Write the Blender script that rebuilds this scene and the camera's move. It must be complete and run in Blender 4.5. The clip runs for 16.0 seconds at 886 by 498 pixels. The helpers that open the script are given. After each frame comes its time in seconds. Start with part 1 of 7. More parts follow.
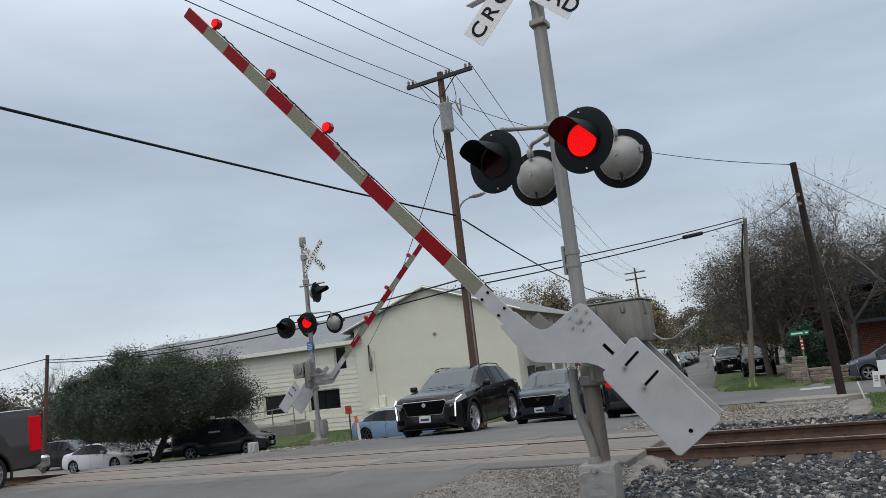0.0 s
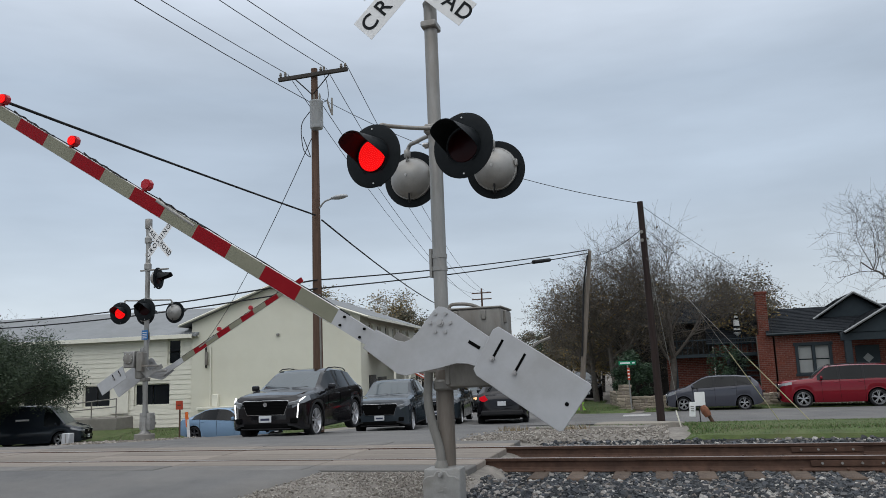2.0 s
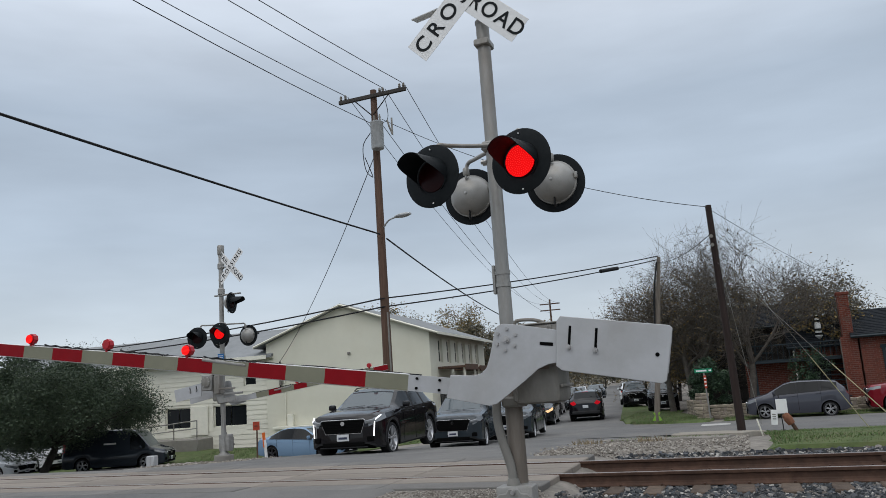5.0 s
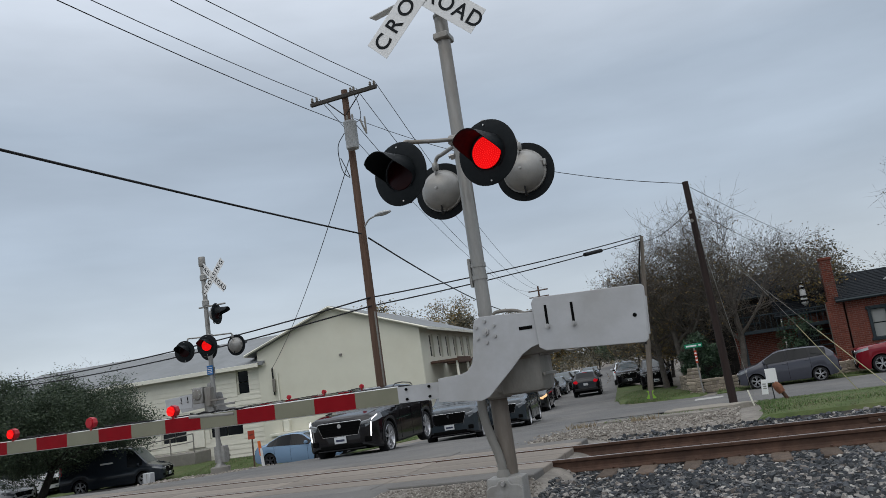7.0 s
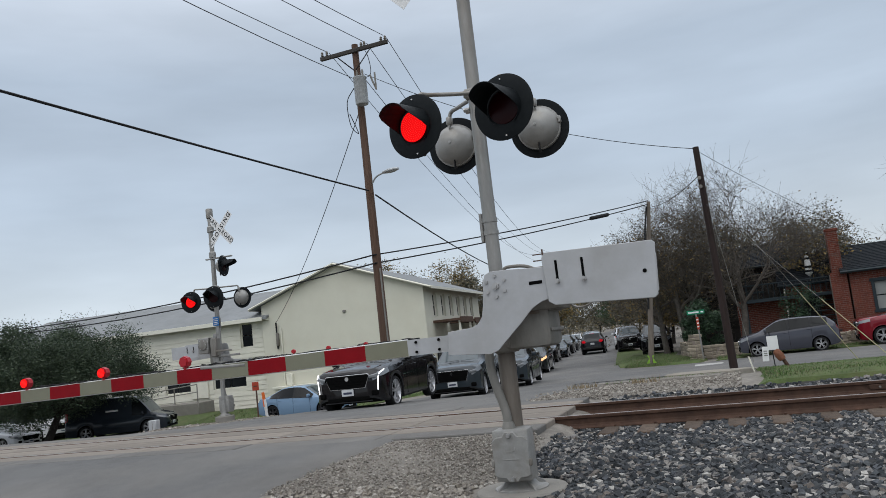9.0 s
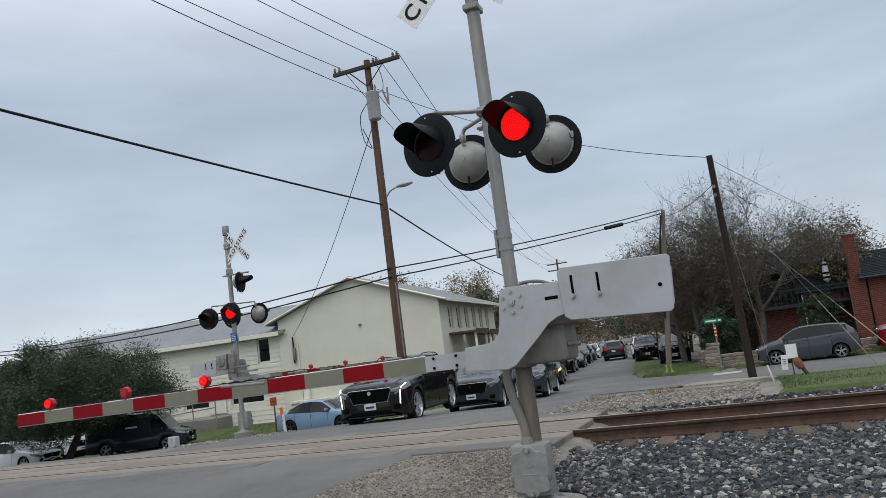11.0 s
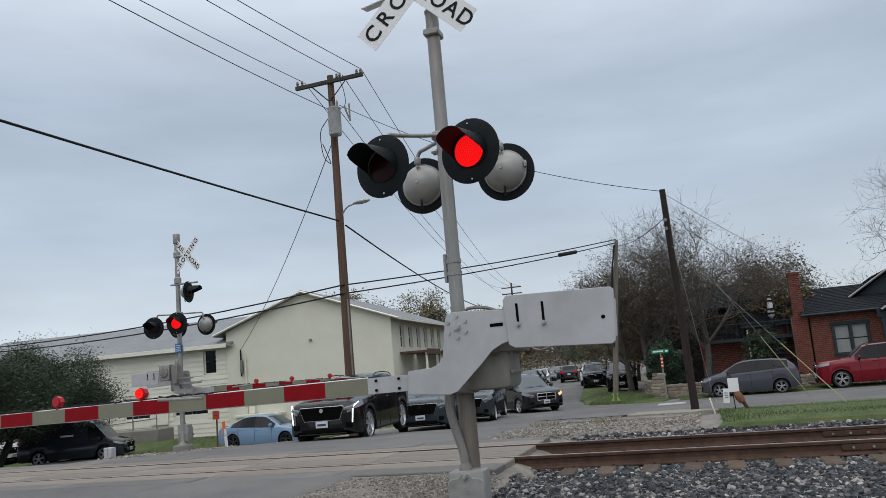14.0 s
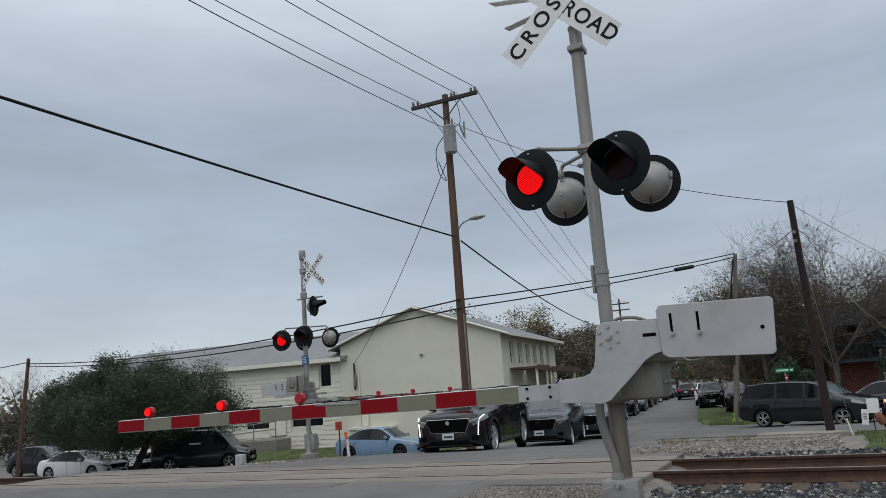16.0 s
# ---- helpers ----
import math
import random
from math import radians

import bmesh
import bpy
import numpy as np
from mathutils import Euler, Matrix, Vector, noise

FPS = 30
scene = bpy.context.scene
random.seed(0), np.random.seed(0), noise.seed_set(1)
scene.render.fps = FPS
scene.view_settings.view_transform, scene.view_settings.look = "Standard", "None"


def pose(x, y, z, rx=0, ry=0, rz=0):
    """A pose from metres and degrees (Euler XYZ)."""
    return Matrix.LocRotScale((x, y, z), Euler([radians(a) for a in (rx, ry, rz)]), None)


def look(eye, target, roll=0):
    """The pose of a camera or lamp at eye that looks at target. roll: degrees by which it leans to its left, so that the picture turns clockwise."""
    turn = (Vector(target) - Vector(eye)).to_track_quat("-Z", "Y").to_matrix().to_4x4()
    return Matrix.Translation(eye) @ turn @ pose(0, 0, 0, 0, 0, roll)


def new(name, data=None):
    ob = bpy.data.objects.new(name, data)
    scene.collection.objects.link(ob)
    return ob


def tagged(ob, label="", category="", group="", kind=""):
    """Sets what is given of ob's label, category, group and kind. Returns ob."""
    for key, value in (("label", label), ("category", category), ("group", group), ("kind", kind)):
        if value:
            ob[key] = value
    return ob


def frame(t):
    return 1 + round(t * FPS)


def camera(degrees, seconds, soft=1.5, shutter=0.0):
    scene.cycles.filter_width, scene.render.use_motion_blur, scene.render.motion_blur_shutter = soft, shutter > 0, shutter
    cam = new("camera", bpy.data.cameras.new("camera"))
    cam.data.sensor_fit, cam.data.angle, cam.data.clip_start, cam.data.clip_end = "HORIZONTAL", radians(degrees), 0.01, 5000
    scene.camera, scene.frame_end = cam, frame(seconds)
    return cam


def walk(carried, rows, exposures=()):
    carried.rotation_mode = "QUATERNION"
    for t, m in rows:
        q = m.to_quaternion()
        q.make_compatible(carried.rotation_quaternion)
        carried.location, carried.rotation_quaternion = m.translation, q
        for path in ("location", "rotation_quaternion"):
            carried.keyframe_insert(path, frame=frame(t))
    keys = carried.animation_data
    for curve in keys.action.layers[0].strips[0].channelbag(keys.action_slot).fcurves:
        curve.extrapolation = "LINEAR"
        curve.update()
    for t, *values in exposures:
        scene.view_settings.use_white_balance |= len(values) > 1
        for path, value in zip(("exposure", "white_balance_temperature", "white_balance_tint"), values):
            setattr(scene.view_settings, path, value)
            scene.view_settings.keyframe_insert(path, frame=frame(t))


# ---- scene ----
# ---------------------------------------------------------------- camera
LENS = 59.95
PATH = [
    (0, (0.165, -0.123, 1.735), (-0.114, 9.748, 3.307), -6.62),
    (0.5, (0.224, -0.146, 1.676), (0.144, 9.752, 3.095), -5.40),
    (1, (0.125, -0.016, 1.651), (0.958, 9.870, 2.900), -3.77),
    (1.5, (0.032, -0.010, 1.641), (1.394, 9.796, 3.050), -2.50),
    (2, (0.011, 0.008, 1.638), (1.646, 9.751, 3.193), -2.26),
    (2.5, (0.005, 0.020, 1.640), (1.725, 9.742, 3.227), -2.16),
    (3, (0.001, 0.027, 1.627), (1.685, 9.766, 3.149), -2.27),
    (3.5, (-0.002, 0.002, 1.627), (1.668, 9.758, 3.056), -2.53),
    (4, (-0.014, -0.027, 1.639), (1.104, 9.748, 3.431), -1.78),
    (6.5, (0.160, -0.010, 1.698), (0.993, 9.807, 3.410), -6.87),
    (7, (0.163, -0.010, 1.685), (1.127, 9.802, 3.360), -8.27),
    (7.5, (0.167, -0.014, 1.683), (1.235, 9.798, 3.292), -9.48),
    (8, (0.170, -0.003, 1.673), (1.323, 9.809, 3.223), -9.76),
    (8.5, (0.128, -0.013, 1.665), (1.219, 9.820, 3.124), -7.89),
    (9, (0.081, -0.022, 1.623), (0.934, 9.871, 2.808), -6.52),
    (9.5, (0.069, -0.066, 1.632), (0.773, 9.847, 2.745), -6.95),
    (10, (0.075, -0.114, 1.650), (0.757, 9.782, 2.910), -7.42),
    (12.5, (0.061, -0.050, 1.677), (0.744, 9.830, 3.067), -6.30),
    (13, (0.086, -0.056, 1.686), (0.970, 9.806, 3.089), -4.68),
    (13.5, (0.109, -0.064, 1.694), (1.250, 9.768, 3.120), -4.38),
    (14, (0.147, -0.108, 1.697), (1.411, 9.693, 3.233), -5.01),
    (14.5, (0.170, -0.163, 1.689), (1.337, 9.642, 3.269), -5.05),
    (15, (0.144, -0.256, 1.675), (0.818, 9.598, 3.239), -5.16),
    (15.5, (-0.078, -0.270, 1.689), (0.104, 9.559, 3.520), -3.67),
    (16, (-0.331, -0.274, 1.650), (-0.362, 9.553, 3.502), -4.10),
]
cam = camera(LENS, 16.0, soft=0.45)
walk(cam, [(t, look(eye, target, roll)) for t, eye, target, roll in PATH],
     exposures=[(0, 0.02), (3.5, 0.08), (4.2, 0.05), (6.3, -0.08), (7.0, -0.10), (8.0, 0.0), (9.0, 0.08), (12.5, 0.05), (14.5, 0.03), (15.2, -0.03), (16, -0.20)])

# ---------------------------------------------------------------- world and sun

def make_world():
    w = bpy.data.worlds.new("overcast")
    scene.world = w
    w.use_nodes = True
    nt = w.node_tree
    nt.nodes.clear()
    out = nt.nodes.new("ShaderNodeOutputWorld")
    bg = nt.nodes.new("ShaderNodeBackground")
    bg.inputs["Strength"].default_value = 1.0
    tc = nt.nodes.new("ShaderNodeTexCoord")
    sep = nt.nodes.new("ShaderNodeSeparateXYZ")
    nt.links.new(tc.outputs["Generated"], sep.inputs[0])
    # overcast law: the zenith is about three times as bright as the horizon
    ramp = nt.nodes.new("ShaderNodeValToRGB")
    el = ramp.color_ramp.elements
    el[0].position, el[0].color = 0.0, (0.585, 0.64, 0.69, 1)
    el[1].position, el[1].color = 1.0, (1.45, 1.50, 1.57, 1)
    for p, c in ((0.06, (0.545, 0.605, 0.67, 1)), (0.2, (0.432, 0.505, 0.595, 1)), (0.34, (0.42, 0.495, 0.59, 1)), (0.55, (0.80, 0.86, 0.95, 1))):
        e = el.new(p)
        e.color = c
    nt.links.new(sep.outputs["Z"], ramp.inputs[0])
    # long soft cloud banks, flattened towards the horizon
    mp = nt.nodes.new("ShaderNodeMapping")
    mp.inputs["Scale"].default_value = (1.3, 1.3, 5.5)
    nt.links.new(tc.outputs["Generated"], mp.inputs[0])
    nz = nt.nodes.new("ShaderNodeTexNoise")
    nz.inputs["Scale"].default_value, nz.inputs["Detail"].default_value, nz.inputs["Roughness"].default_value = 2.1, 5, 0.5
    nt.links.new(mp.outputs[0], nz.inputs["Vector"])
    mr = nt.nodes.new("ShaderNodeMapRange")
    mr.inputs["From Min"].default_value, mr.inputs["From Max"].default_value = 0.3, 0.7
    mr.inputs["To Min"].default_value, mr.inputs["To Max"].default_value = 0.88, 1.12
    nt.links.new(nz.outputs["Fac"], mr.inputs["Value"])
    mul = nt.nodes.new("ShaderNodeVectorMath")
    mul.operation = "SCALE"
    nt.links.new(ramp.outputs["Color"], mul.inputs[0])
    nt.links.new(mr.outputs[0], mul.inputs["Scale"])
    sky = nt.nodes.new("ShaderNodeTexSky")
    sky.sky_type, sky.sun_disc, sky.sun_elevation, sky.sun_rotation = "NISHITA", False, radians(38), radians(150)
    skm = nt.nodes.new("ShaderNodeVectorMath")
    skm.operation = "SCALE"
    skm.inputs["Scale"].default_value = 0.012
    nt.links.new(sky.outputs[0], skm.inputs[0])
    add = nt.nodes.new("ShaderNodeVectorMath")
    nt.links.new(mul.outputs[0], add.inputs[0])
    nt.links.new(skm.outputs[0], add.inputs[1])
    nt.links.new(add.outputs[0], bg.inputs["Color"])
    nt.links.new(bg.outputs[0], out.inputs[0])


make_world()
sun = new("sun", bpy.data.lights.new("sun", "SUN"))
sun.data.energy, sun.data.angle, sun.data.color = 0.7, radians(60), (1.0, 0.97, 0.93)
sun.matrix_world = look((0, 0, 60), (22, 38, 0))


# ---------------------------------------------------------------- helpers
UP = Vector((0, 0, 1))
# the crossing's own frame: x along the track, y along the road, origin at the near mast
CROSS = pose(1.17, 7.25, 0, 0, 0, -25)


def at(x, y, z=0.0, rz=0.0):
    return CROSS @ pose(x, y, z, 0, 0, rz)


def w2(x, y, z=0.0):
    return CROSS @ Vector((x, y, z))


def mesh_of(bm, name, mats, smooth=False):
    me = bpy.data.meshes.new(name)
    bm.normal_update()
    bm.to_mesh(me)
    bm.free()
    for m in mats if isinstance(mats, (list, tuple)) else [mats]:
        me.materials.append(m)
    if smooth:
        for p in me.polygons:
            p.use_smooth = True
        me.set_sharp_from_angle(angle=radians(38))
    return me


def part(name, bm, material, parent=None, label="", m=None, smooth=True):
    ob = new(name, mesh_of(bm, name, material, smooth))
    if parent is not None:
        ob.parent = parent
    if m is not None:
        ob.matrix_basis = m
    return tagged(ob, label)


def empty(name, m, label, category, group="", kind=""):
    ob = new(name)
    ob.matrix_basis = m
    return tagged(ob, label, category, group, kind)


def bbox(sx, sy, sz, c=(0, 0, 0), bevel=0.0, rot=None, bm=None, seg=1):
    """A box with bevelled edges; joined to bm if given."""
    b = bmesh.new()
    bmesh.ops.create_cube(b, size=1, matrix=Matrix.Diagonal((sx, sy, sz, 1)))
    if bevel:
        bmesh.ops.bevel(b, geom=b.edges[:], offset=bevel, segments=seg, affect="EDGES", profile=0.5)
    m = Matrix.Translation(c) @ (rot if rot is not None else Matrix())
    bmesh.ops.transform(b, matrix=m, verts=b.verts)
    return join(bm, b)


def join(bm, b):
    if bm is None:
        return b
    me = bpy.data.meshes.new("tmp")
    b.to_mesh(me)
    b.free()
    bm.from_mesh(me)
    bpy.data.meshes.remove(me)
    return bm


def aim(p, q):
    d = Vector(q) - Vector(p)
    return Matrix.Translation((Vector(p) + Vector(q)) / 2) @ d.to_track_quat("Z", "Y").to_matrix().to_4x4(), d.length


def rod(p, q, r, r2=None, n=12, bm=None, bevel=0.0):
    b = bmesh.new()
    m, length = aim(p, q)
    bmesh.ops.create_cone(b, cap_ends=True, segments=n, radius1=r, radius2=r if r2 is None else r2, depth=length)
    if bevel:
        bmesh.ops.bevel(b, geom=[e for e in b.edges if len(e.link_faces) == 2 and any(len(f.verts) > 4 for f in e.link_faces)], offset=bevel, segments=2, affect="EDGES")
    bmesh.ops.transform(b, matrix=m, verts=b.verts)
    return join(bm, b)


def tube(points, r, n=8, bm=None, taper=1.0):
    """A bent pipe along points."""
    b = bmesh.new()
    pts = [Vector(p) for p in points]
    rings = []
    ref = None
    for i, p in enumerate(pts):
        d = (pts[min(i + 1, len(pts) - 1)] - pts[max(i - 1, 0)]).normalized()
        if ref is None:
            ref = d.orthogonal().normalized()
        ref = (ref - d * ref.dot(d)).normalized()
        o = d.cross(ref)
        rr = r * (1 + (taper - 1) * i / max(1, len(pts) - 1))
        rings.append([b.verts.new(p + (ref * math.cos(a) + o * math.sin(a)) * rr) for a in (2 * math.pi * k / n for k in range(n))])
    for a, c in zip(rings, rings[1:]):
        for k in range(n):
            b.faces.new((a[k], a[(k + 1) % n], c[(k + 1) % n], c[k]))
    b.faces.new(rings[0][::-1])
    b.faces.new(rings[-1])
    return join(bm, b)


def curve_pts(pts, n=6):
    """Catmull-Rom through pts."""
    p = [Vector(q) for q in pts]
    p = [2 * p[0] - p[1]] + p + [2 * p[-1] - p[-2]]
    out = []
    for i in range(1, len(p) - 2):
        for k in range(n):
            t = k / n
            a, b, c, d = p[i - 1], p[i], p[i + 1], p[i + 2]
            out.append(0.5 * (2 * b + (c - a) * t + (2 * a - 5 * b + 4 * c - d) * t * t + (3 * b - a - 3 * c + d) * t ** 3))
    return out + [p[-2]]


def plate(outline, thick, bm=None, bevel=0.0, m=None):
    """A flat plate from an outline in x, z; it is thick in y."""
    b = bmesh.new()
    f = b.faces.new([b.verts.new((x, 0, z)) for x, z in outline])
    b.normal_update()
    r = bmesh.ops.extrude_face_region(b, geom=[f])
    bmesh.ops.translate(b, vec=(0, thick, 0), verts=[v for v in r["geom"] if isinstance(v, bmesh.types.BMVert)])
    bmesh.ops.recalc_face_normals(b, faces=b.faces[:])
    if bevel:
        bmesh.ops.bevel(b, geom=b.edges[:], offset=bevel, segments=1, affect="EDGES")
    if m is not None:
        bmesh.ops.transform(b, matrix=m, verts=b.verts)
    return join(bm, b)


def lathe(profile, n=24, bm=None, m=None):
    """A turned shape about z from (radius, z) pairs."""
    b = bmesh.new()
    rings = []
    for r, z in profile:
        if r < 1e-5:
            rings.append([b.verts.new((0, 0, z))])
        else:
            rings.append([b.verts.new((r * math.cos(2 * math.pi * k / n), r * math.sin(2 * math.pi * k / n), z)) for k in range(n)])
    for a, c in zip(rings, rings[1:]):
        for k in range(n):
            k2 = (k + 1) % n
            if len(a) == 1 and len(c) > 1:
                b.faces.new((a[0], c[k2], c[k]))
            elif len(c) == 1 and len(a) > 1:
                b.faces.new((a[k], a[k2], c[0]))
            elif len(a) > 1:
                b.faces.new((a[k], a[k2], c[k2], c[k]))
    bmesh.ops.recalc_face_normals(b, faces=b.faces[:])
    if m is not None:
        bmesh.ops.transform(b, matrix=m, verts=b.verts)
    return join(bm, b)


# ---------------------------------------------------------------- materials
def mat(name, color, rough=0.6, metal=0.0, noise_amt=0.12, scale=6.0, bump=0.0, bump_scale=60.0, dirt=None, dirt_amt=0.0, dirt_scale=2.0,
        spec=0.28, coat=0.0, emit=0.0, random_amt=0.0, stretch=(1, 1, 1), detail=6, island=False):
    """A surface with fine grain, large stains and relief."""
    m = bpy.data.materials.new(name)
    m.use_nodes = True
    nt = m.node_tree
    b = nt.nodes["Principled BSDF"]
    b.inputs["Roughness"].default_value, b.inputs["Metallic"].default_value = rough, metal
    b.inputs["Specular IOR Level"].default_value = spec
    b.inputs["Coat Weight"].default_value = coat
    b.inputs["Coat Roughness"].default_value = 0.05
    tc = nt.nodes.new("ShaderNodeTexCoord")
    mp = nt.nodes.new("ShaderNodeMapping")
    mp.inputs["Scale"].default_value = stretch
    nt.links.new(tc.outputs["Object"], mp.inputs[0])

    def nz(s, d=detail, rough_n=0.6):
        n = nt.nodes.new("ShaderNodeTexNoise")
        n.inputs["Scale"].default_value, n.inputs["Detail"].default_value, n.inputs["Roughness"].default_value = s, d, rough_n
        nt.links.new(mp.outputs[0], n.inputs["Vector"])
        return n.outputs["Fac"]

    def mixc(fac, a, c, kind="MIX"):
        x = nt.nodes.new("ShaderNodeMix")
        x.data_type, x.blend_type = "RGBA", kind
        for sock, v in ((x.inputs[0], fac), (x.inputs[6], a), (x.inputs[7], c)):
            if hasattr(v, "is_linked"):
                nt.links.new(v, sock)
            else:
                sock.default_value = v if isinstance(v, float) else (*v, 1)
        return x.outputs[2]

    def rng(v, a, c, lo, hi):
        r = nt.nodes.new("ShaderNodeMapRange")
        nt.links.new(v, r.inputs["Value"])
        for k, q in zip(("From Min", "From Max", "To Min", "To Max"), (a, c, lo, hi)):
            r.inputs[k].default_value = q
        return r.outputs[0]

    col = mixc(rng(nz(scale), 0.3, 0.7, 0.0, 1.0), tuple(c * (1 - noise_amt) for c in color), tuple(min(1, c * (1 + noise_amt)) for c in color))
    fine = nz(scale * 9, 4)
    col = mixc(rng(fine, 0.3, 0.7, 0.0, noise_amt), col, tuple(c * 0.55 for c in color))
    if random_amt:
        src = nt.nodes.new("ShaderNodeNewGeometry").outputs["Random Per Island"] if island else nt.nodes.new("ShaderNodeObjectInfo").outputs["Random"]
        g = nt.nodes.new("ShaderNodeCombineColor")
        v = rng(src, 0, 1, 1 - random_amt, 1 + random_amt)
        for k in range(3):
            nt.links.new(v, g.inputs[k])
        col = mixc(1.0, col, g.outputs[0], "MULTIPLY")
    if dirt is not None:
        col = mixc(rng(nz(dirt_scale, 7, 0.65), 0.45, 0.72, 0.0, dirt_amt), col, dirt)
    nt.links.new(col, b.inputs["Base Color"])
    nt.links.new(rng(nz(scale * 2.3), 0.3, 0.7, max(0.02, rough - 0.08), min(1, rough + 0.08)), b.inputs["Roughness"])
    if bump:
        bp = nt.nodes.new("ShaderNodeBump")
        bp.inputs["Strength"].default_value, bp.inputs["Distance"].default_value = bump, 0.02
        nt.links.new(nz(bump_scale, 5), bp.inputs["Height"])
        nt.links.new(bp.outputs[0], b.inputs["Normal"])
    if emit:
        b.inputs["Emission Color"].default_value, b.inputs["Emission Strength"].default_value = (*color, 1), emit
    return m


def glass_mat(name, tint, rough=0.03, solid=True, spec=0.5):
    m = bpy.data.materials.new(name)
    m.use_nodes = True
    b = m.node_tree.nodes["Principled BSDF"]
    b.inputs["Base Color"].default_value, b.inputs["Roughness"].default_value = (*tint, 1), rough
    b.inputs["IOR"].default_value = 1.5
    b.inputs["Specular IOR Level"].default_value = spec
    if not solid:
        b.inputs["Transmission Weight"].default_value = 1.0
    return m


def glow(name, color, strength):
    m = bpy.data.materials.new(name)
    m.use_nodes = True
    b = m.node_tree.nodes["Principled BSDF"]
    b.inputs["Base Color"].default_value, b.inputs["Roughness"].default_value = (*[c * 0.5 for c in color], 1), 0.9
    b.inputs["Specular IOR Level"].default_value = 0.0
    b.inputs["Emission Color"].default_value, b.inputs["Emission Strength"].default_value = (*color, 1), strength
    return m


M_ASPHALT = mat("asphalt", (0.13, 0.128, 0.125), 0.85, noise_amt=0.16, scale=0.9, bump=0.5, bump_scale=90, dirt=(0.22, 0.205, 0.185), dirt_amt=0.55, dirt_scale=0.35)
M_GRAVEL = mat("gravel_ground", (0.225, 0.205, 0.18), 0.95, noise_amt=0.35, scale=5, bump=0.9, bump_scale=40, dirt=(0.15, 0.135, 0.115), dirt_amt=0.6, dirt_scale=1.3)
M_GRASS_SOIL = mat("grass_soil", (0.075, 0.105, 0.035), 0.95, noise_amt=0.35, scale=3, bump=0.8, bump_scale=30, dirt=(0.13, 0.115, 0.06), dirt_amt=0.6, dirt_scale=0.8)
M_CONCRETE = mat("concrete", (0.24, 0.225, 0.20), 0.85, noise_amt=0.16, scale=3, bump=0.3, bump_scale=80, dirt=(0.18, 0.17, 0.15), dirt_amt=0.5, dirt_scale=1.5)
M_RUST = mat("rusty_rail", (0.094, 0.053, 0.037), 0.75, 0.2, noise_amt=0.3, scale=8, bump=0.25, bump_scale=70, dirt=(0.05, 0.032, 0.024), dirt_amt=0.7, dirt_scale=1.2)
M_RAILTOP = mat("worn_rail_head", (0.42, 0.38, 0.35), 0.35, 0.9, noise_amt=0.12, scale=4)
M_GALV = mat("galvanised_steel", (0.315, 0.31, 0.295), 0.5, 0.45, noise_amt=0.18, scale=7, bump=0.08, bump_scale=50, dirt=(0.17, 0.135, 0.10), dirt_amt=0.75, dirt_scale=2.2, stretch=(1, 1, 0.22))
M_ALU = mat("painted_aluminium", (0.44, 0.445, 0.455), 0.5, 0.2, noise_amt=0.05, scale=4, dirt=(0.31, 0.30, 0.285), dirt_amt=0.55, dirt_scale=1.6)
M_CASE = mat("weathered_grey_case", (0.235, 0.225, 0.205), 0.6, 0.2, noise_amt=0.16, scale=7, bump=0.12, dirt=(0.12, 0.095, 0.07), dirt_amt=0.75, dirt_scale=2.8, stretch=(1, 1, 0.4))
M_STAINED = mat("rust_stained_steel", (0.19, 0.165, 0.14), 0.65, 0.3, noise_amt=0.2, scale=8, bump=0.15, dirt=(0.10, 0.065, 0.042), dirt_amt=0.8, dirt_scale=2.5, stretch=(1, 1, 0.2))
M_CAST = mat("grey_casting", (0.30, 0.295, 0.28), 0.6, 0.25, noise_amt=0.14, scale=9, bump=0.12, dirt=(0.17, 0.15, 0.125), dirt_amt=0.6, dirt_scale=4)
M_BLACK = mat("black_paint", (0.007, 0.0095, 0.011), 0.6, noise_amt=0.15, scale=8, dirt=(0.018, 0.02, 0.022), dirt_amt=0.4, spec=0.15)
M_BLACKIN = mat("matt_black", (0.004, 0.004, 0.004), 0.9, noise_amt=0.1, spec=0.05)
M_RUBBER = mat("tyre_rubber", (0.016, 0.016, 0.017), 0.85, noise_amt=0.2, scale=10, bump=0.2)
M_WOODPOLE = mat("creosoted_pole", (0.115, 0.07, 0.05), 0.9, noise_amt=0.3, scale=14, bump=0.5, bump_scale=40, dirt=(0.05, 0.034, 0.027), dirt_amt=0.6, dirt_scale=3, stretch=(1, 1, 0.06))
M_WALL = mat("cream_stucco", (0.645, 0.628, 0.525), 0.9, noise_amt=0.03, scale=1.2, bump=0.2, bump_scale=60, dirt=(0.55, 0.51, 0.40), dirt_amt=0.35, dirt_scale=0.5)
M_SIDING = mat("cream_siding", (0.70, 0.68, 0.58), 0.75, noise_amt=0.04, scale=2, dirt=(0.56, 0.53, 0.44), dirt_amt=0.35, dirt_scale=0.9, random_amt=0.04)
M_ROOFG = mat("grey_roof", (0.22, 0.23, 0.235), 0.75, noise_amt=0.14, scale=2, dirt=(0.15, 0.155, 0.15), dirt_amt=0.5, dirt_scale=0.5)
M_TRIM = mat("cream_trim", (0.72, 0.70, 0.60), 0.7, noise_amt=0.05)
M_WINDARK = glass_mat("dark_window", (0.010, 0.012, 0.014), 0.2, True, 0.25)
M_WIRE = mat("black_cable", (0.012, 0.012, 0.013), 0.7, noise_amt=0.1)


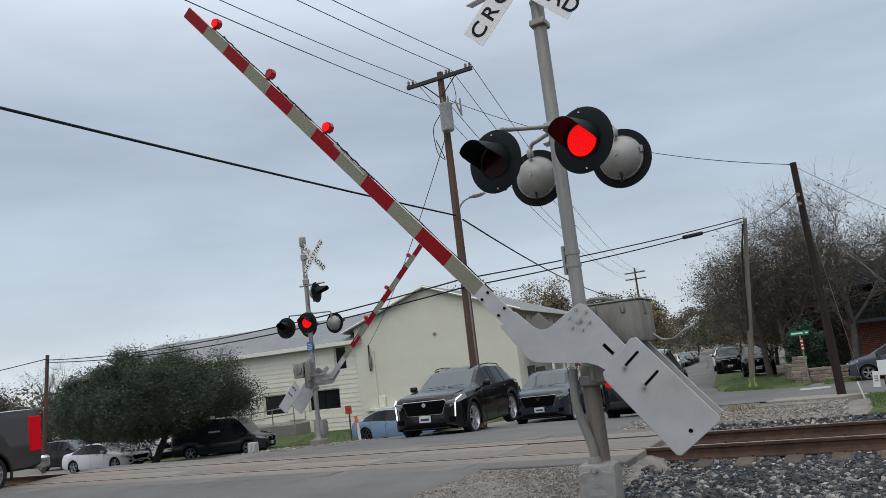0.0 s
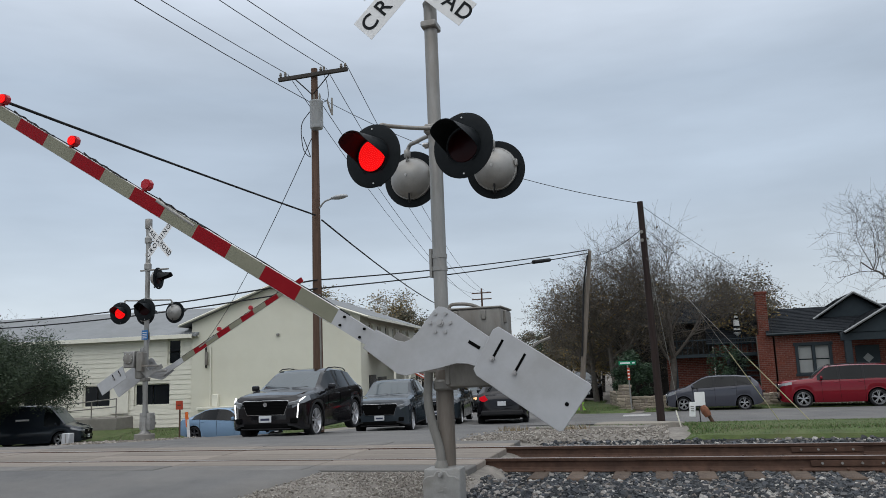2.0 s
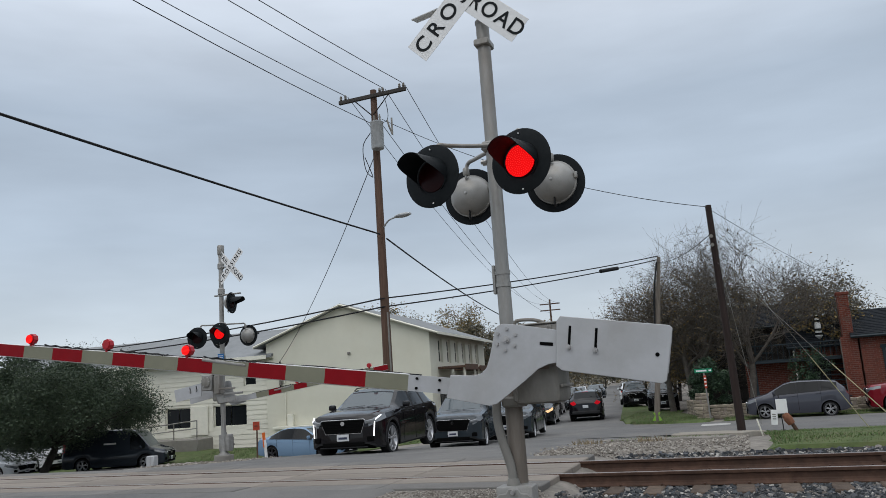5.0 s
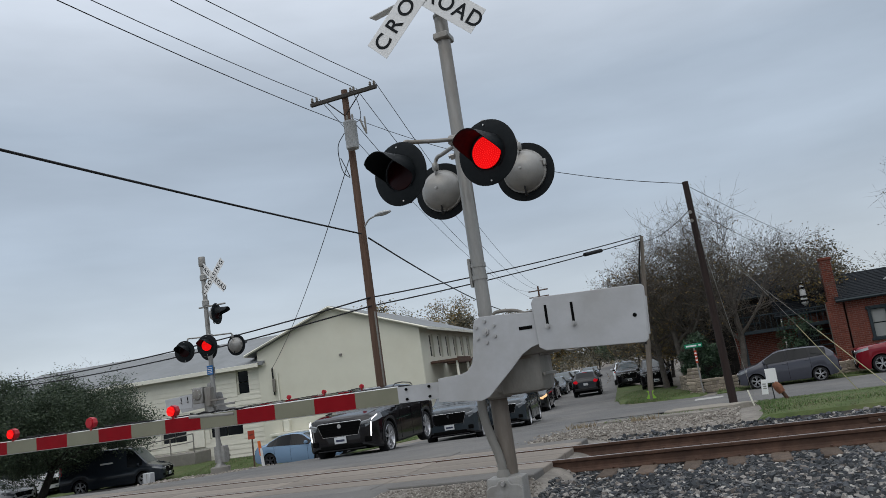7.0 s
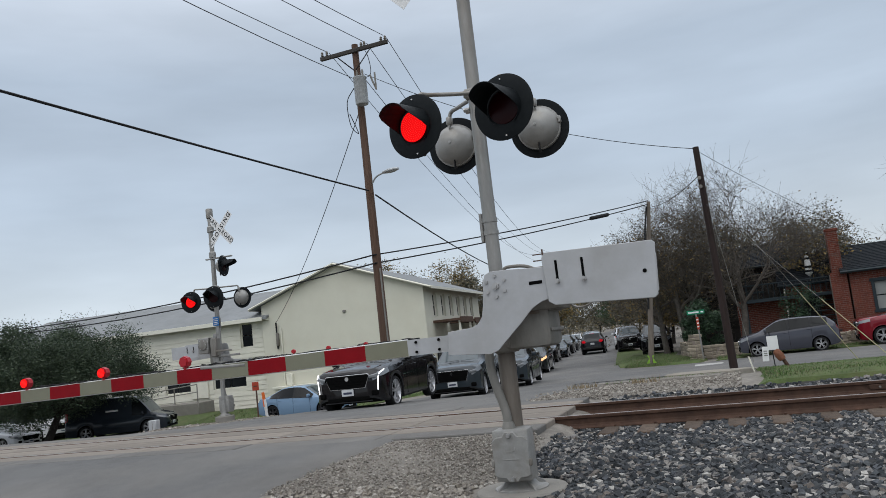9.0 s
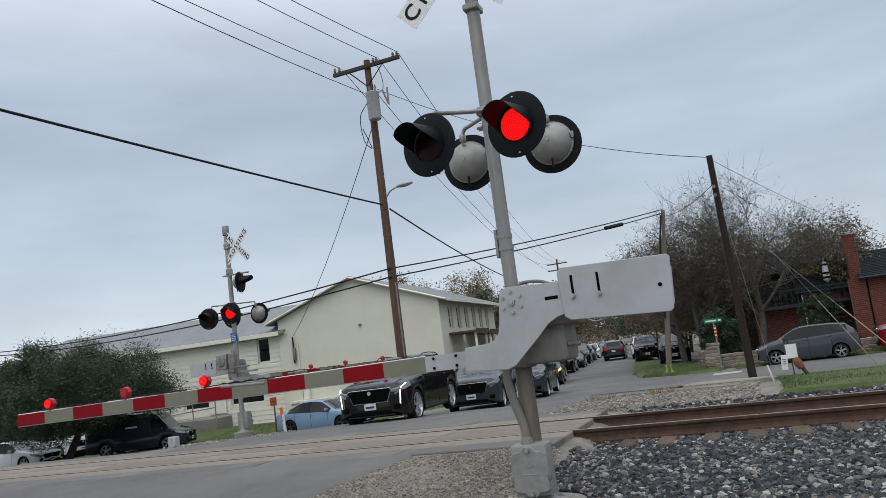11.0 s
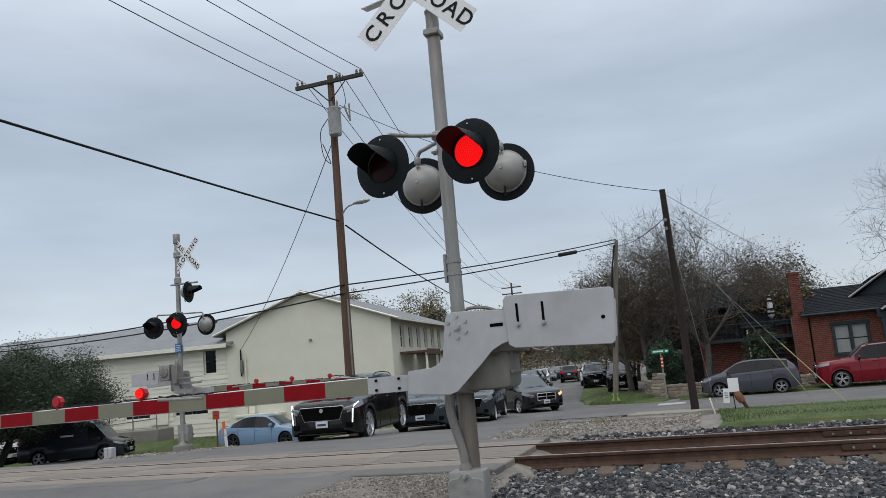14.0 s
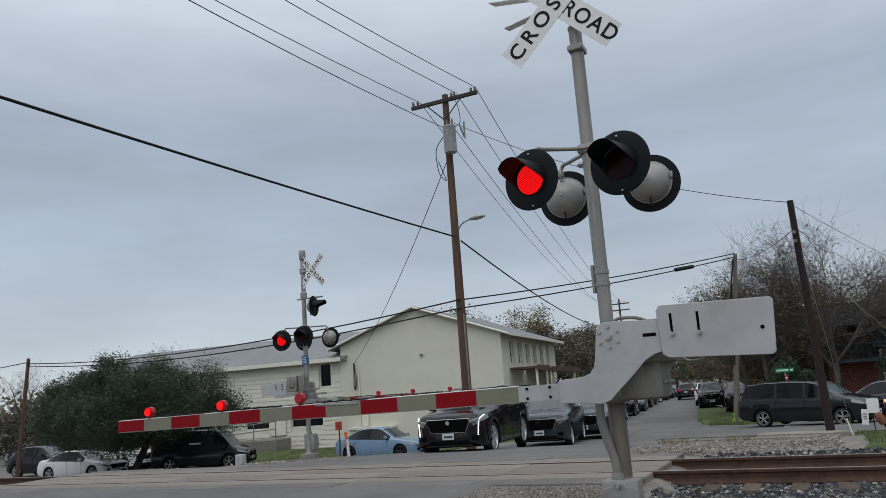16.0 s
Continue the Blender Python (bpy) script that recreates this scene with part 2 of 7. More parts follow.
# ---------------------------------------------------------------- ground
def interp(v, table):
    if v <= table[0][0]:
        return table[0][1]
    for (a, p), (b, q) in zip(table, table[1:]):
        if v <= b:
            t = (v - a) / (b - a)
            t = t * t * (3 - 2 * t) * 0.5 + t * 0.5
            return p + (q - p) * t
    return table[-1][1]


ROAD_Z = ((-80, -0.15), (-7, 0.0), (-2, 0.10), (0, 0.17), (2.0, 0.385), (2.35, 0.415), (2.9, 0.415), (5.7, 0.41), (7.6, 0.35), (11.2, 0.19), (14, -0.03), (17, -0.24), (22, -0.42), (29, -0.65), (40, -0.72), (400, -0.75))


def smooth01(v, a, b):
    t = min(1, max(0, (v - a) / (b - a)))
    return t * t * (3 - 2 * t)


def side_drop(x, y):
    """The road falls a little towards the lot."""
    return 0.17 * (1 - smooth01(x, -14, -6.5)) * smooth01(y, 5.0, 7.5) * (1 - smooth01(y, 30, 60))


def ground_z(x, y):
    """Height of the ground in the crossing's frame."""
    z = interp(y, ROAD_Z)
    z -= 0.22 * (1 - smooth01(x, -15, -11)) * smooth01(y, 11, 24)
    z -= 0.36 * (1 - smooth01(x, -20, -13.3)) * smooth01(y, 4.8, 8.5) * (1 - smooth01(y, 26, 30)) + side_drop(x, y)
    z -= 0.24 * (1 - smooth01(x, -33, -29.5)) * smooth01(y, 15, 21) * (1 - smooth01(y, 60, 90))
    z += 0.06 * smooth01(x, 0, 4) * smooth01(y, 22, 27)
    right, left = smooth01(x, -0.5, -0.05), 1 - smooth01(x, -14.5, -11.5)
    z -= 0.20 * right * smooth01(y, 0.2, 2.2) * (1 - smooth01(y, 6.6, 8.6))
    z -= 0.27 * left * smooth01(y, 0.5, 2.4) * (1 - smooth01(y, 6.2, 8))
    return z


def axis(parts):
    out = []
    for a, b, n in parts:
        out += [a + (b - a) * k / n for k in range(n)]
    return out + [parts[-1][1]]


def sheet(xs, ys, zf, edge=None):
    bm = bmesh.new()
    rows = [[bm.verts.new((x, y, zf(x, y))) for x in xs] for y in ys]
    for a, b in zip(rows, rows[1:]):
        for k in range(len(xs) - 1):
            bm.faces.new((a[k], a[k + 1], b[k + 1], b[k]))
    return bm


def strip(line, zf, lift, steps=1):
    """A draped band between pairs of edge points."""
    bm = bmesh.new()
    rows = []
    for (lx, rx, y) in line:
        xs_ = [lx, lx + 0.12] + [lx + (rx - lx) * k / 14 for k in range(2, 13)] + [rx - 0.12, rx]
        rows.append([bm.verts.new((x, y, zf(x, y) + (lift if 0 < k < 14 else -0.05))) for k, x in enumerate(xs_)])
    for a, b in zip(rows, rows[1:]):
        for k in range(14):
            bm.faces.new((a[k], a[k + 1], b[k + 1], b[k]))
    return bm


xs = axis([(-1500, -200, 6), (-200, -60, 8), (-60, -18, 14), (-18, 16, 100), (16, 60, 20), (60, 300, 8), (300, 1500, 6)])
ys = axis([(-700, -60, 6), (-60, -12, 10), (-12, 30, 120), (30, 80, 25), (80, 400, 12), (400, 3000, 8)])
ground = part("ground", sheet(xs, ys, lambda x, y: ground_z(x, y) + 0.02 * noise.noise(Vector((x * 0.8, y * 0.8, 3))) - 0.018), M_GRAVEL, None, "", CROSS)
tagged(ground, "grey-brown gravel and dirt verge round the crossing", "ground", kind="structure")


def road_x(y):
    """Centre of the road and half its width."""
    c = interp(y, ((-80, -8.4), (0, -8.3), (8, -7.4), (15, -4.9), (19, -5.1), (30, -6.9), (46, -9.3), (80, -12.8), (191, -25.0), (420, -50.0)))
    h = interp(y, ((-80, 4.6), (0, 5.2), (2.5, 5.9), (6, 6.1), (9, 5.8), (15, 4.9), (22, 4.3), (40, 3.7), (400, 3.7)))
    wob = 0.16 * noise.noise(Vector((y * 0.9, 1.7, 0))) + 0.05 * noise.noise(Vector((y * 5.1, 4.7, 0)))
    return c - h + wob, c + h + wob


road_rows = [(*road_x(y), y) for y in axis([(-80, -10, 10), (-10, -4, 12), (-4, 2.35, 60)])]
road = part("road", strip(road_rows, lambda x, y: interp(y, ROAD_Z) - side_drop(x, y), 0.012), M_ASPHALT, None, "", CROSS)
tagged(road, "worn grey asphalt road approaching the level crossing", "road", kind="structure")
road_rows = [(*road_x(y), y) for y in axis([(6.05, 30, 40), (30, 100, 20), (100, 420, 16)])]
road2 = part("road", strip(road_rows, lambda x, y: interp(y, ROAD_Z) - side_drop(x, y), 0.012), M_ASPHALT, None, "", CROSS)
tagged(road2, "worn grey asphalt road running on into town", "road", kind="structure")
# the cross street, beyond the tracks
street = part("road", sheet(axis([(-3.2, 30, 50), (30, 160, 14)]), axis([(18.3, 29.6, 16)]), lambda x, y: ground_z(x, y) + 0.022 + 0.004), M_ASPHALT, None, "", CROSS)
tagged(street, "grey asphalt side street along the railway", "road", kind="structure")
lot = part("road", sheet(axis([(-90, -12.6, 50)]), axis([(9.5, 48, 30)]), lambda x, y: ground_z(x, y) + 0.004), mat("lot_gravel", (0.20, 0.19, 0.175), 0.95, noise_amt=0.2, scale=2, bump=0.5, bump_scale=40, dirt=(0.12, 0.11, 0.10), dirt_amt=0.5), None, "", CROSS)
tagged(lot, "pale gravel parking lot beside the road", "parking lot", kind="structure")
# kerbed verges
M_KERB = mat("kerb", (0.27, 0.245, 0.205), 0.9, noise_amt=0.2, scale=4, bump=0.3, dirt=(0.2, 0.18, 0.15), dirt_amt=0.5)


def verge(name, outline, z_up, material, label):
    """A raised patch with soft edges over the ground."""
    bm = bmesh.new()
    cx, cy = sum(p[0] for p in outline) / len(outline), sum(p[1] for p in outline) / len(outline)
    rings = []
    for f, lift in ((1.0, -0.03), (0.985, z_up * 0.75), (0.93, z_up), (0.6, z_up * 1.02), (0.3, z_up)):
        ring = []
        for (ax, ay), (bx, by) in zip(outline, outline[1:] + outline[:1]):
            for k in range(8):
                x, y = ax + (bx - ax) * k / 8, ay + (by - ay) * k / 8
                x, y = cx + (x - cx) * f, cy + (y - cy) * f
                ring.append(bm.verts.new((x, y, ground_z(x, y) + lift)))
        rings.append(ring)
    n = len(rings[0])
    for a, b in zip(rings, rings[1:]):
        for k in range(n):
            bm.faces.new((a[k], a[(k + 1) % n], b[(k + 1) % n], b[k]))
    bm.faces.new(rings[-1])
    ob = part(name, bm, material, None, "", CROSS)
    return tagged(ob, label, name.split("_")[0], kind="structure")


verge("verge", [(2.2, 7.6), (40, 7.6), (40, 18.0), (2.9, 18.0)], 0.07, M_GRASS_SOIL, "mown green grass verge between street and tracks")
verge("verge", [(-3.5, 31.3), (0.3, 30.0), (0.6, 31.4), (-1.6, 40), (-6.0, 56), (-7.1, 56), (-4.7, 38)], 0.10, M_GRASS_SOIL, "raised grass corner behind a worn kerb")
verge("verge", [(0.8, 29.9), (40, 30.6), (40, 33), (1.0, 31.6)], 0.06, M_GRASS_SOIL, "narrow grass strip in front of the brick house")
verge("kerb", [(0.1, 14.2), (1.9, 13.6), (2.5, 16.4), (1.4, 17.6), (0.0, 17.6)], 0.13, M_KERB, "weathered concrete kerb mound at the pole")
verge("verge", [(-1.2, 11.0), (1.6, 10.6), (1.8, 12.8), (-1.2, 13.6)], 0.05, M_GRAVEL, "bare tan dirt mound beyond the rails")
verge("verge", [(-40, 26.0), (-11.5, 25.0), (-11.0, 31.0), (-40, 33.0)], 0.06, M_GRASS_SOIL, "thin grass in front of the cream building")

# ---------------------------------------------------------------- track
RAIL_TOP = 0.43


def rail_section():
    return [(-0.075, 0), (0.075, 0), (0.075, 0.012), (0.02, 0.035), (0.009, 0.06), (0.009, 0.125), (0.034, 0.137), (0.036, 0.168), (0.028, 0.175), (-0.028, 0.175),
            (-0.036, 0.168), (-0.034, 0.137), (-0.009, 0.125), (-0.009, 0.06), (-0.02, 0.035), (-0.075, 0.012)]


def rail(y, x0, x1, label):
    bm = bmesh.new()
    sec = rail_section()
    n = max(2, int(abs(x1 - x0) / 3))
    rings = [[bm.verts.new((x0 + (x1 - x0) * k / n, y + a, RAIL_TOP - 0.175 + b)) for a, b in sec] for k in range(n + 1)]
    for a, b in zip(rings, rings[1:]):
        for k in range(len(sec)):
            f = bm.faces.new((a[k], b[k], b[(k + 1) % len(sec)], a[(k + 1) % len(sec)]))
            f.material_index = 1 if k == 8 else 0
    bm.faces.new(rings[0])
    bm.faces.new(rings[-1][::-1])
    bmesh.ops.recalc_face_normals(bm, faces=bm.faces[:])
    ob = part("rail", bm, [M_RUST, M_RAILTOP], None, "", CROSS, smooth=False)
    for jx in (4.1, 15.9, 27.8):
        bar = part("joint_bar", bbox(0.92, 0.016, 0.075, (jx, y - 0.024, RAIL_TOP - 0.085), 0.006), M_RUST, ob, "rusty bolted joint bar")
        for q in range(4):
            part("bolt", rod((jx - 0.33 + 0.22 * q, y - 0.055, RAIL_TOP - 0.085), (jx - 0.33 + 0.22 * q, y - 0.03, RAIL_TOP - 0.085), 0.016, None, 6), M_GALV, bar)
    for q in range(28):
        sx = 0.35 + 0.52 * q
        part("spike", bbox(0.03, 0.05, 0.03, (sx + 0.05, y - 0.085, RAIL_TOP - 0.155), 0.005), M_RUST, ob)
    return tagged(ob, label, "rail", "track rails")


for ry in (3.45, 4.96):
    rail(ry, -70, 90, "rusty brown steel rail with a worn running top")
M_TIE = mat("old_tie", (0.125, 0.092, 0.07), 0.95, noise_amt=0.35, scale=9, bump=0.7, bump_scale=40, dirt=(0.07, 0.055, 0.045), dirt_amt=0.6, dirt_scale=3, random_amt=0.25)
tie_me = mesh_of(bbox(0.22, 2.9, 0.18, (0, 0, 0), 0.015), "tie", M_TIE)
for k in range(110):
    x = 0.35 + k * 0.52 if k < 70 else -14.2 - (k - 70) * 0.52
    tie = new("railway_tie", tie_me)
    tie.matrix_basis = at(x + random.uniform(-0.03, 0.03), 4.2 + random.uniform(-0.05, 0.05), RAIL_TOP - 0.175 - 0.082, random.uniform(-1.2, 1.2))
    tagged(tie, "weathered brown wooden railway tie in ballast", "railway tie", "track ties")
# crossing panels between and beside the rails
M_PANEL = mat("crossing_panel", (0.225, 0.195, 0.165), 0.9, noise_amt=0.2, scale=3, bump=0.3, bump_scale=60, dirt=(0.12, 0.11, 0.10), dirt_amt=0.6, dirt_scale=0.9, stretch=(0.3, 1, 1), random_amt=0.12)
M_PANELG = mat("crossing_asphalt", (0.16, 0.152, 0.142), 0.9, noise_amt=0.18, scale=2, bump=0.4, bump_scale=80, dirt=(0.10, 0.095, 0.09), dirt_amt=0.5, dirt_scale=0.7, random_amt=0.1)
for k in range(6):
    x0, x1 = -0.4 - 2.25 * k, -0.4 - 2.25 * (k + 1) + 0.015
    for y0, y1, m in ((2.36, 2.86, M_PANELG), (2.88, 3.405, M_PANEL), (3.56, 4.2, M_PANEL), (4.215, 4.85, M_PANEL), (5.01, 5.52, M_PANEL), (5.54, 6.05, M_PANELG)):
        p = new("crossing_panel", mesh_of(bbox(abs(x1 - x0), y1 - y0, 0.2, (0, 0, 0), 0.012), "crossing_panel", m))
        p.matrix_basis = at((x0 + x1) / 2, (y0 + y1) / 2, 0.325 + random.uniform(-0.004, 0.004))
        tagged(p, "worn grey-brown crossing panel set flush between rails", "crossing panel", "crossing panels", kind="structure")


def ballast(n, x0, x1, y0, y1, size, seed, name, label, mats, zf, avoid=None, density=None):
    """Loose broken stones, joined."""
    rng = np.random.default_rng(seed)
    base = np.array([(-1, -1, -1), (1, -1, -1), (1, 1, -1), (-1, 1, -1), (-1, -1, 1), (1, -1, 1), (1, 1, 1), (-1, 1, 1)], float) * 0.5
    quads = np.array([(0, 3, 2, 1), (4, 5, 6, 7), (0, 1, 5, 4), (1, 2, 6, 5), (2, 3, 7, 6), (3, 0, 4, 7)])
    vs, fs, cnt = [], [], 0
    px_, py_ = rng.uniform(x0, x1, n), rng.uniform(y0, y1, n)
    for k in range(n):
        x, y = px_[k], py_[k]
        if avoid and avoid(x, y):
            continue
        s = size * rng.uniform(0.55, 1.35)
        b = base * rng.uniform(0.55, 1.0, (8, 3)) * (s * rng.uniform(0.8, 1.4), s, s * rng.uniform(0.6, 1.1))
        a, c, d = rng.uniform(0, 6.28), rng.uniform(-0.6, 0.6), rng.uniform(-0.6, 0.6)
        ca, sa = math.cos(a), math.sin(a)
        r = np.array([(ca, -sa, 0), (sa, ca, 0), (0, 0, 1)]) @ np.array([(1, 0, 0), (0, math.cos(c), -math.sin(c)), (0, math.sin(c), math.cos(c))]) @ np.array([(math.cos(d), 0, math.sin(d)), (0, 1, 0), (-math.sin(d), 0, math.cos(d))])
        vs.append(b @ r.T + (x, y, zf(x, y) + s * rng.uniform(-0.15, 0.55)))
        fs.append(quads + cnt)
        cnt += 8
    me = bpy.data.meshes.new(name)
    me.from_pydata(np.concatenate(vs).tolist(), [], np.concatenate(fs).tolist())
    me.materials.append(mats)
    ob = new(name, me)
    ob.matrix_basis = CROSS
    return tagged(ob, label, name, kind="stuff")


def stone_mat(name, cols, bump=0.3):
    m = bpy.data.materials.new(name)
    m.use_nodes = True
    nt = m.node_tree
    b = nt.nodes["Principled BSDF"]
    b.inputs["Roughness"].default_value = 0.85
    g = nt.nodes.new("ShaderNodeNewGeometry")
    r = nt.nodes.new("ShaderNodeValToRGB")
    r.color_ramp.interpolation = "CONSTANT"
    el = r.color_ramp.elements
    el[0].color = (*cols[0], 1)
    el[1].position, el[1].color = 1 / len(cols), (*cols[1], 1)
    for k, c in enumerate(cols[2:], 2):
        el.new(k / len(cols)).color = (*c, 1)
    nt.links.new(g.outputs["Random Per Island"], r.inputs[0])
    tc = nt.nodes.new("ShaderNodeTexCoord")
    n = nt.nodes.new("ShaderNodeTexNoise")
    n.inputs["Scale"].default_value, n.inputs["Detail"].default_value = 45, 4
    nt.links.new(tc.outputs["Object"], n.inputs["Vector"])
    x = nt.nodes.new("ShaderNodeMix")
    x.data_type, x.blend_type = "RGBA", "MULTIPLY"
    x.inputs[0].default_value = 0.6
    nt.links.new(r.outputs[0], x.inputs[6])
    mr = nt.nodes.new("ShaderNodeMapRange")
    mr.inputs["From Min"].default_value, mr.inputs["From Max"].default_value, mr.inputs["To Min"].default_value, mr.inputs["To Max"].default_value = 0.3, 0.7, 0.45, 1.35
    nt.links.new(n.outputs["Fac"], mr.inputs["Value"])
    cc = nt.nodes.new("ShaderNodeCombineColor")
    for k in range(3):
        nt.links.new(mr.outputs[0], cc.inputs[k])
    nt.links.new(cc.outputs[0], x.inputs[7])
    nt.links.new(x.outputs[2], b.inputs["Base Color"])
    return m


M_BALLAST = stone_mat("ballast_stone", [(0.05, 0.054, 0.058), (0.028, 0.032, 0.036), (0.08, 0.08, 0.08), (0.043, 0.047, 0.055), (0.022, 0.025, 0.029), (0.062, 0.062, 0.066), (0.38, 0.36, 0.33), (0.06, 0.066, 0.07), (0.14, 0.12, 0.105), (0.03, 0.033, 0.036), (0.24, 0.22, 0.20), (0.018, 0.02, 0.022), (0.07, 0.075, 0.085), (0.045, 0.05, 0.055), (0.20, 0.19, 0.18)])
M_MIDSTONE = stone_mat("grey_brown_stone", [(0.26, 0.235, 0.20), (0.20, 0.175, 0.15), (0.34, 0.315, 0.275), (0.23, 0.205, 0.175), (0.16, 0.14, 0.12), (0.25, 0.225, 0.195)])
M_PALESTONE = stone_mat("pale_stone", [(0.30, 0.27, 0.23), (0.20, 0.175, 0.145), (0.38, 0.35, 0.31), (0.25, 0.22, 0.18), (0.16, 0.14, 0.12), (0.28, 0.25, 0.215)])


def ballast_z(x, y):
    top = RAIL_TOP - 0.212
    return max(ground_z(x, y), top * smooth01(y, -0.4, 2.0) * (1 - smooth01(y, 6.2, 7.6))) - 0.01


def on_tie(x, y):
    if math.hypot(x, y) < 0.47:
        return True
    if not 2.70 < y < 5.7:
        return False
    near_rail = min(abs(y - 3.45), abs(y - 4.96)) < 0.13
    return near_rail or (abs(((x - 0.35 + 0.26) % 0.52) - 0.26) < 0.11 and random.random() < 0.93)


# near-black bed: the shade between the stones is put into its colour
M_BALLASTBED = mat("ballast_gap_shade", (0.03, 0.028, 0.026), 0.95, noise_amt=0.3, scale=12, bump=0.5, bump_scale=40, dirt=(0.05, 0.045, 0.04), dirt_amt=0.5)
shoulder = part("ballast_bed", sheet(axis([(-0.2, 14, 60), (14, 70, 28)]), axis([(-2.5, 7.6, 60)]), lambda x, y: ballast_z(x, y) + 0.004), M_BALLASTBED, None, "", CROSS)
tagged(shoulder, "near-black ballast bed, its colour carrying the shade between stones", "ballast", kind="structure")
ballast(52000, -0.22, 7.5, -1.2, 3.4, 0.050, 3, "ballast", "loose dark grey crushed railway ballast stones", M_BALLAST, ballast_z, on_tie)
ballast(11000, -0.2, 9, 3.4, 7.5, 0.058, 4, "ballast", "loose dark grey crushed railway ballast stones", M_BALLAST, ballast_z, on_tie)
ballast(7000, 7.5, 30, -1, 7.5, 0.09, 5, "ballast", "loose dark grey crushed railway ballast stones", M_BALLAST, ballast_z, on_tie)
ballast(5200, -2.9, 0.2, -3.2, 0.35, 0.046, 6, "gravel", "loose pale gravel at the foot of the mast", M_PALESTONE, lambda x, y: ground_z(x, y) - 0.02, on_tie)
ballast(7000, -3.2, -0.25, 0.3, 2.3, 0.021, 7, "gravel", "scattered grey-brown gravel on the road shoulder", M_MIDSTONE, lambda x, y: ground_z(x, y) - 0.02)
ballast(5200, -1.8, 2.0, 6.6, 12.5, 0.042, 8, "gravel", "loose grey stones on the verge beyond the rails", M_MIDSTONE, lambda x, y: ground_z(x, y) - 0.02)
ballast(1600, -14, -10.4, 10.4, 12.6, 0.06, 9, "gravel", "pale stones round the foot of the far mast", M_PALESTONE, lambda x, y: ground_z(x, y) - 0.02)


# ---------------------------------------------------------------- crossing signals
M_RED = mat("red_reflective", (0.225, 0.004, 0.009), 0.5, noise_amt=0.08, scale=6, dirt=(0.20, 0.014, 0.016), dirt_amt=0.3, spec=0.12)
M_WHITE = mat("dirty_reflective_white", (0.195, 0.193, 0.138), 0.55, noise_amt=0.06, scale=6, dirt=(0.25, 0.24, 0.18), dirt_amt=0.35)
M_SIGN = mat("sign_white", (0.74, 0.74, 0.73), 0.5, noise_amt=0.03, dirt=(0.55, 0.55, 0.53), dirt_amt=0.3)
M_LENS = glass_mat("dark_red_lens", (0.018, 0.002, 0.003), 0.3, True, 0.12)
M_LED = glow("lit_red_led_field", (1.0, 0.006, 0.008), 0.7)
M_LEDDOT = glow("lit_red_led", (1.0, 0.022, 0.02), 1.1)
M_HOUSING = mat("dull_aluminium", (0.34, 0.335, 0.32), 0.5, 0.45, noise_amt=0.14, scale=10, dirt=(0.20, 0.18, 0.15), dirt_amt=0.6, dirt_scale=5)
M_BOLT = mat("steel_bolt", (0.45, 0.44, 0.43), 0.4, 0.8)
M_BLUE = mat("blue_plate", (0.03, 0.16, 0.42), 0.5)
BLINK = []  # (led, y lit, y dark, phase)


def text_mesh(body, size, gap=1.15):
    cu = bpy.data.curves.new("text", "FONT")
    cu.body, cu.size, cu.align_x, cu.align_y = body, size, "CENTER", "CENTER"
    cu.extrude, cu.offset, cu.space_character = 0.0015, size * 0.012, gap
    ob = bpy.data.objects.new("text", cu)
    scene.collection.objects.link(ob)
    bpy.context.view_layer.update()
    me = bpy.data.meshes.new_from_object(ob.evaluated_get(bpy.context.evaluated_depsgraph_get()))
    bpy.data.objects.remove(ob)
    bpy.data.curves.remove(cu)
    me.materials.clear()
    me.materials.append(M_BLACK)
    return me


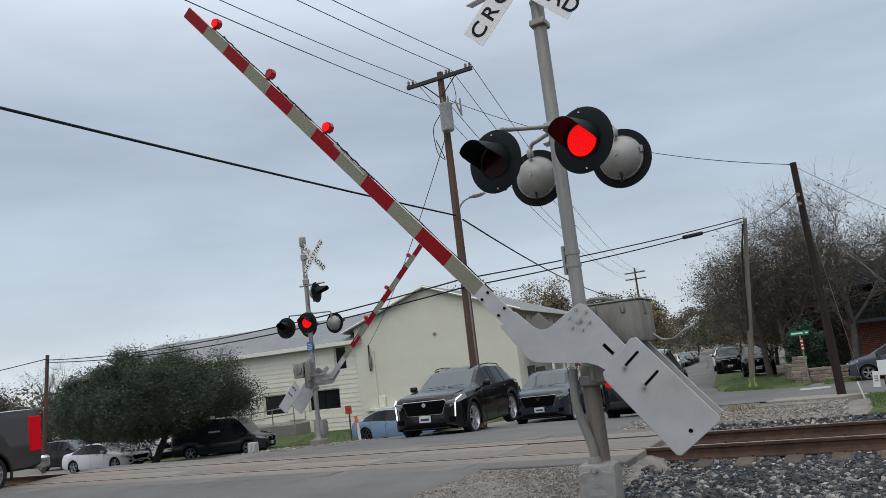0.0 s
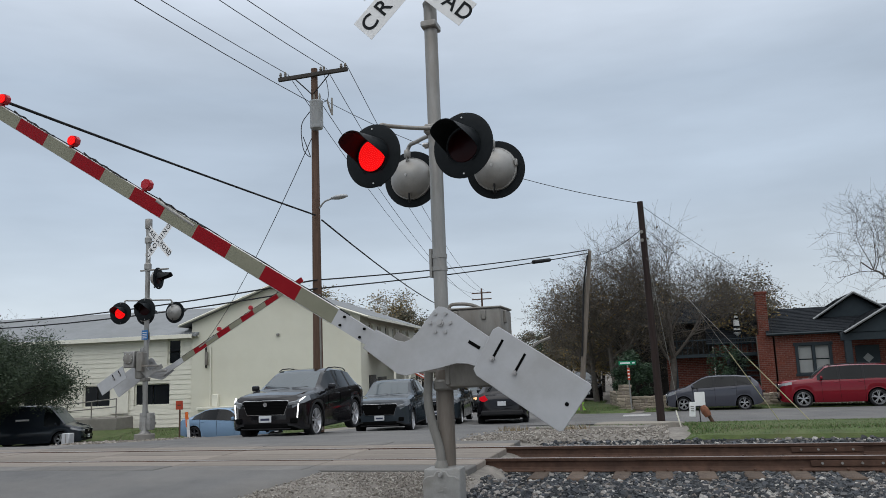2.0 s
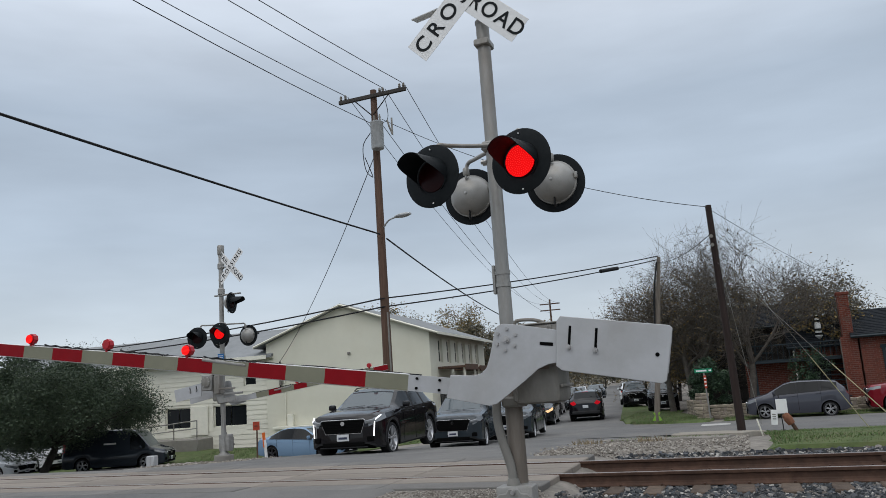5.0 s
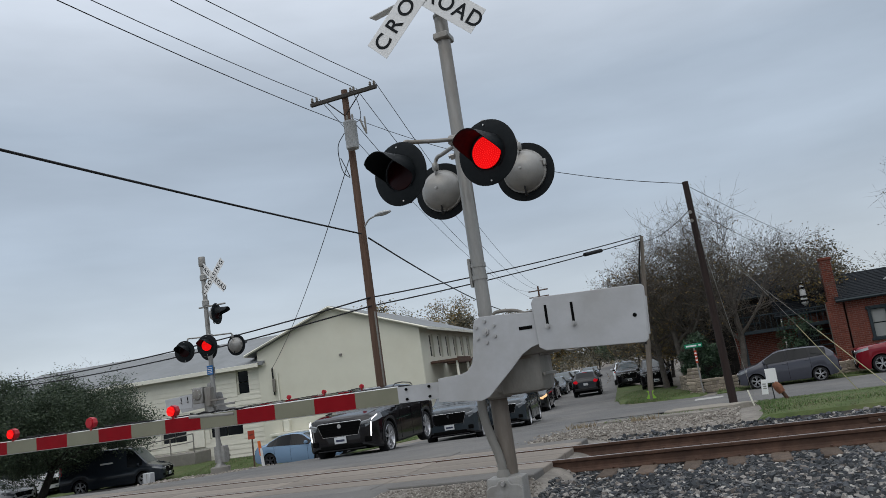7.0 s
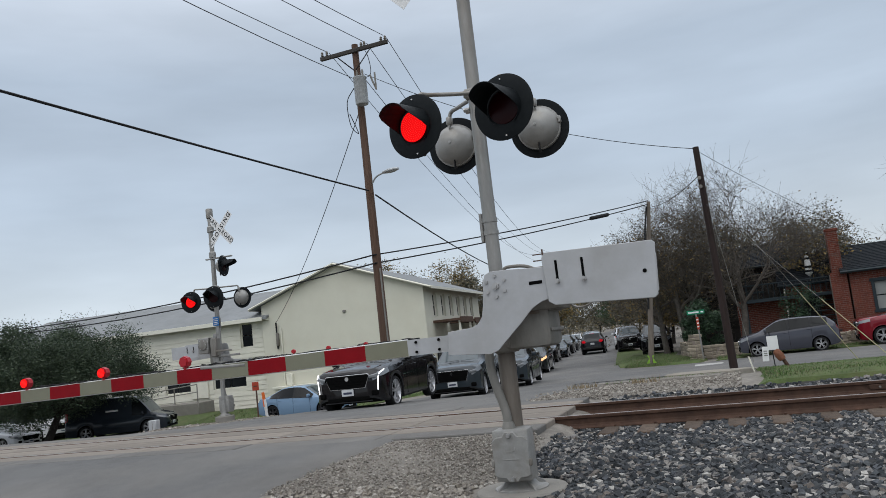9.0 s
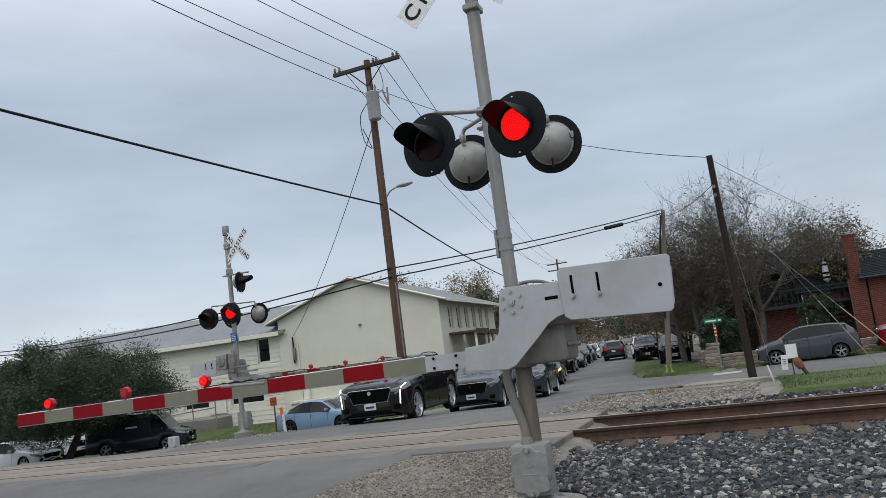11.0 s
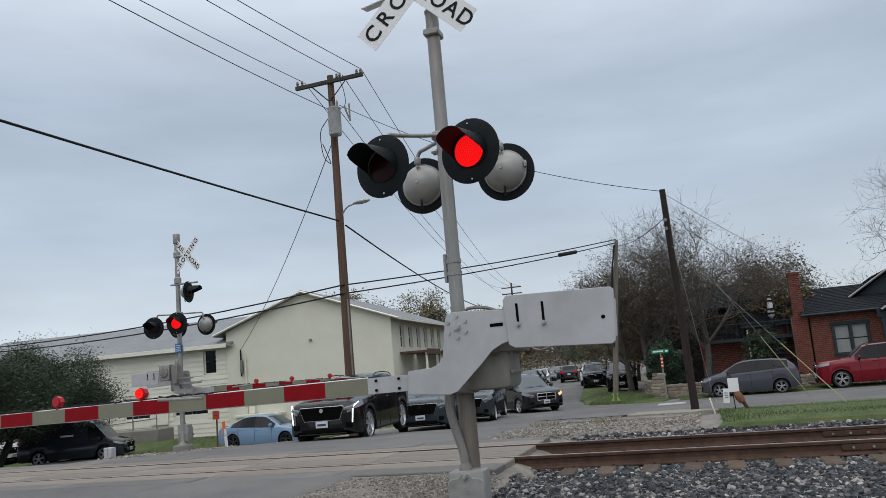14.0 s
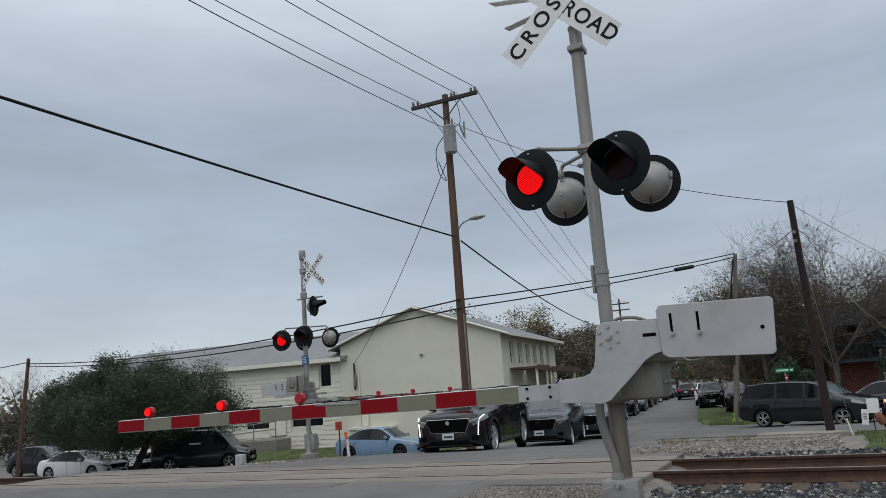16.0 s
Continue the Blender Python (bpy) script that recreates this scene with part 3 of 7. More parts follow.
def lamp(parent, x, y, z, face, phase, turn=0.0):
    """A round flashing lamp that looks to -y of its own frame."""
    m = pose(x, y, z, 0, 0, (0 if face < 0 else 180) + turn)
    tip = pose(0, 0, 0, 90, 0, 0)  # lathe axis z to -y
    disc = part("signal_lamp", lathe([(0.0, 0.0), (0.15, 0.0), (0.295, 0.012), (0.305, 0.006), (0.303, -0.002), (0.15, -0.012), (0, -0.012)], 40, None, tip), M_BLACK, parent, "round black lamp background", m)
    vis = bmesh.new()
    rows = []
    n = 26
    for ring, (rad, depth) in enumerate(((0.178, 0.0), (0.182, 1.0), (0.176, 1.0), (0.172, 0.0))):
        row = []
        for k in range(n + 1):
            a = radians(-58 + 296 * k / n)
            out = depth * (0.012 + 0.34 * smooth01(math.sin(a), -0.35, 0.62))
            row.append(vis.verts.new((rad * math.cos(a) * (1 - 0.08 * depth), -0.01 - out, rad * math.sin(a) - 0.07 * out)))
        rows.append(row)
    for a, b in zip(rows, rows[1:] + rows[:1]):
        for k in range(n):
            vis.faces.new((a[k], a[k + 1], b[k + 1], b[k]))
    bmesh.ops.recalc_face_normals(vis, faces=vis.faces[:])
    part("visor", vis, M_BLACK, disc, "black snowplough visor")
    part("housing", lathe([(0.0, -0.205), (0.02, -0.21), (0.07, -0.198), (0.14, -0.165), (0.19, -0.11), (0.208, -0.05), (0.212, -0.042), (0.224, -0.04), (0.226, -0.014), (0.0, -0.014)], 34, None, tip), M_HOUSING, disc, "dull silver domed housing")
    part("latch", bbox(0.016, 0.03, 0.11, (0, 0.115, -0.20), 0.006), M_WIRE, disc, "dark toothed latch")
    part("rib", bbox(0.012, 0.10, 0.05, (0, 0.135, 0.155), 0.005, pose(0, 0, 0, 38, 0, 0)), M_HOUSING, disc)
    part("centre_screw", rod((0, 0.20, 0.0), (0, 0.222, 0.0), 0.014, None, 8), M_BOLT, disc)
    for sx, sz in ((0.0, 0.262), (0.0, -0.262)):
        part("disc_screw", rod((sx, -0.016, sz), (sx, -0.004, sz), 0.008, None, 6), M_SIGN, disc)
    part("catch", bbox(0.03, 0.03, 0.03, (0, 0.10, -0.255), 0.006), M_WIRE, disc)
    part("hinge", bbox(0.03, 0.04, 0.07, (-0.222, 0.05, 0.04), 0.006), M_HOUSING, disc)
    part("lens", lathe([(0.0, 0.022), (0.08, 0.019), (0.152, 0.008), (0.156, 0.001), (0, 0.001)], 32, None, tip), M_LENS, disc, "dark red round lens")
    if phase is not None:
        led = lathe([(0.0, 0.008), (0.08, 0.006), (0.150, 0.001), (0, -0.004)], 32, None, tip)
        for f in led.faces:
            f.material_index = 0
        for ring in range(0, 8):
            cnt = max(1, ring * 6)
            for k in range(cnt):
                r, a = ring * 0.0195, 2 * math.pi * k / cnt + ring * 0.3
                d = bmesh.ops.create_cone(led, cap_ends=True, segments=6, radius1=0.0052, radius2=0.002, depth=0.006, matrix=Matrix.Translation((r * math.cos(a), -0.010 + 0.007 * (r / 0.15) ** 2, r * math.sin(a))) @ pose(0, 0, 0, 90, 0, 0))
                for v in d["verts"]:
                    for f in v.link_faces:
                        f.material_index = 1
        ob = part("led_disc", led, [M_LED, M_LEDDOT], disc, "red light-emitting array")
        BLINK.append((ob, -0.026, 0.02, phase))
    return disc


def crossbuck(parent, x, y, z, turn):
    m = pose(x, y, z, 0, 0, turn)
    base = part("crossbuck", bbox(0.09, 0.02, 0.09, (0, 0.02, 0), 0.004), M_GALV, parent, "white crossed railroad sign boards", m)
    for ang, off, text in ((44, -0.006, ("CROSSING",)), (-44, 0.0, ("RAIL", "ROAD"))):
        b = part("blade", bbox(1.53, 0.004, 0.275, (0, 0, 0), 0.0015), M_SIGN, base, "", pose(0, off, 0, 0, -ang, 0), smooth=False)
        for q, word in enumerate(text):
            t = new("lettering", text_mesh(word, 0.235 if len(text) == 1 else 0.225, 1.40 if len(text) == 1 else 1.15))
            t.parent = b
            t.matrix_basis = pose((q - 0.5) * 0.90 if len(text) > 1 else 0, -0.0045, 0, 90, 0, 0)
    return base


STRIPES = 12


def gate_arm(parent, hub, plate_out, length_in, length_out, far):
    """Arm, bracket plate and counterweight about the pivot; the arm points to -x when it is down."""
    k = plate(plate_out, 0.012, None, 0.003, pose(0, -0.012, 0))
    arm = part("gate_arm", k, M_ALU, parent, "grey metal arm bracket plate", pose(*hub), smooth=False)
    # counterweight plates either side
    cw = [(0.455, 0.19), (0.485, 0.235), (1.41, 0.21), (1.435, 0.185), (1.405, -0.25), (1.375, -0.275), (0.53, -0.235), (0.475, -0.20)]
    c1 = plate(cw, 0.02, None, 0.004, pose(0, -0.045, 0))
    part("counterweight", c1, M_ALU, arm, "flat grey counterweight plate", smooth=False)
    c2 = plate([(0.42, 0.17), (1.38, 0.15), (1.36, -0.2), (0.47, -0.19)], 0.02, None, 0.004, pose(0, 0.62, 0))
    part("counterweight", c2, M_ALU, arm, "flat grey counterweight plate", smooth=False)
    if not far:
        k2 = plate(plate_out, 0.012, None, 0.003, pose(0, 0.60, 0))
        part("bracket_plate", k2, M_CASE, arm, "", smooth=False)
    else:
        # the far gate shows its back: a slim link to the arm and slots in the weight
        part("bracket_plate", plate([(-0.12, 0.08), (0.10, 0.10), (0.08, -0.15), (-0.05, -0.50), (-0.62, -0.52), (-0.62, -0.40), (-0.20, -0.37)], 0.012, None, 0.003, pose(0, 0.56, 0)), M_GALV, arm, "narrow rear arm link", smooth=False)
        for sx in (0.60, 0.82):
            part("slot", bbox(0.03, 0.004, 0.17, (sx, 0.6425, 0.04), 0), M_BLACKIN, arm, "dark adjusting slot", smooth=False)
            part("bolt", rod((sx, 0.64, 0.0), (sx, 0.68, 0.0), 0.028, None, 6), M_BOLT, arm)
    for sx, s0, s1 in ((0.578, -0.04, 0.155), (0.808, -0.048, 0.148)):
        part("slot", bbox(0.022, 0.004, s1 - s0, (sx, -0.0465, (s0 + s1) / 2), 0.0), M_BLACKIN, arm, "dark adjusting slot", smooth=False)
        b = rod((sx, -0.075, s0 + 0.01), (sx, -0.045, s0 + 0.01), 0.022, None, 6)
        rod((sx, -0.09, s0 + 0.01), (sx, -0.07, s0 + 0.01), 0.011, None, 8, b)
        part("bolt", b, M_BOLT, arm)
    part("slot", bbox(0.12, 0.004, 0.03, (0.37, -0.0135, -0.015), 0.0), M_BLACKIN, arm, "dark slot", smooth=False)
    part("hole", rod((1.323, -0.049, -0.04), (1.323, -0.044, -0.04), 0.018, None, 12), M_BLACKIN, arm)
    hubm = rod((0, -0.035, 0), (0, 0.0, 0), 0.034, None, 6)
    rod((0, -0.05, 0), (0, 0.0, 0), 0.018, None, 10, hubm)
    part("pivot_bolt", hubm, M_BOLT, arm)
    for q in range(6):
        a = radians(30 + 60 * q)
        part("bolt", rod((0.095 * math.cos(a), -0.030, 0.095 * math.sin(a)), (0.095 * math.cos(a), -0.008, 0.095 * math.sin(a)), 0.017, None, 6), M_BOLT, arm)
    # the arm itself: metal stub, then red and white bands
    def band(x0, x1, z0, z1, h0, h1, material, name, label=""):
        b = bmesh.new()
        vs = []
        for x, z, h in ((x0, z0, h0), (x1, z1, h1)):
            vs.append([b.verts.new((x, yy, z + s * h / 2)) for yy, s in ((0.02, -1), (0.02, 1), (0.055, 1), (0.055, -1))])
        for q in range(4):
            b.faces.new((vs[0][q], vs[0][(q + 1) % 4], vs[1][(q + 1) % 4], vs[1][q]))
        b.faces.new(vs[0][::-1])
        b.faces.new(vs[1])
        bmesh.ops.recalc_face_normals(b, faces=b.faces[:])
        return part(name, b, material, arm, label, smooth=False)

    z_in, z_out = -0.46, -0.53
    zz = lambda x: z_in + (z_out - z_in) * (x - length_in) / (length_out - length_in)
    hh = lambda x: 0.15 + (0.135 - 0.15) * (x - length_in) / (length_out - length_in)
    first = length_in - 0.42
    band(length_in + 0.35, first, zz(length_in), zz(first), 0.15, 0.15, M_ALU, "arm_stub", "bare grey metal arm end")
    count = 10 if far else STRIPES
    step = (length_out - first) / count
    for q in range(count):
        a, b = first + step * q, first + step * (q + 1) - 0.0006
        band(a, b, zz(a), zz(b), hh(a), hh(b), M_WHITE if q % 2 == 0 else M_RED, "arm_band", "dirty white band" if q % 2 == 0 else "red reflective band")
    edge = bmesh.new()
    for s in (-1, 1):
        join(edge, rod((first, 0.0375, zz(first) + s * 0.077), (length_out, 0.0375, zz(length_out) + s * 0.07), 0.006, None, 6))
    part("arm_edge", edge, M_SIGN, arm, "pale edge trim")
    for bx in (-0.62, -0.85):
        for s in (-1, 1):
            part("bolt", rod((bx, 0.004, zz(bx) + s * 0.045), (bx, 0.025, zz(bx) + s * 0.045), 0.013, None, 8), M_BLACKIN, arm)
    # wiring along the top
    cab = tube([(x, 0.045, zz(x) + 0.083 + 0.004 * math.sin(x * 9)) for x in [length_in - 0.3 - 0.12 * q for q in range(int((length_in - length_out - 0.7) / 0.12))]], 0.007, 5)
    for q in range(3):
        c0 = length_out + 0.75 + q * 1.13
        tube([(c0 + 0.06 * j, 0.03 + 0.012 * math.sin(j * 2), zz(c0) + 0.092 + 0.009 * math.cos(j * 2.2)) for j in range(12)], 0.009, 5, cab)
    part("wiring", cab, M_WIRE, arm, "black cable")
    part("conduit", rod((length_out + 3.0, 0.04, zz(length_out) + 0.1), (length_out + 3.55, 0.04, zz(length_out) + 0.085), 0.026, None, 10), M_GALV, arm)
    for q, lx in enumerate((length_out + 0.53, length_out + 1.68, length_out + 2.79)):
        lamp_b = rod((lx, 0.005, zz(lx) + 0.15), (lx, 0.085, zz(lx) + 0.15), 0.062, None, 8, None, 0.012)
        bbox(0.03, 0.05, 0.06, (lx, 0.05, zz(lx) + 0.09), 0.004, None, lamp_b)
        lo = part("arm_lamp", lamp_b, M_LENSD, arm, "octagonal red arm lamp", smooth=False)
        face = rod((lx, 0.0, zz(lx) + 0.15), (lx, 0.006, zz(lx) + 0.15), 0.053, None, 8)
        for s in range(-3, 4):
            w = math.sqrt(0.048 ** 2 - (s * 0.0135) ** 2)
            bbox(2 * w, 0.003, 0.007, (lx, -0.001, zz(lx) + 0.15 + s * 0.0135), 0.0, None, face)
        for f in face.faces:
            f.material_index = 1 if abs(f.calc_center_median().y) < 0.0028 and len(f.verts) == 4 else 0
        led = part("led_disc", face, [M_LED, M_LEDDOT], lo, "red light-emitting array")
        if far or q == 0:
            led.matrix_basis = pose(0, -0.006, 0)
        else:
            BLINK.append((led, -0.006, 0.02, 0 if q == 1 else 1))
    return arm


M_LENSD = mat("red_plastic", (0.40, 0.02, 0.03), 0.35, noise_amt=0.05)
PLATE = [(-0.115, 0.06), (-0.095, 0.115), (-0.041, 0.139), (0.10, 0.137), (0.5, 0.11), (0.47, -0.172), (0.40, -0.19), (0.309, -0.24), (0.20, -0.35), (-0.046, -0.575), (-0.12, -0.60), (-0.53, -0.57), (-0.51, -0.36), (-0.28, -0.345), (-0.21, -0.32), (-0.165, -0.26), (-0.145, -0.17)]


def crossing_signal(m, top, far, label):
    s = empty("crossing_signal", m, label, "crossing signal", "crossing signals")
    part("foundation", lathe([(0.0, -0.3), (0.43, -0.3), (0.43, 0.02), (0.415, 0.035), (0, 0.035)], 28), M_CONCRETE, s, "round concrete foundation")
    b = lathe([(0.0, 0.02), (0.25, 0.02), (0.25, 0.045), (0.17, 0.06), (0.115, 0.12), (0.095, 0.30), (0.095, 0.56), (0.08, 0.6), (0, 0.6)], 20)
    for a in (45, 135, 225, 315):
        plate([(0.08, 0.03), (0.26, 0.03), (0.25, 0.06), (0.15, 0.12), (0.09, 0.35)], 0.03, b, 0.004, pose(0, 0, 0, 0, 0, a) @ pose(0, -0.015, 0))
    part("base_casting", b, M_CAST, s, "flanged grey base casting")
    jb = bbox(0.34, 0.22, 0.46, (0, -0.10, 0.36), 0.02, None, None, 2)
    box = part("junction_box", jb, M_CAST, s, "grey cast junction box")
    door = plate([(-0.13, 0.17), (-0.17, 0.19), (-0.17, 0.50), (-0.13, 0.53), (-0.07, 0.535), (-0.045, 0.575), (0.045, 0.575), (0.07, 0.535), (0.13, 0.53), (0.17, 0.50), (0.17, 0.19), (0.13, 0.17), (0.07, 0.165), (0.045, 0.13), (-0.045, 0.13), (-0.07, 0.165)], 0.03, None, 0.007, pose(0, -0.24, 0))
    part("cover", door, M_CAST, box, "cast cover with rounded lugs")
    for zz in (0.545, 0.16):
        part("latch", rod((0, -0.275, zz), (0, -0.23, zz), 0.018, 0.024, 8), M_BOLT, box)
    for sx in (-0.175, 0.175):
        part("hinge", bbox(0.03, 0.04, 0.06, (sx, -0.23, 0.30), 0.006), M_CASE, box)
    mk = bbox(0.07, 0.004, 0.02, (0, -0.2415, 0.40), 0.003)
    bbox(0.03, 0.004, 0.05, (0.03, -0.2415, 0.41), 0.003, None, mk)
    bbox(0.15, 0.004, 0.012, (0, -0.2415, 0.33), 0.002, None, mk)
    part("marking", mk, M_CAST, box, "raised illegible marking")
    mast = part("mast", rod((0, 0, 0.5), (0, 0, top), 0.0665, None, 24), M_GALV, s, "weathered galvanised pipe mast")
    part("mast_cap", lathe([(0.072, -0.03), (0.075, 0.0), (0.05, 0.03), (0, 0.035)], 20, None, pose(0, 0, top)), M_GALV, s)
    for z in (2.60, 2.72):
        part("band", lathe([(0.067, -0.02), (0.074, -0.02), (0.074, 0.02), (0.067, 0.02)], 20, None, pose(0, 0, z)), M_GALV, s)
    part("side_bracket", bbox(0.03, 0.05, 0.28, (-0.085, 0, 2.66), 0.006), M_GALV, s, "small galvanised bracket")
    # conduit up to the gate mechanism
    cx = 1 if far else -1
    cond = tube(curve_pts([(cx * 0.03, -0.10, 0.58), (cx * 0.04, -0.10, 0.75), (cx * 0.10, -0.12, 1.0), (cx * 0.13, -0.12, 1.2), (cx * 0.12, -0.10, 1.45)], 5), 0.042, 10)
    lathe([(0.06, -0.04), (0.065, 0.0), (0.05, 0.05), (0, 0.05)], 12, cond, pose(cx * 0.03, -0.10, 0.6))
    part("conduit", cond, M_CASE, s, "bent grey cable conduit")
    # gate mechanism case
    hx, hz = (0.09, 2.06)
    case = bbox(0.56, 0.50, 0.38, (0.34, 0.02, 1.99), 0.03, None, None, 2)
    b2 = bbox(0.46, 0.46, 0.44, (0.28, 0.03, 1.69), 0.06, None, None, 2)
    if far:
        case = bbox(0.42, 0.40, 0.44, (0.26, 0.02, 2.05), 0.04, None, None, 2)
        b2 = bbox(0.24, 0.30, 0.36, (0.12, 0.03, 1.70), 0.05, None, None, 2)
    mech = part("mechanism_case", case, M_CASE, s, "weathered grey gate mechanism case")
    part("lower_case", b2, M_CASE, mech)
    part("case_lid", bbox(0.44 if far else 0.575, 0.515, 0.018, (0.34, 0.02, 2.268 if far else 2.185), 0.008), M_CASE, mech)
    part("lid_handle", tube(curve_pts([(0.10, -0.1, 2.19), (0.12, -0.1, 2.235), (0.22, -0.1, 2.24), (0.32, -0.1, 2.225), (0.40, -0.1, 2.19)], 4), 0.016, 8), M_CASE, mech)
    part("clamp", bbox(0.20, 0.24, 0.10, (0.02, 0.0, 1.50), 0.02), M_CASE, mech)
    part("hinge", bbox(0.05, 0.05, 0.12, (0.62, -0.1, 2.10), 0.008), M_CASE, mech)
    if far:
        # bolted gear case, round cover and cable heads on the side towards the road
        gc = part("gear_case", bbox(0.34, 0.10, 0.44, (0.30, 0.30, 2.05), 0.02), M_CAST, mech, "grey bolted gear case")
        part("round_cover", lathe([(0.0, 0.0), (0.15, 0.0), (0.15, 0.03), (0.12, 0.045), (0, 0.045)], 20, None, pose(0.30, 0.35, 2.08, -90, 0, 0)), M_CASE, gc, "round bolted cover")
        for q in range(6):
            a = radians(60 * q)
            part("bolt", rod((0.30 + 0.13 * math.cos(a), 0.37, 2.08 + 0.13 * math.sin(a)), (0.30 + 0.13 * math.cos(a), 0.40, 2.08 + 0.13 * math.sin(a)), 0.016, None, 6), M_BOLT, gc)
        part("relay_box", bbox(0.20, 0.22, 0.52, (-0.02, 0.22, 1.98), 0.02), M_CASE, mech, "weathered grey relay box")
        part("cable_head", lathe([(0.05, 0), (0.06, 0.05), (0.04, 0.12), (0, 0.13)], 12, None, pose(-0.06, 0.25, 2.24)), M_GALV, mech)
        part("cross_bracket", bbox(0.75, 0.06, 0.06, (-0.42, 0.18, 1.72), 0.01), M_GALV, mech, "galvanised cross bracket")
        part("cross_bracket", bbox(0.55, 0.05, 0.05, (-0.35, 0.30, 1.86), 0.01), M_CASE, mech)
    if not far:
        # sleeve, case ribs and hinges, and a loose cable behind the counterweight
        part("mast_sleeve", lathe([(0.067, 0.0), (0.082, 0.01), (0.082, 0.86), (0.067, 0.88)], 22, None, pose(0, 0, 0.76)), M_STAINED, s, "rust-stained lower sleeve")
        for q, z in enumerate((1.62, 1.80)):
            part("case_rib", bbox(0.02, 0.47, 0.03, (0.52, 0.03, z), 0.005), M_CASE, mech)
        part("nameplate", bbox(0.12, 0.006, 0.05, (0.36, -0.205, 1.80), 0.002), M_STAINED, mech, "dark illegible nameplate", smooth=False)
        part("flange", bbox(0.05, 0.48, 0.36, (0.09, 0.03, 1.68), 0.01), M_CASE, mech)
        part("cable_loop", tube(curve_pts([(0.62, 0.1, 1.86), (0.70, 0.12, 1.80), (0.80, 0.12, 1.80), (0.90, 0.12, 1.86), (1.0, 0.14, 1.9)], 5), 0.012, 6), M_GALV, mech, "pale loose cable")
    for q in range(2):
        part("case_latch", bbox(0.04, 0.03, 0.09, (0.20 + 0.26 * q, -0.24, 2.12), 0.008), M_CASE, mech)
    arm = gate_arm(s, (hx, -0.36, hz), PLATE, -0.52, -5.1 if far else -6.32, far)
    # lamps on their crossarms
    la, lb = (((-0.55, 3.35), (0.42, 3.35)), ((-0.30, 3.38), (0.47, 3.32))) if far else (((-0.465, 3.64), (0.405, 3.64)), ((-0.41, 3.645), (0.495, 3.65)))
    zc = la[0][1]
    for pair, yy, face in ((la, -0.5, -1), (lb, 0.5, 1)):
        za = zc + (0.345 if face < 0 else 0.33)
        yb = yy * 0.72
        arm_b = tube(curve_pts([(pair[0][0], yb, za - 0.06), (pair[0][0] + 0.035, yb * 0.97, za), (pair[0][0] + 0.12, yb * 0.75, za), (0, yy * 0.16, za), (pair[1][0] - 0.12, yb * 0.75, za), (pair[1][0] - 0.035, yb * 0.97, za), (pair[1][0], yb, za - 0.06)], 6), 0.021, 10)
        part("crossarm", arm_b, M_GALV, s, "bent galvanised lamp crossarm")
        for q, (lx, lz_) in enumerate(pair):
            ph = None
            if (face < 0 and not far) or (face > 0 and far):
                ph = (0 if q == 0 else 1) if not far else (0 if q == 1 else 1)
            lamp(s, lx, yy, lz_, face, ph, -14 if face < 0 and not far else (10 if far and face > 0 else 0))
            kn = lathe([(0.025, 0), (0.036, 0.015), (0.036, 0.07), (0.028, 0.085), (0, 0.085)], 12, None, pose(lx, yb, za - 0.13))
            part("lamp_bracket", kn, M_GALV, s)
    part("crossarm_clamp", bbox(0.19, 0.17, 0.10, (0, 0, zc + 0.345), 0.02), M_GALV, s)
    for q in range(2):
        part("clamp_bolt", rod((-0.12, -0.02 + 0.06 * q, zc + 0.2), (-0.06, -0.02 + 0.06 * q, zc + 0.2), 0.022, None, 8), M_BOLT, s)
    if far:
        crossbuck(s, -0.42, 0.12, top - 0.62, 170).scale = (0.80, 0.80, 0.80)
        part("sign_arm", tube([(0, 0.07, top - 0.6), (-0.4, 0.07, top - 0.62)], 0.02, 8), M_GALV, s)
        part("side_arm", bbox(0.9, 0.07, 0.04, (-0.25, 0.05, top - 1.42), 0.008), M_GALV, s, "galvanised side arm")
        lamp(s, -0.42, 0.1, top - 1.68, -1, None, -82)
        part("blue_sign", bbox(0.20, 0.01, 0.26, (0, 0.075, 2.72), 0.002), M_BLUE, s, "small blue notice plate with pale illegible lines")
        for q in range(4):
            part("notice_line", bbox(0.15, 0.003, 0.018, (0, 0.0815, 2.64 + 0.05 * q), 0.0), M_SIGN, s, "", smooth=False)
        part("mast_top", lathe([(0.09, -0.22), (0.10, -0.2), (0.10, 0.04), (0.09, 0.06), (0, 0.06)], 16, None, pose(0, 0, top)), M_GALV, s)
        for z in (top - 1.3, top - 0.55):
            part("collar", lathe([(0.067, -0.1), (0.10, -0.08), (0.10, 0.06), (0.067, 0.1)], 16, None, pose(0, 0, z)), M_GALV, s)
    else:
        crossbuck(s, -0.125, -0.15, 5.59, 0)
        part('rear_blade', bbox(0.9, 0.20, 0.012, (-0.50, 0.14, 5.86), 0.002, pose(0, 0, 0, 14, 9, 0)), M_SIGN, s, 'white board of the rear sign', smooth=False)
        part('rear_blade', bbox(0.75, 0.20, 0.012, (-0.42, 0.12, 5.64), 0.002, pose(0, 0, 0, 16, -10, 0)), M_SIGN, s, 'white board of the rear sign', smooth=False)
        part("sign_clamp", bbox(0.16, 0.2, 0.07, (0, 0, top - 0.08), 0.012), M_GALV, s)
    if far:
        for o in s.children:
            if o.name.startswith(("foundation", "base_casting")):
                o.scale = (0.62, 0.62, 1.0)
    return s, arm


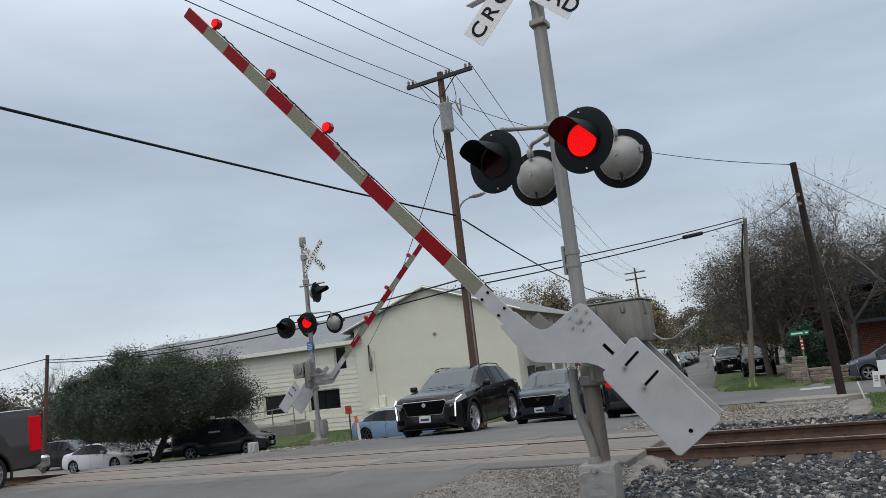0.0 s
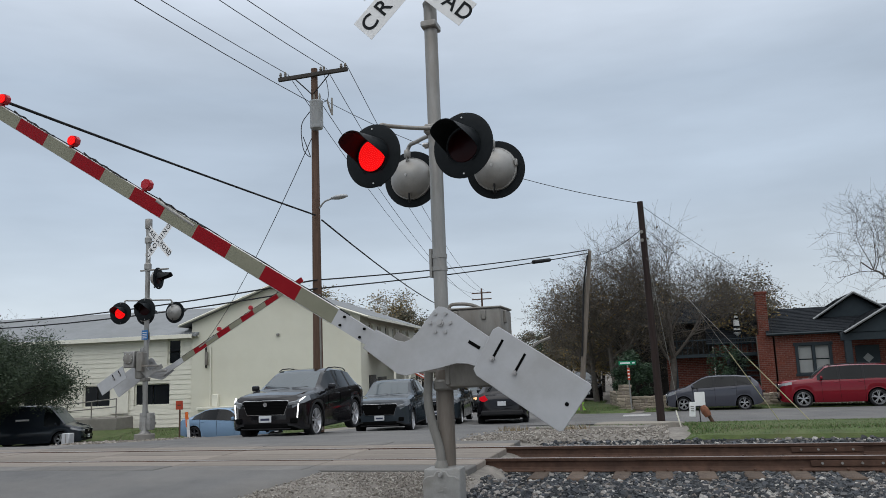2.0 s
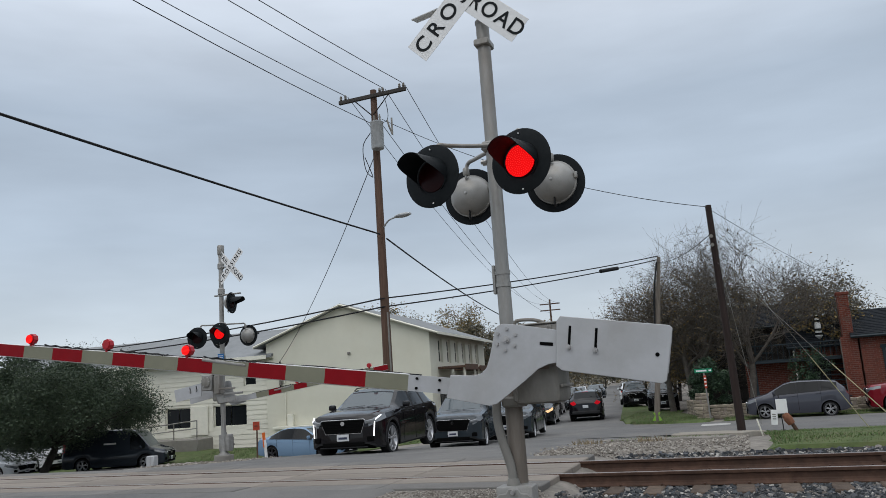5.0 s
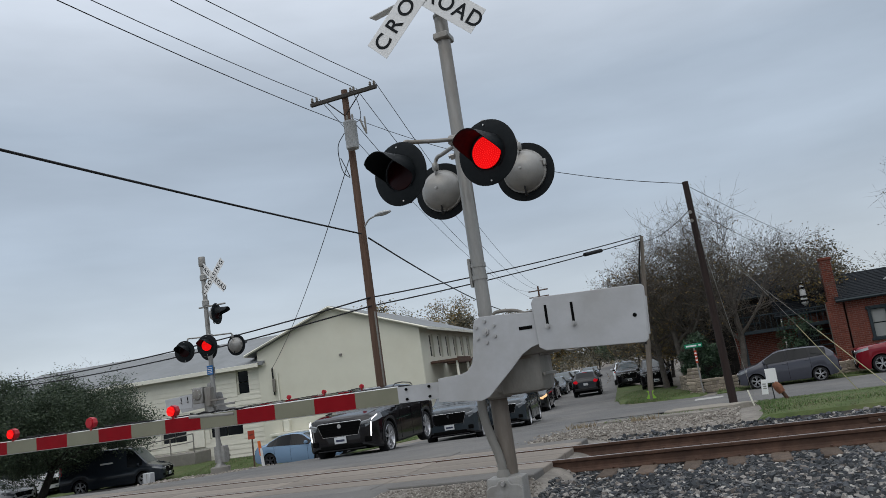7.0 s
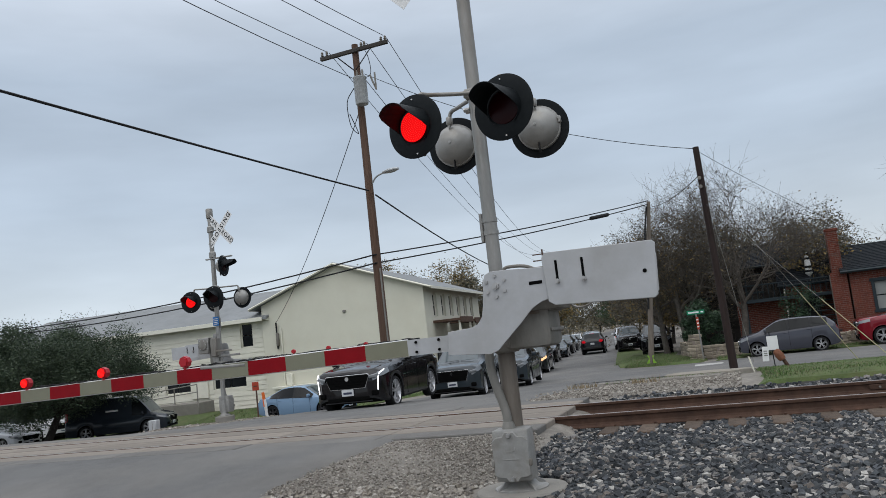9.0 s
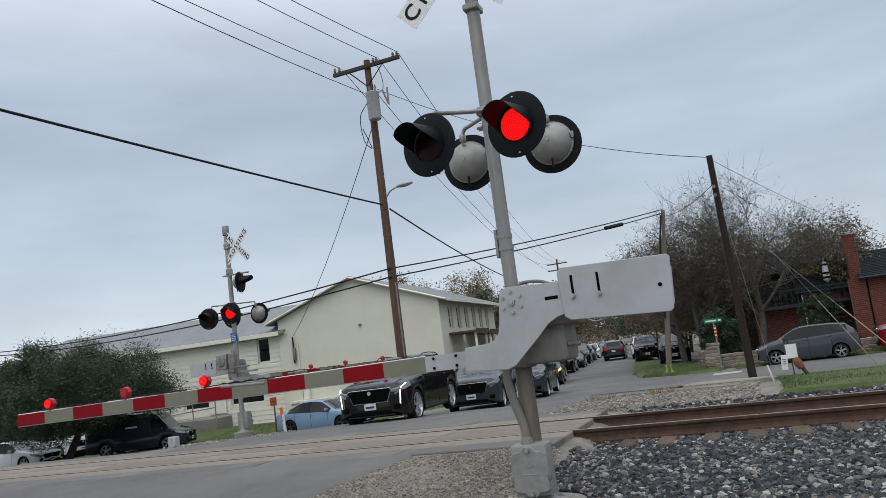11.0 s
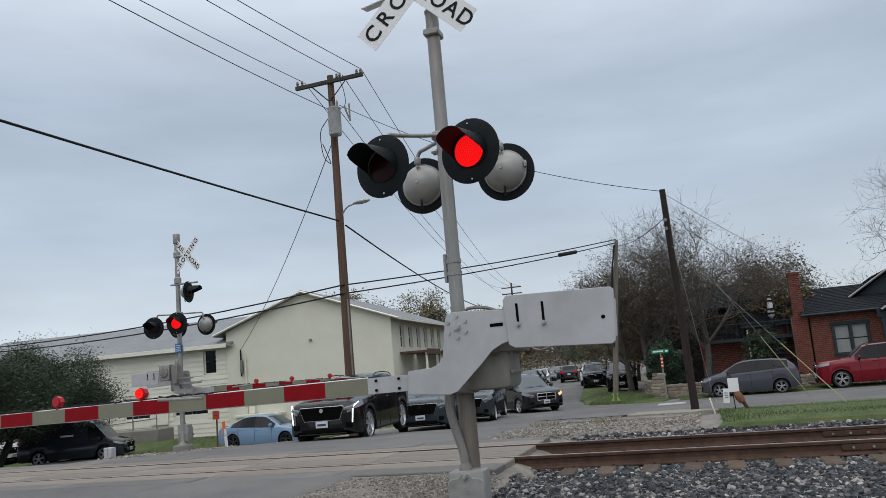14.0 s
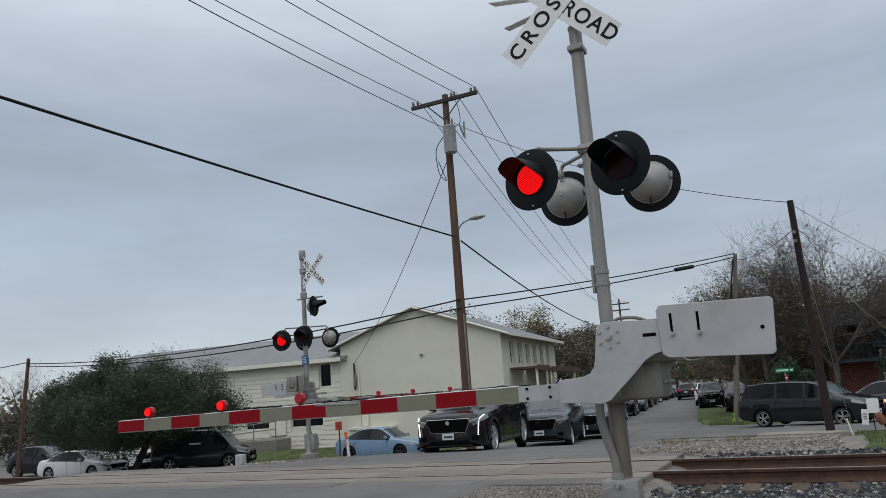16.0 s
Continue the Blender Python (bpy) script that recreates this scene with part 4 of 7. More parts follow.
near_signal, near_arm = crossing_signal(CROSS @ pose(0.02, 0, 0.17), 5.32 - 0.17, False, "grey crossing signal mast with red flashing lamps and striped gate")
for o in near_signal.children:
    o.location.z -= 0.17 if o.name.split(".")[0] not in ("foundation", "base_casting", "junction_box", "mast", "mast_cap", "conduit") else 0.0
far_signal, far_arm = crossing_signal(CROSS @ pose(-11.76, 11.4, 0.20, 0, 0, 180), 5.95, True, "far grey crossing signal mast with crossbuck and striped gate")


# ---------------------------------------------------------------- cream building
BLD = pose(2.46, 44.2, -0.652, 0, 0, -20) @ Matrix.Scale(1.4, 4)
M_REDSIGN = mat("orange_red_marker", (0.42, 0.06, 0.03), 0.6)


def wall_with_holes(length, height, thick, holes, top=None):
    """A wall along x from 0, with rectangular openings (x0, x1, z0, z1); top: extra gable points (x, z)."""
    bm = bmesh.new()
    cuts_x = sorted({0, length, *[h[0] for h in holes], *[h[1] for h in holes]})
    cuts_z = sorted({0, height, *[h[2] for h in holes], *[h[3] for h in holes]})
    for x0, x1 in zip(cuts_x, cuts_x[1:]):
        for z0, z1 in zip(cuts_z, cuts_z[1:]):
            cx, cz = (x0 + x1) / 2, (z0 + z1) / 2
            if any(h[0] < cx < h[1] and h[2] < cz < h[3] for h in holes):
                continue
            bbox(x1 - x0, thick, z1 - z0, (cx, thick / 2, cz), 0, None, bm)
    if top:
        plate([(0, height)] + top + [(length, height)][::1], thick, bm)
    bmesh.ops.remove_doubles(bm, verts=bm.verts, dist=0.0005)
    return bm


def window(parent, m, w, h, panes=(1, 2), frame_m=None, name="window", glass=None, depth=0.05):
    frame_m = frame_m or M_TRIM
    win = part(name, bbox(w + 0.10, 0.03, 0.05, (w / 2, 0, -0.025), 0.005), frame_m, parent, "", m)
    for k, (sx, sz, cx, cz) in enumerate(((0.05, h, 0.025, h / 2), (0.05, h, w - 0.025, h / 2), (w, 0.05, w / 2, h - 0.025), (w, 0.05, w / 2, 0.025))):
        part("window_frame", bbox(sx, 0.06, sz, (cx, depth, cz), 0.004), frame_m, win, smooth=False)
    nx, nz = panes
    for i in range(nx):
        for j in range(nz):
            part("pane", bbox(w / nx - 0.05, 0.01, h / nz - 0.05, ((i + 0.5) * w / nx, depth + 0.012 + 0.006 * j, (j + 0.5) * h / nz), 0.0), glass or M_WINDARK, win, smooth=False)
    return win


def cream_building():
    b = empty("building", BLD, "cream painted two-storey building with a gable and siding wing", "building")
    GZ = -0.35
    eave, apex = 4.02 - GZ, 5.36 - GZ
    # gable front
    g = wall_with_holes(7.44, eave, 0.25, [], [(3.66, apex)])
    part("wall", g, M_WALL, b, "smooth cream gable wall", pose(-7.44, 0, GZ), smooth=False)
    # right side wall with six tall windows
    holes = [(1.0 + 1.33 * k, 1.0 + 1.33 * k + 0.62, 2.72 - GZ, 3.72 - GZ) for k in range(6)]
    g = wall_with_holes(9.6, eave, 0.25, holes)
    sw = part("wall", g, M_WALL, b, "cream side wall with a row of tall windows", pose(0, 0.25, GZ, 0, 0, 90), smooth=False)
    for h in holes:
        window(sw, pose(h[0], 0.06, h[2]), h[1] - h[0], h[3] - h[2], (1, 2))
    part("wall", wall_with_holes(9.6, eave, 0.25, []), M_WALL, b, "cream side wall", pose(-7.19, 0.25, GZ, 0, 0, 90), smooth=False)
    part("wall", wall_with_holes(6.6, eave, 0.25, [], [(3.3, apex)]), M_WALL, b, "cream back wall", pose(-7.1, 9.6, GZ), smooth=False)
    # roof slabs
    for s, x0, x1 in ((1, -3.78, 0.42), (-1, -3.78, -7.9)):
        z1 = 5.46 - abs(x1 + 3.78) * (5.36 - 4.02) / 3.72
        bm = bmesh.new()
        vs = [bm.verts.new(p) for p in ((x0, -0.25, 5.46), (x1, -0.25, z1), (x1, 10.3, z1), (x0, 10.3, 5.46), (x0, -0.25, 5.36), (x1, -0.25, z1 - 0.1), (x1, 10.3, z1 - 0.1), (x0, 10.3, 5.36))]
        for f in ((0, 1, 2, 3), (7, 6, 5, 4), (0, 4, 5, 1), (1, 5, 6, 2), (2, 6, 7, 3), (3, 7, 4, 0)):
            bm.faces.new([vs[k] for k in f])
        bmesh.ops.recalc_face_normals(bm, faces=bm.faces[:])
        r = part("roof", bm, M_ROOFG, b, "grey pitched roof slope", smooth=False)
        part("fascia", rod((x0, -0.27, 5.40), (x1, -0.27, z1 - 0.06), 0.045, None, 4), M_TRIM, r, smooth=False)
        part("fascia", bbox(0.04, 10.5, 0.11, (x1 + s * 0.02, 5.0, z1 - 0.07), 0.004), M_TRIM, r, smooth=False)
    # canopies on the street side
    for y0, y1, z in ((1.0, 3.2, 2.48), (3.6, 9.2, 2.43)):
        c = part("canopy", bbox(1.2, y1 - y0, 0.10, (0.6, (y0 + y1) / 2, z), 0.01), M_WOODPOLE, b, "flat brown timber canopy over the entrance")
        part("fascia", bbox(0.05, y1 - y0, 0.24, (1.2, (y0 + y1) / 2, z - 0.02), 0.01), M_WOODPOLE, c, "brown timber fascia")
        for yy in (y0 + 0.2, y1 - 0.2):
            part("post", bbox(0.09, 0.09, z - GZ, (1.1, yy, (z + GZ) / 2), 0.008), M_TRIM, c)
    d = part("door", bbox(0.05, 1.0, 1.9, (0.02, 1.6, GZ + 0.95), 0.01), M_WINDARK, b, "dark glazed entrance door", smooth=False)
    part("window", bbox(0.05, 1.4, 1.0, (0.02, 3.1, 0.95), 0.01), M_WINDARK, b, "dark shop window", smooth=False)
    # meter, conduit and vents on the gable
    part("conduit", rod((-4.0 - 2.55, -0.05, 0.4), (-4.0 - 2.55, -0.05, 3.0), 0.03, None, 8), M_TRIM, b)
    part("service_mast", tube([(-6.75, -0.06, 2.1), (-6.75, -0.07, 3.15), (-6.72, -0.12, 3.22)], 0.035, 8), M_WIRE, b, "dark electrical service mast")
    part("service_box", bbox(0.12, 0.12, 0.55, (-6.72, -0.08, 2.5), 0.02), M_CASE, b)
    part("meter_box", bbox(0.28, 0.16, 0.5, (-6.3, -0.09, 0.75), 0.02), M_TRIM, b)
    part("ledge", bbox(2.1, 0.5, 0.10, (-5.9, -0.26, 0.45), 0.01), M_TRIM, b)
    part("skirt", bbox(2.0, 0.42, 0.8, (-5.9, -0.22, 0.0), 0.01), M_WALL, b)
    part("vent", bbox(0.12, 0.08, 0.1, (-3.55, -0.04, 3.35), 0.01), M_CASE, b)
    part("lamp_bracket", bbox(0.2, 0.1, 0.08, (-7.2, -0.06, 3.45), 0.01), M_TRIM, b)
    # wing with lapped siding
    WX = -22.5
    wl = -7.44 - WX
    holes = [(-10.15 - WX, -8.5 - WX, 0.62 - GZ, 1.55 - GZ), (-12.6 - WX, -11.3 - WX, 0.62 - GZ, 1.55 - GZ), (-8.62 - WX, -8.02 - WX, 2.32 - GZ, 3.38 - GZ), (-15.6 - WX, -14.4 - WX, 0.62 - GZ, 1.55 - GZ)]
    wing = part("wall", wall_with_holes(wl, 3.5 - GZ, 0.22, holes), M_SIDING, b, "cream wing wall behind lapped boards", pose(WX, 0.12, GZ), smooth=False)
    part("wall", wall_with_holes(8, 3.5 - GZ, 0.22, []), M_SIDING, b, "", pose(WX + 0.22, 0.34, GZ, 0, 0, 90), smooth=False)
    part("wall", wall_with_holes(wl - 0.3, 3.5 - GZ, 0.22, []), M_SIDING, b, "", pose(WX + 0.2, 8.4, GZ), smooth=False)
    for q, h in enumerate(holes):
        window(wing, pose(h[0], 0.05, h[2]), h[1] - h[0], h[3] - h[2], (2 if q != 2 else 1, 1 if q != 2 else 2))
    n = 19
    for k in range(n):
        z0 = k * (3.5 - GZ) / n
        hgt = (3.5 - GZ) / n
        xs_ = sorted([0.0, wl] + [v for h in holes for v in h[:2] if h[2] - 0.06 < z0 + hgt / 2 < h[3] + 0.06])
        for a, c in zip(xs_[::2], xs_[1::2]):
            brd = bmesh.new()
            vs = [brd.verts.new(p) for p in ((a, -0.028, z0), (c, -0.028, z0), (c, -0.008, z0 + hgt + 0.01), (a, -0.008, z0 + hgt + 0.01), (a, 0, z0), (c, 0, z0))]
            brd.faces.new((vs[0], vs[1], vs[2], vs[3]))
            brd.faces.new((vs[4], vs[5], vs[1], vs[0]))
            part("board", brd, M_SIDING, wing, smooth=False)
    bm = bmesh.new()
    vs = [bm.verts.new(p) for p in ((WX - 0.3, -0.25, 3.45), (-7.1, -0.25, 3.45), (-7.1, 4.4, 4.95), (WX - 0.3, 4.4, 4.95), (WX - 0.3, 9.0, 3.45), (-7.1, 9.0, 3.45))]
    bm.faces.new((vs[0], vs[1], vs[2], vs[3]))
    bm.faces.new((vs[3], vs[2], vs[5], vs[4]))
    r = bmesh.ops.extrude_face_region(bm, geom=bm.faces[:])
    bmesh.ops.translate(bm, vec=(0, 0, 0.1), verts=[v for v in r["geom"] if isinstance(v, bmesh.types.BMVert)])
    bmesh.ops.recalc_face_normals(bm, faces=bm.faces[:])
    rf = part("roof", bm, M_ROOFG, b, "low grey wing roof", smooth=False)
    part("fascia", bbox(-7.2 - WX, 0.04, 0.17, ((WX - 7.4) / 2, -0.275, 3.47), 0.004), M_TRIM, rf, smooth=False)
    # ramp with a pipe rail
    part("ramp", bbox(3.4, 1.2, 0.55, (-11.6, -0.9, GZ + 0.30), 0.02), M_CONCRETE, b, "concrete entrance ramp")
    part("side_door", bbox(0.85, 0.05, 1.25, (-10.8, 0.05, 0.95), 0.01), M_TRIM, b, "cream side door", smooth=False)
    rail_b = part("hand_rail", tube([(-13.3, -1.45, 0.75), (-9.95, -1.45, 1.0)], 0.025, 8), M_CASE, b, "grey pipe hand rail")
    part("rail_bar", tube([(-13.3, -1.45, 0.48), (-9.95, -1.45, 0.68)], 0.02, 8), M_CASE, rail_b)
    for k in range(4):
        part("post", rod((-13.3 + 1.117 * k, -1.45, 0.05), (-13.3 + 1.117 * k, -1.45, 0.75 + 0.083 * k), 0.025, None, 8), M_CASE, rail_b)
    return b


cream_building()
# a small flag by the canopy
fl = empty("flag", CROSS @ pose(-12.0, 34.5, -0.1, 0, 0, 30) @ Matrix.Scale(1.4, 4), "small red and white striped flag on a slanted pole", "flag")
part("flag_pole", rod((0, 0, 0.7), (0.55, 0, 1.55), 0.015, None, 8), M_TRIM, fl)
M_FLAGB = mat("flag_blue", (0.03, 0.05, 0.18), 0.8)
for k in range(7):
    part("stripe", bbox(0.62, 0.01, 0.056, (0.62, 0.01 * math.sin(k), 1.38 - 0.058 * k), 0, pose(0, 0, 0, 0, 30, 0)), M_REDSIGN if k % 2 == 0 else M_SIGN, fl, smooth=False)
part("canton", bbox(0.24, 0.014, 0.2, (0.45, 0, 1.38), 0, pose(0, 0, 0, 0, 30, 0)), M_FLAGB, fl, smooth=False)

# ---------------------------------------------------------------- brick house beyond the side street
M_BRICK = mat("red_brick", (0.155, 0.047, 0.031), 0.9, noise_amt=0.25, scale=9, dirt=(0.13, 0.045, 0.035), dirt_amt=0.6, dirt_scale=2, random_amt=0.25, island=True)
M_MORTAR = mat("mortar", (0.24, 0.20, 0.17), 0.95, noise_amt=0.15)
M_SHINGLE = mat("dark_shingle", (0.018, 0.021, 0.025), 0.9, spec=0.1, noise_amt=0.25, scale=6, bump=0.4, bump_scale=30, dirt=(0.03, 0.033, 0.037), dirt_amt=0.5, random_amt=0.2, island=True)
M_DKTRIM = mat("dark_teal_trim", (0.022, 0.032, 0.038), 0.6, noise_amt=0.1)
M_BLIND = mat("window_blind", (0.28, 0.29, 0.28), 0.7, noise_amt=0.05)


def brick_face(x0, x1, z0, z1, y, holes, bm, bw=0.23, bh=0.085):
    k = 0
    z = z0
    while z < z1:
        x = x0 - (bw / 2 if k % 2 else 0)
        while x < x1:
            a, c = max(x, x0) + 0.006, min(x + bw, x1) - 0.006
            cx, cz = (a + c) / 2, z + bh / 2
            if c - a > 0.03 and not any(h[0] < cx < h[1] and h[2] < cz < h[3] for h in holes):
                vs = [bm.verts.new(p) for p in ((a, y - 0.012, z + 0.006), (c, y - 0.012, z + 0.006), (c, y - 0.012, z + bh - 0.006), (a, y - 0.012, z + bh - 0.006), (a, y, z + 0.006), (c, y, z + 0.006), (c, y, z + bh - 0.006), (a, y, z + bh - 0.006))]
                for f in ((0, 1, 2, 3), (0, 4, 5, 1), (3, 2, 6, 7), (0, 3, 7, 4), (1, 5, 6, 2)):
                    bm.faces.new([vs[q] for q in f])
            x += bw
        z += bh
        k += 1


def gable_roof(parent, x0, x1, y0, y1, z0, z1, along_x, over=0.35, label="dark shingle roof"):
    bm = bmesh.new()
    if along_x:
        ym = (y0 + y1) / 2
        pts = [((x0 - over, y0 - over, z0), (x1 + over, y0 - over, z0), (x1 + over, ym, z1), (x0 - over, ym, z1)), ((x1 + over, y1 + over, z0), (x0 - over, y1 + over, z0), (x0 - over, ym, z1), (x1 + over, ym, z1))]
    else:
        xm = (x0 + x1) / 2
        pts = [((x0 - over, y1 + over, z0), (x0 - over, y0 - over, z0), (xm, y0 - over, z1), (xm, y1 + over, z1)), ((x1 + over, y0 - over, z0), (x1 + over, y1 + over, z0), (xm, y1 + over, z1), (xm, y0 - over, z1))]
    # courses of shingles, each lapped over the one below
    courses = []
    for a, b, c, d in pts:
        a, b, c, d = (Vector(p) for p in (a, b, c, d))
        n = (b - a).cross(d - a).normalized()
        rows = 16
        for k in range(rows):
            t0, t1 = k / rows, (k + 1) / rows + 0.01
            p = [a.lerp(d, t0) + n * 0.03, b.lerp(c, t0) + n * 0.03, b.lerp(c, t1) + n * 0.008, a.lerp(d, t1) + n * 0.008]
            q = [a.lerp(d, t0) - n * 0.10, b.lerp(c, t0) - n * 0.10]
            cb_ = bmesh.new()
            vs = [cb_.verts.new(v) for v in p + q]
            cb_.faces.new(vs[:4])
            cb_.faces.new((vs[4], vs[5], vs[1], vs[0]))
            courses.append(cb_)
        vs = [bm.verts.new(v - n * 0.10) for v in (a, b, c, d)]
        bm.faces.new(vs[::-1])
    r = part("roof", bm, M_SHINGLE, parent, label, smooth=False)
    for cb_ in courses:
        part("shingle_course", cb_, M_SHINGLE, r, smooth=False)
    for a, b, c, d in pts:
        if along_x:
            part("fascia", rod(Vector(a) - Vector((0, 0, 0.06)), Vector(b) - Vector((0, 0, 0.06)), 0.07, None, 4), M_DKTRIM, r, smooth=False)
        else:
            part("fascia", rod((b if b[1] < a[1] else a), (c if c[1] < d[1] else d), 0.05, None, 4), M_TRIMG, r, "pale barge board", smooth=False)
    return r


M_TRIMG = mat("grey_barge", (0.26, 0.27, 0.27), 0.7)


def brick_house():
    h = empty("house", CROSS @ pose(-3.3, 1.5, -0.58, 0, 0, -3) @ Matrix.Scale(1.145, 4), "red brick bungalow with dark shingle roofs and a tall chimney", "house")
    Y = 31.0
    x0, x1 = 8.0, 19.5
    holes = [(8.85, 10.25, 1.12, 2.45)]
    bm = wall_with_holes(x1 - x0, 3.0, 0.25, [(a - x0, b - x0, c, d) for a, b, c, d in holes])
    w = part("wall", bm, M_MORTAR, h, "brick front wall", pose(x0, Y, 0), smooth=False)
    bb = bmesh.new()
    brick_face(x0, 14.0, 0, 3.0, Y, holes, bb)
    ob = part("brick", bb, M_BRICK, w, "", w.matrix_basis.inverted(), smooth=False)
    tagged(ob, kind="stuff")
    side = part("wall", wall_with_holes(8, 3.0, 0.25, []), M_MORTAR, h, "brick side wall", pose(x0 + 0.25, Y + 0.25, 0, 0, 0, 90), smooth=False)
    bb = bmesh.new()
    brick_face(0, 8, 0, 3.0, 0, [], bb)
    ob = part("brick", bb, M_BRICK, side, "", pose(8, 0.25, 0, 0, 0, 180), smooth=False)
    tagged(ob, kind="stuff")
    part("wall", wall_with_holes(8, 3.0, 0.25, []), M_MORTAR, h, "", pose(x1, Y + 0.25, 0, 0, 0, 90), smooth=False)
    for q in range(2):
        window(h, pose(8.87 + 0.71 * q, Y + 0.02, 1.14), 0.66, 1.28, (1, 2), M_DKTRIM, "window", M_BLIND)
    for sx, sz, cx, cz in ((1.62, 0.14, 9.55, 2.46), (1.62, 0.12, 9.55, 1.10), (0.13, 1.42, 8.86, 1.78), (0.13, 1.42, 10.24, 1.78), (0.13, 1.42, 9.555, 1.78)):
        part("window_casing", bbox(sx, 0.12, sz, (cx, Y - 0.002, cz), 0.01), M_DKTRIM, h, smooth=False)
    # added dark panel that blocks the sky behind the window gaps
    part("interior_wall", bbox(x1 - x0 - 0.6, 0.1, 2.9, ((x0 + x1) / 2, Y + 1.2, 1.45), 0), M_DKTRIM, h, smooth=False)
    gable_roof(h, x0, x1, Y, Y + 8.5, 3.0, 4.30, True)
    # two front gables
    for a, b, yy, zb, zt in ((10.2, 13.2, Y + 2.0, 3.62, 4.78), (10.9, 13.7, Y - 1.6, 2.85, 3.85)):
        gable_roof(h, a, b, yy, yy + 5, zb, zt, False, 0.3, "dark shingle gable roof")
        part("gable", plate([(a, zb), (b, zb), ((a + b) / 2, zt - 0.08)], 0.12, None, 0, pose(0, yy, 0)), M_DKTRIM, h, "dark boarded gable", smooth=False)
    for px_ in (10.75, 13.85):
        part("porch_post", bbox(0.28, 0.28, 2.6, (px_, Y - 1.4, 1.3), 0.02), M_DKTRIM, h)
    part("porch_beam", bbox(3.6, 0.3, 0.35, (12.3, Y - 1.4, 2.68), 0.02), M_DKTRIM, h)
    part("porch_floor", bbox(4.6, 1.5, 0.4, (12.7, Y - 0.76, 0.1), 0.02), M_CONCRETE, h)
    door = part("door", bbox(0.95, 0.06, 2.0, (11.7, Y - 0.035, 1.3), 0.01), M_DKTRIM, h, "dark front door with a diamond light", smooth=False)
    part("pane", bbox(0.3, 0.01, 0.3, (11.7, Y - 0.075, 1.75), 0, pose(0, 0, 0, 0, 45, 0)), M_BLIND, door, smooth=False)
    # lower wing and chimney at the side
    lw = part("wall", wall_with_holes(2.6, 2.75, 2.5, []), M_MORTAR, h, "lower brick wing", pose(5.4, Y + 2.5, 0), smooth=False)
    bb = bmesh.new()
    brick_face(0, 2.6, 0, 2.75, 0, [], bb)
    ob = part("brick", bb, M_BRICK, lw, smooth=False)
    tagged(ob, kind="stuff")
    part("window", bbox(0.8, 0.05, 1.3, (6.4, Y + 2.46, 1.4), 0.01), M_WINDARK, h, "dark side window", smooth=False)
    gable_roof(h, 5.4, 8.2, Y + 2.5, Y + 6, 2.75, 4.2, True)
    ch = part("chimney", bbox(0.66, 0.75, 2.9, (7.58, Y + 0.3, 1.45), 0.01), M_MORTAR, h, "tall red brick chimney", smooth=False)
    part("chimney_shaft", bbox(0.44, 0.56, 2.0, (7.60, Y + 0.3, 3.85), 0.01), M_MORTAR, ch, smooth=False)
    bb = bmesh.new()
    brick_face(7.25, 7.91, 0, 2.9, Y - 0.08, [], bb)
    brick_face(7.38, 7.82, 2.9, 4.84, Y + 0.02, [], bb)
    ob = part("brick", bb, M_BRICK, ch, smooth=False)
    tagged(ob, kind="stuff")
    b2 = bmesh.new()
    brick_face(0, 0.56, 0, 1.94, 0, [], b2)
    ob = part("brick", b2, M_BRICK, ch, "", pose(7.37, Y + 0.58, 2.9, 0, 0, -90), smooth=False)
    tagged(ob, kind="stuff")
    part("cap", bbox(0.54, 0.66, 0.12, (7.60, Y + 0.3, 4.88), 0.015), M_BRICK, ch, smooth=False)
    return h


brick_house()


M_DKBRD = mat("dark_brown_board", (0.03, 0.027, 0.024), 0.85, noise_amt=0.25, scale=4, random_amt=0.2)


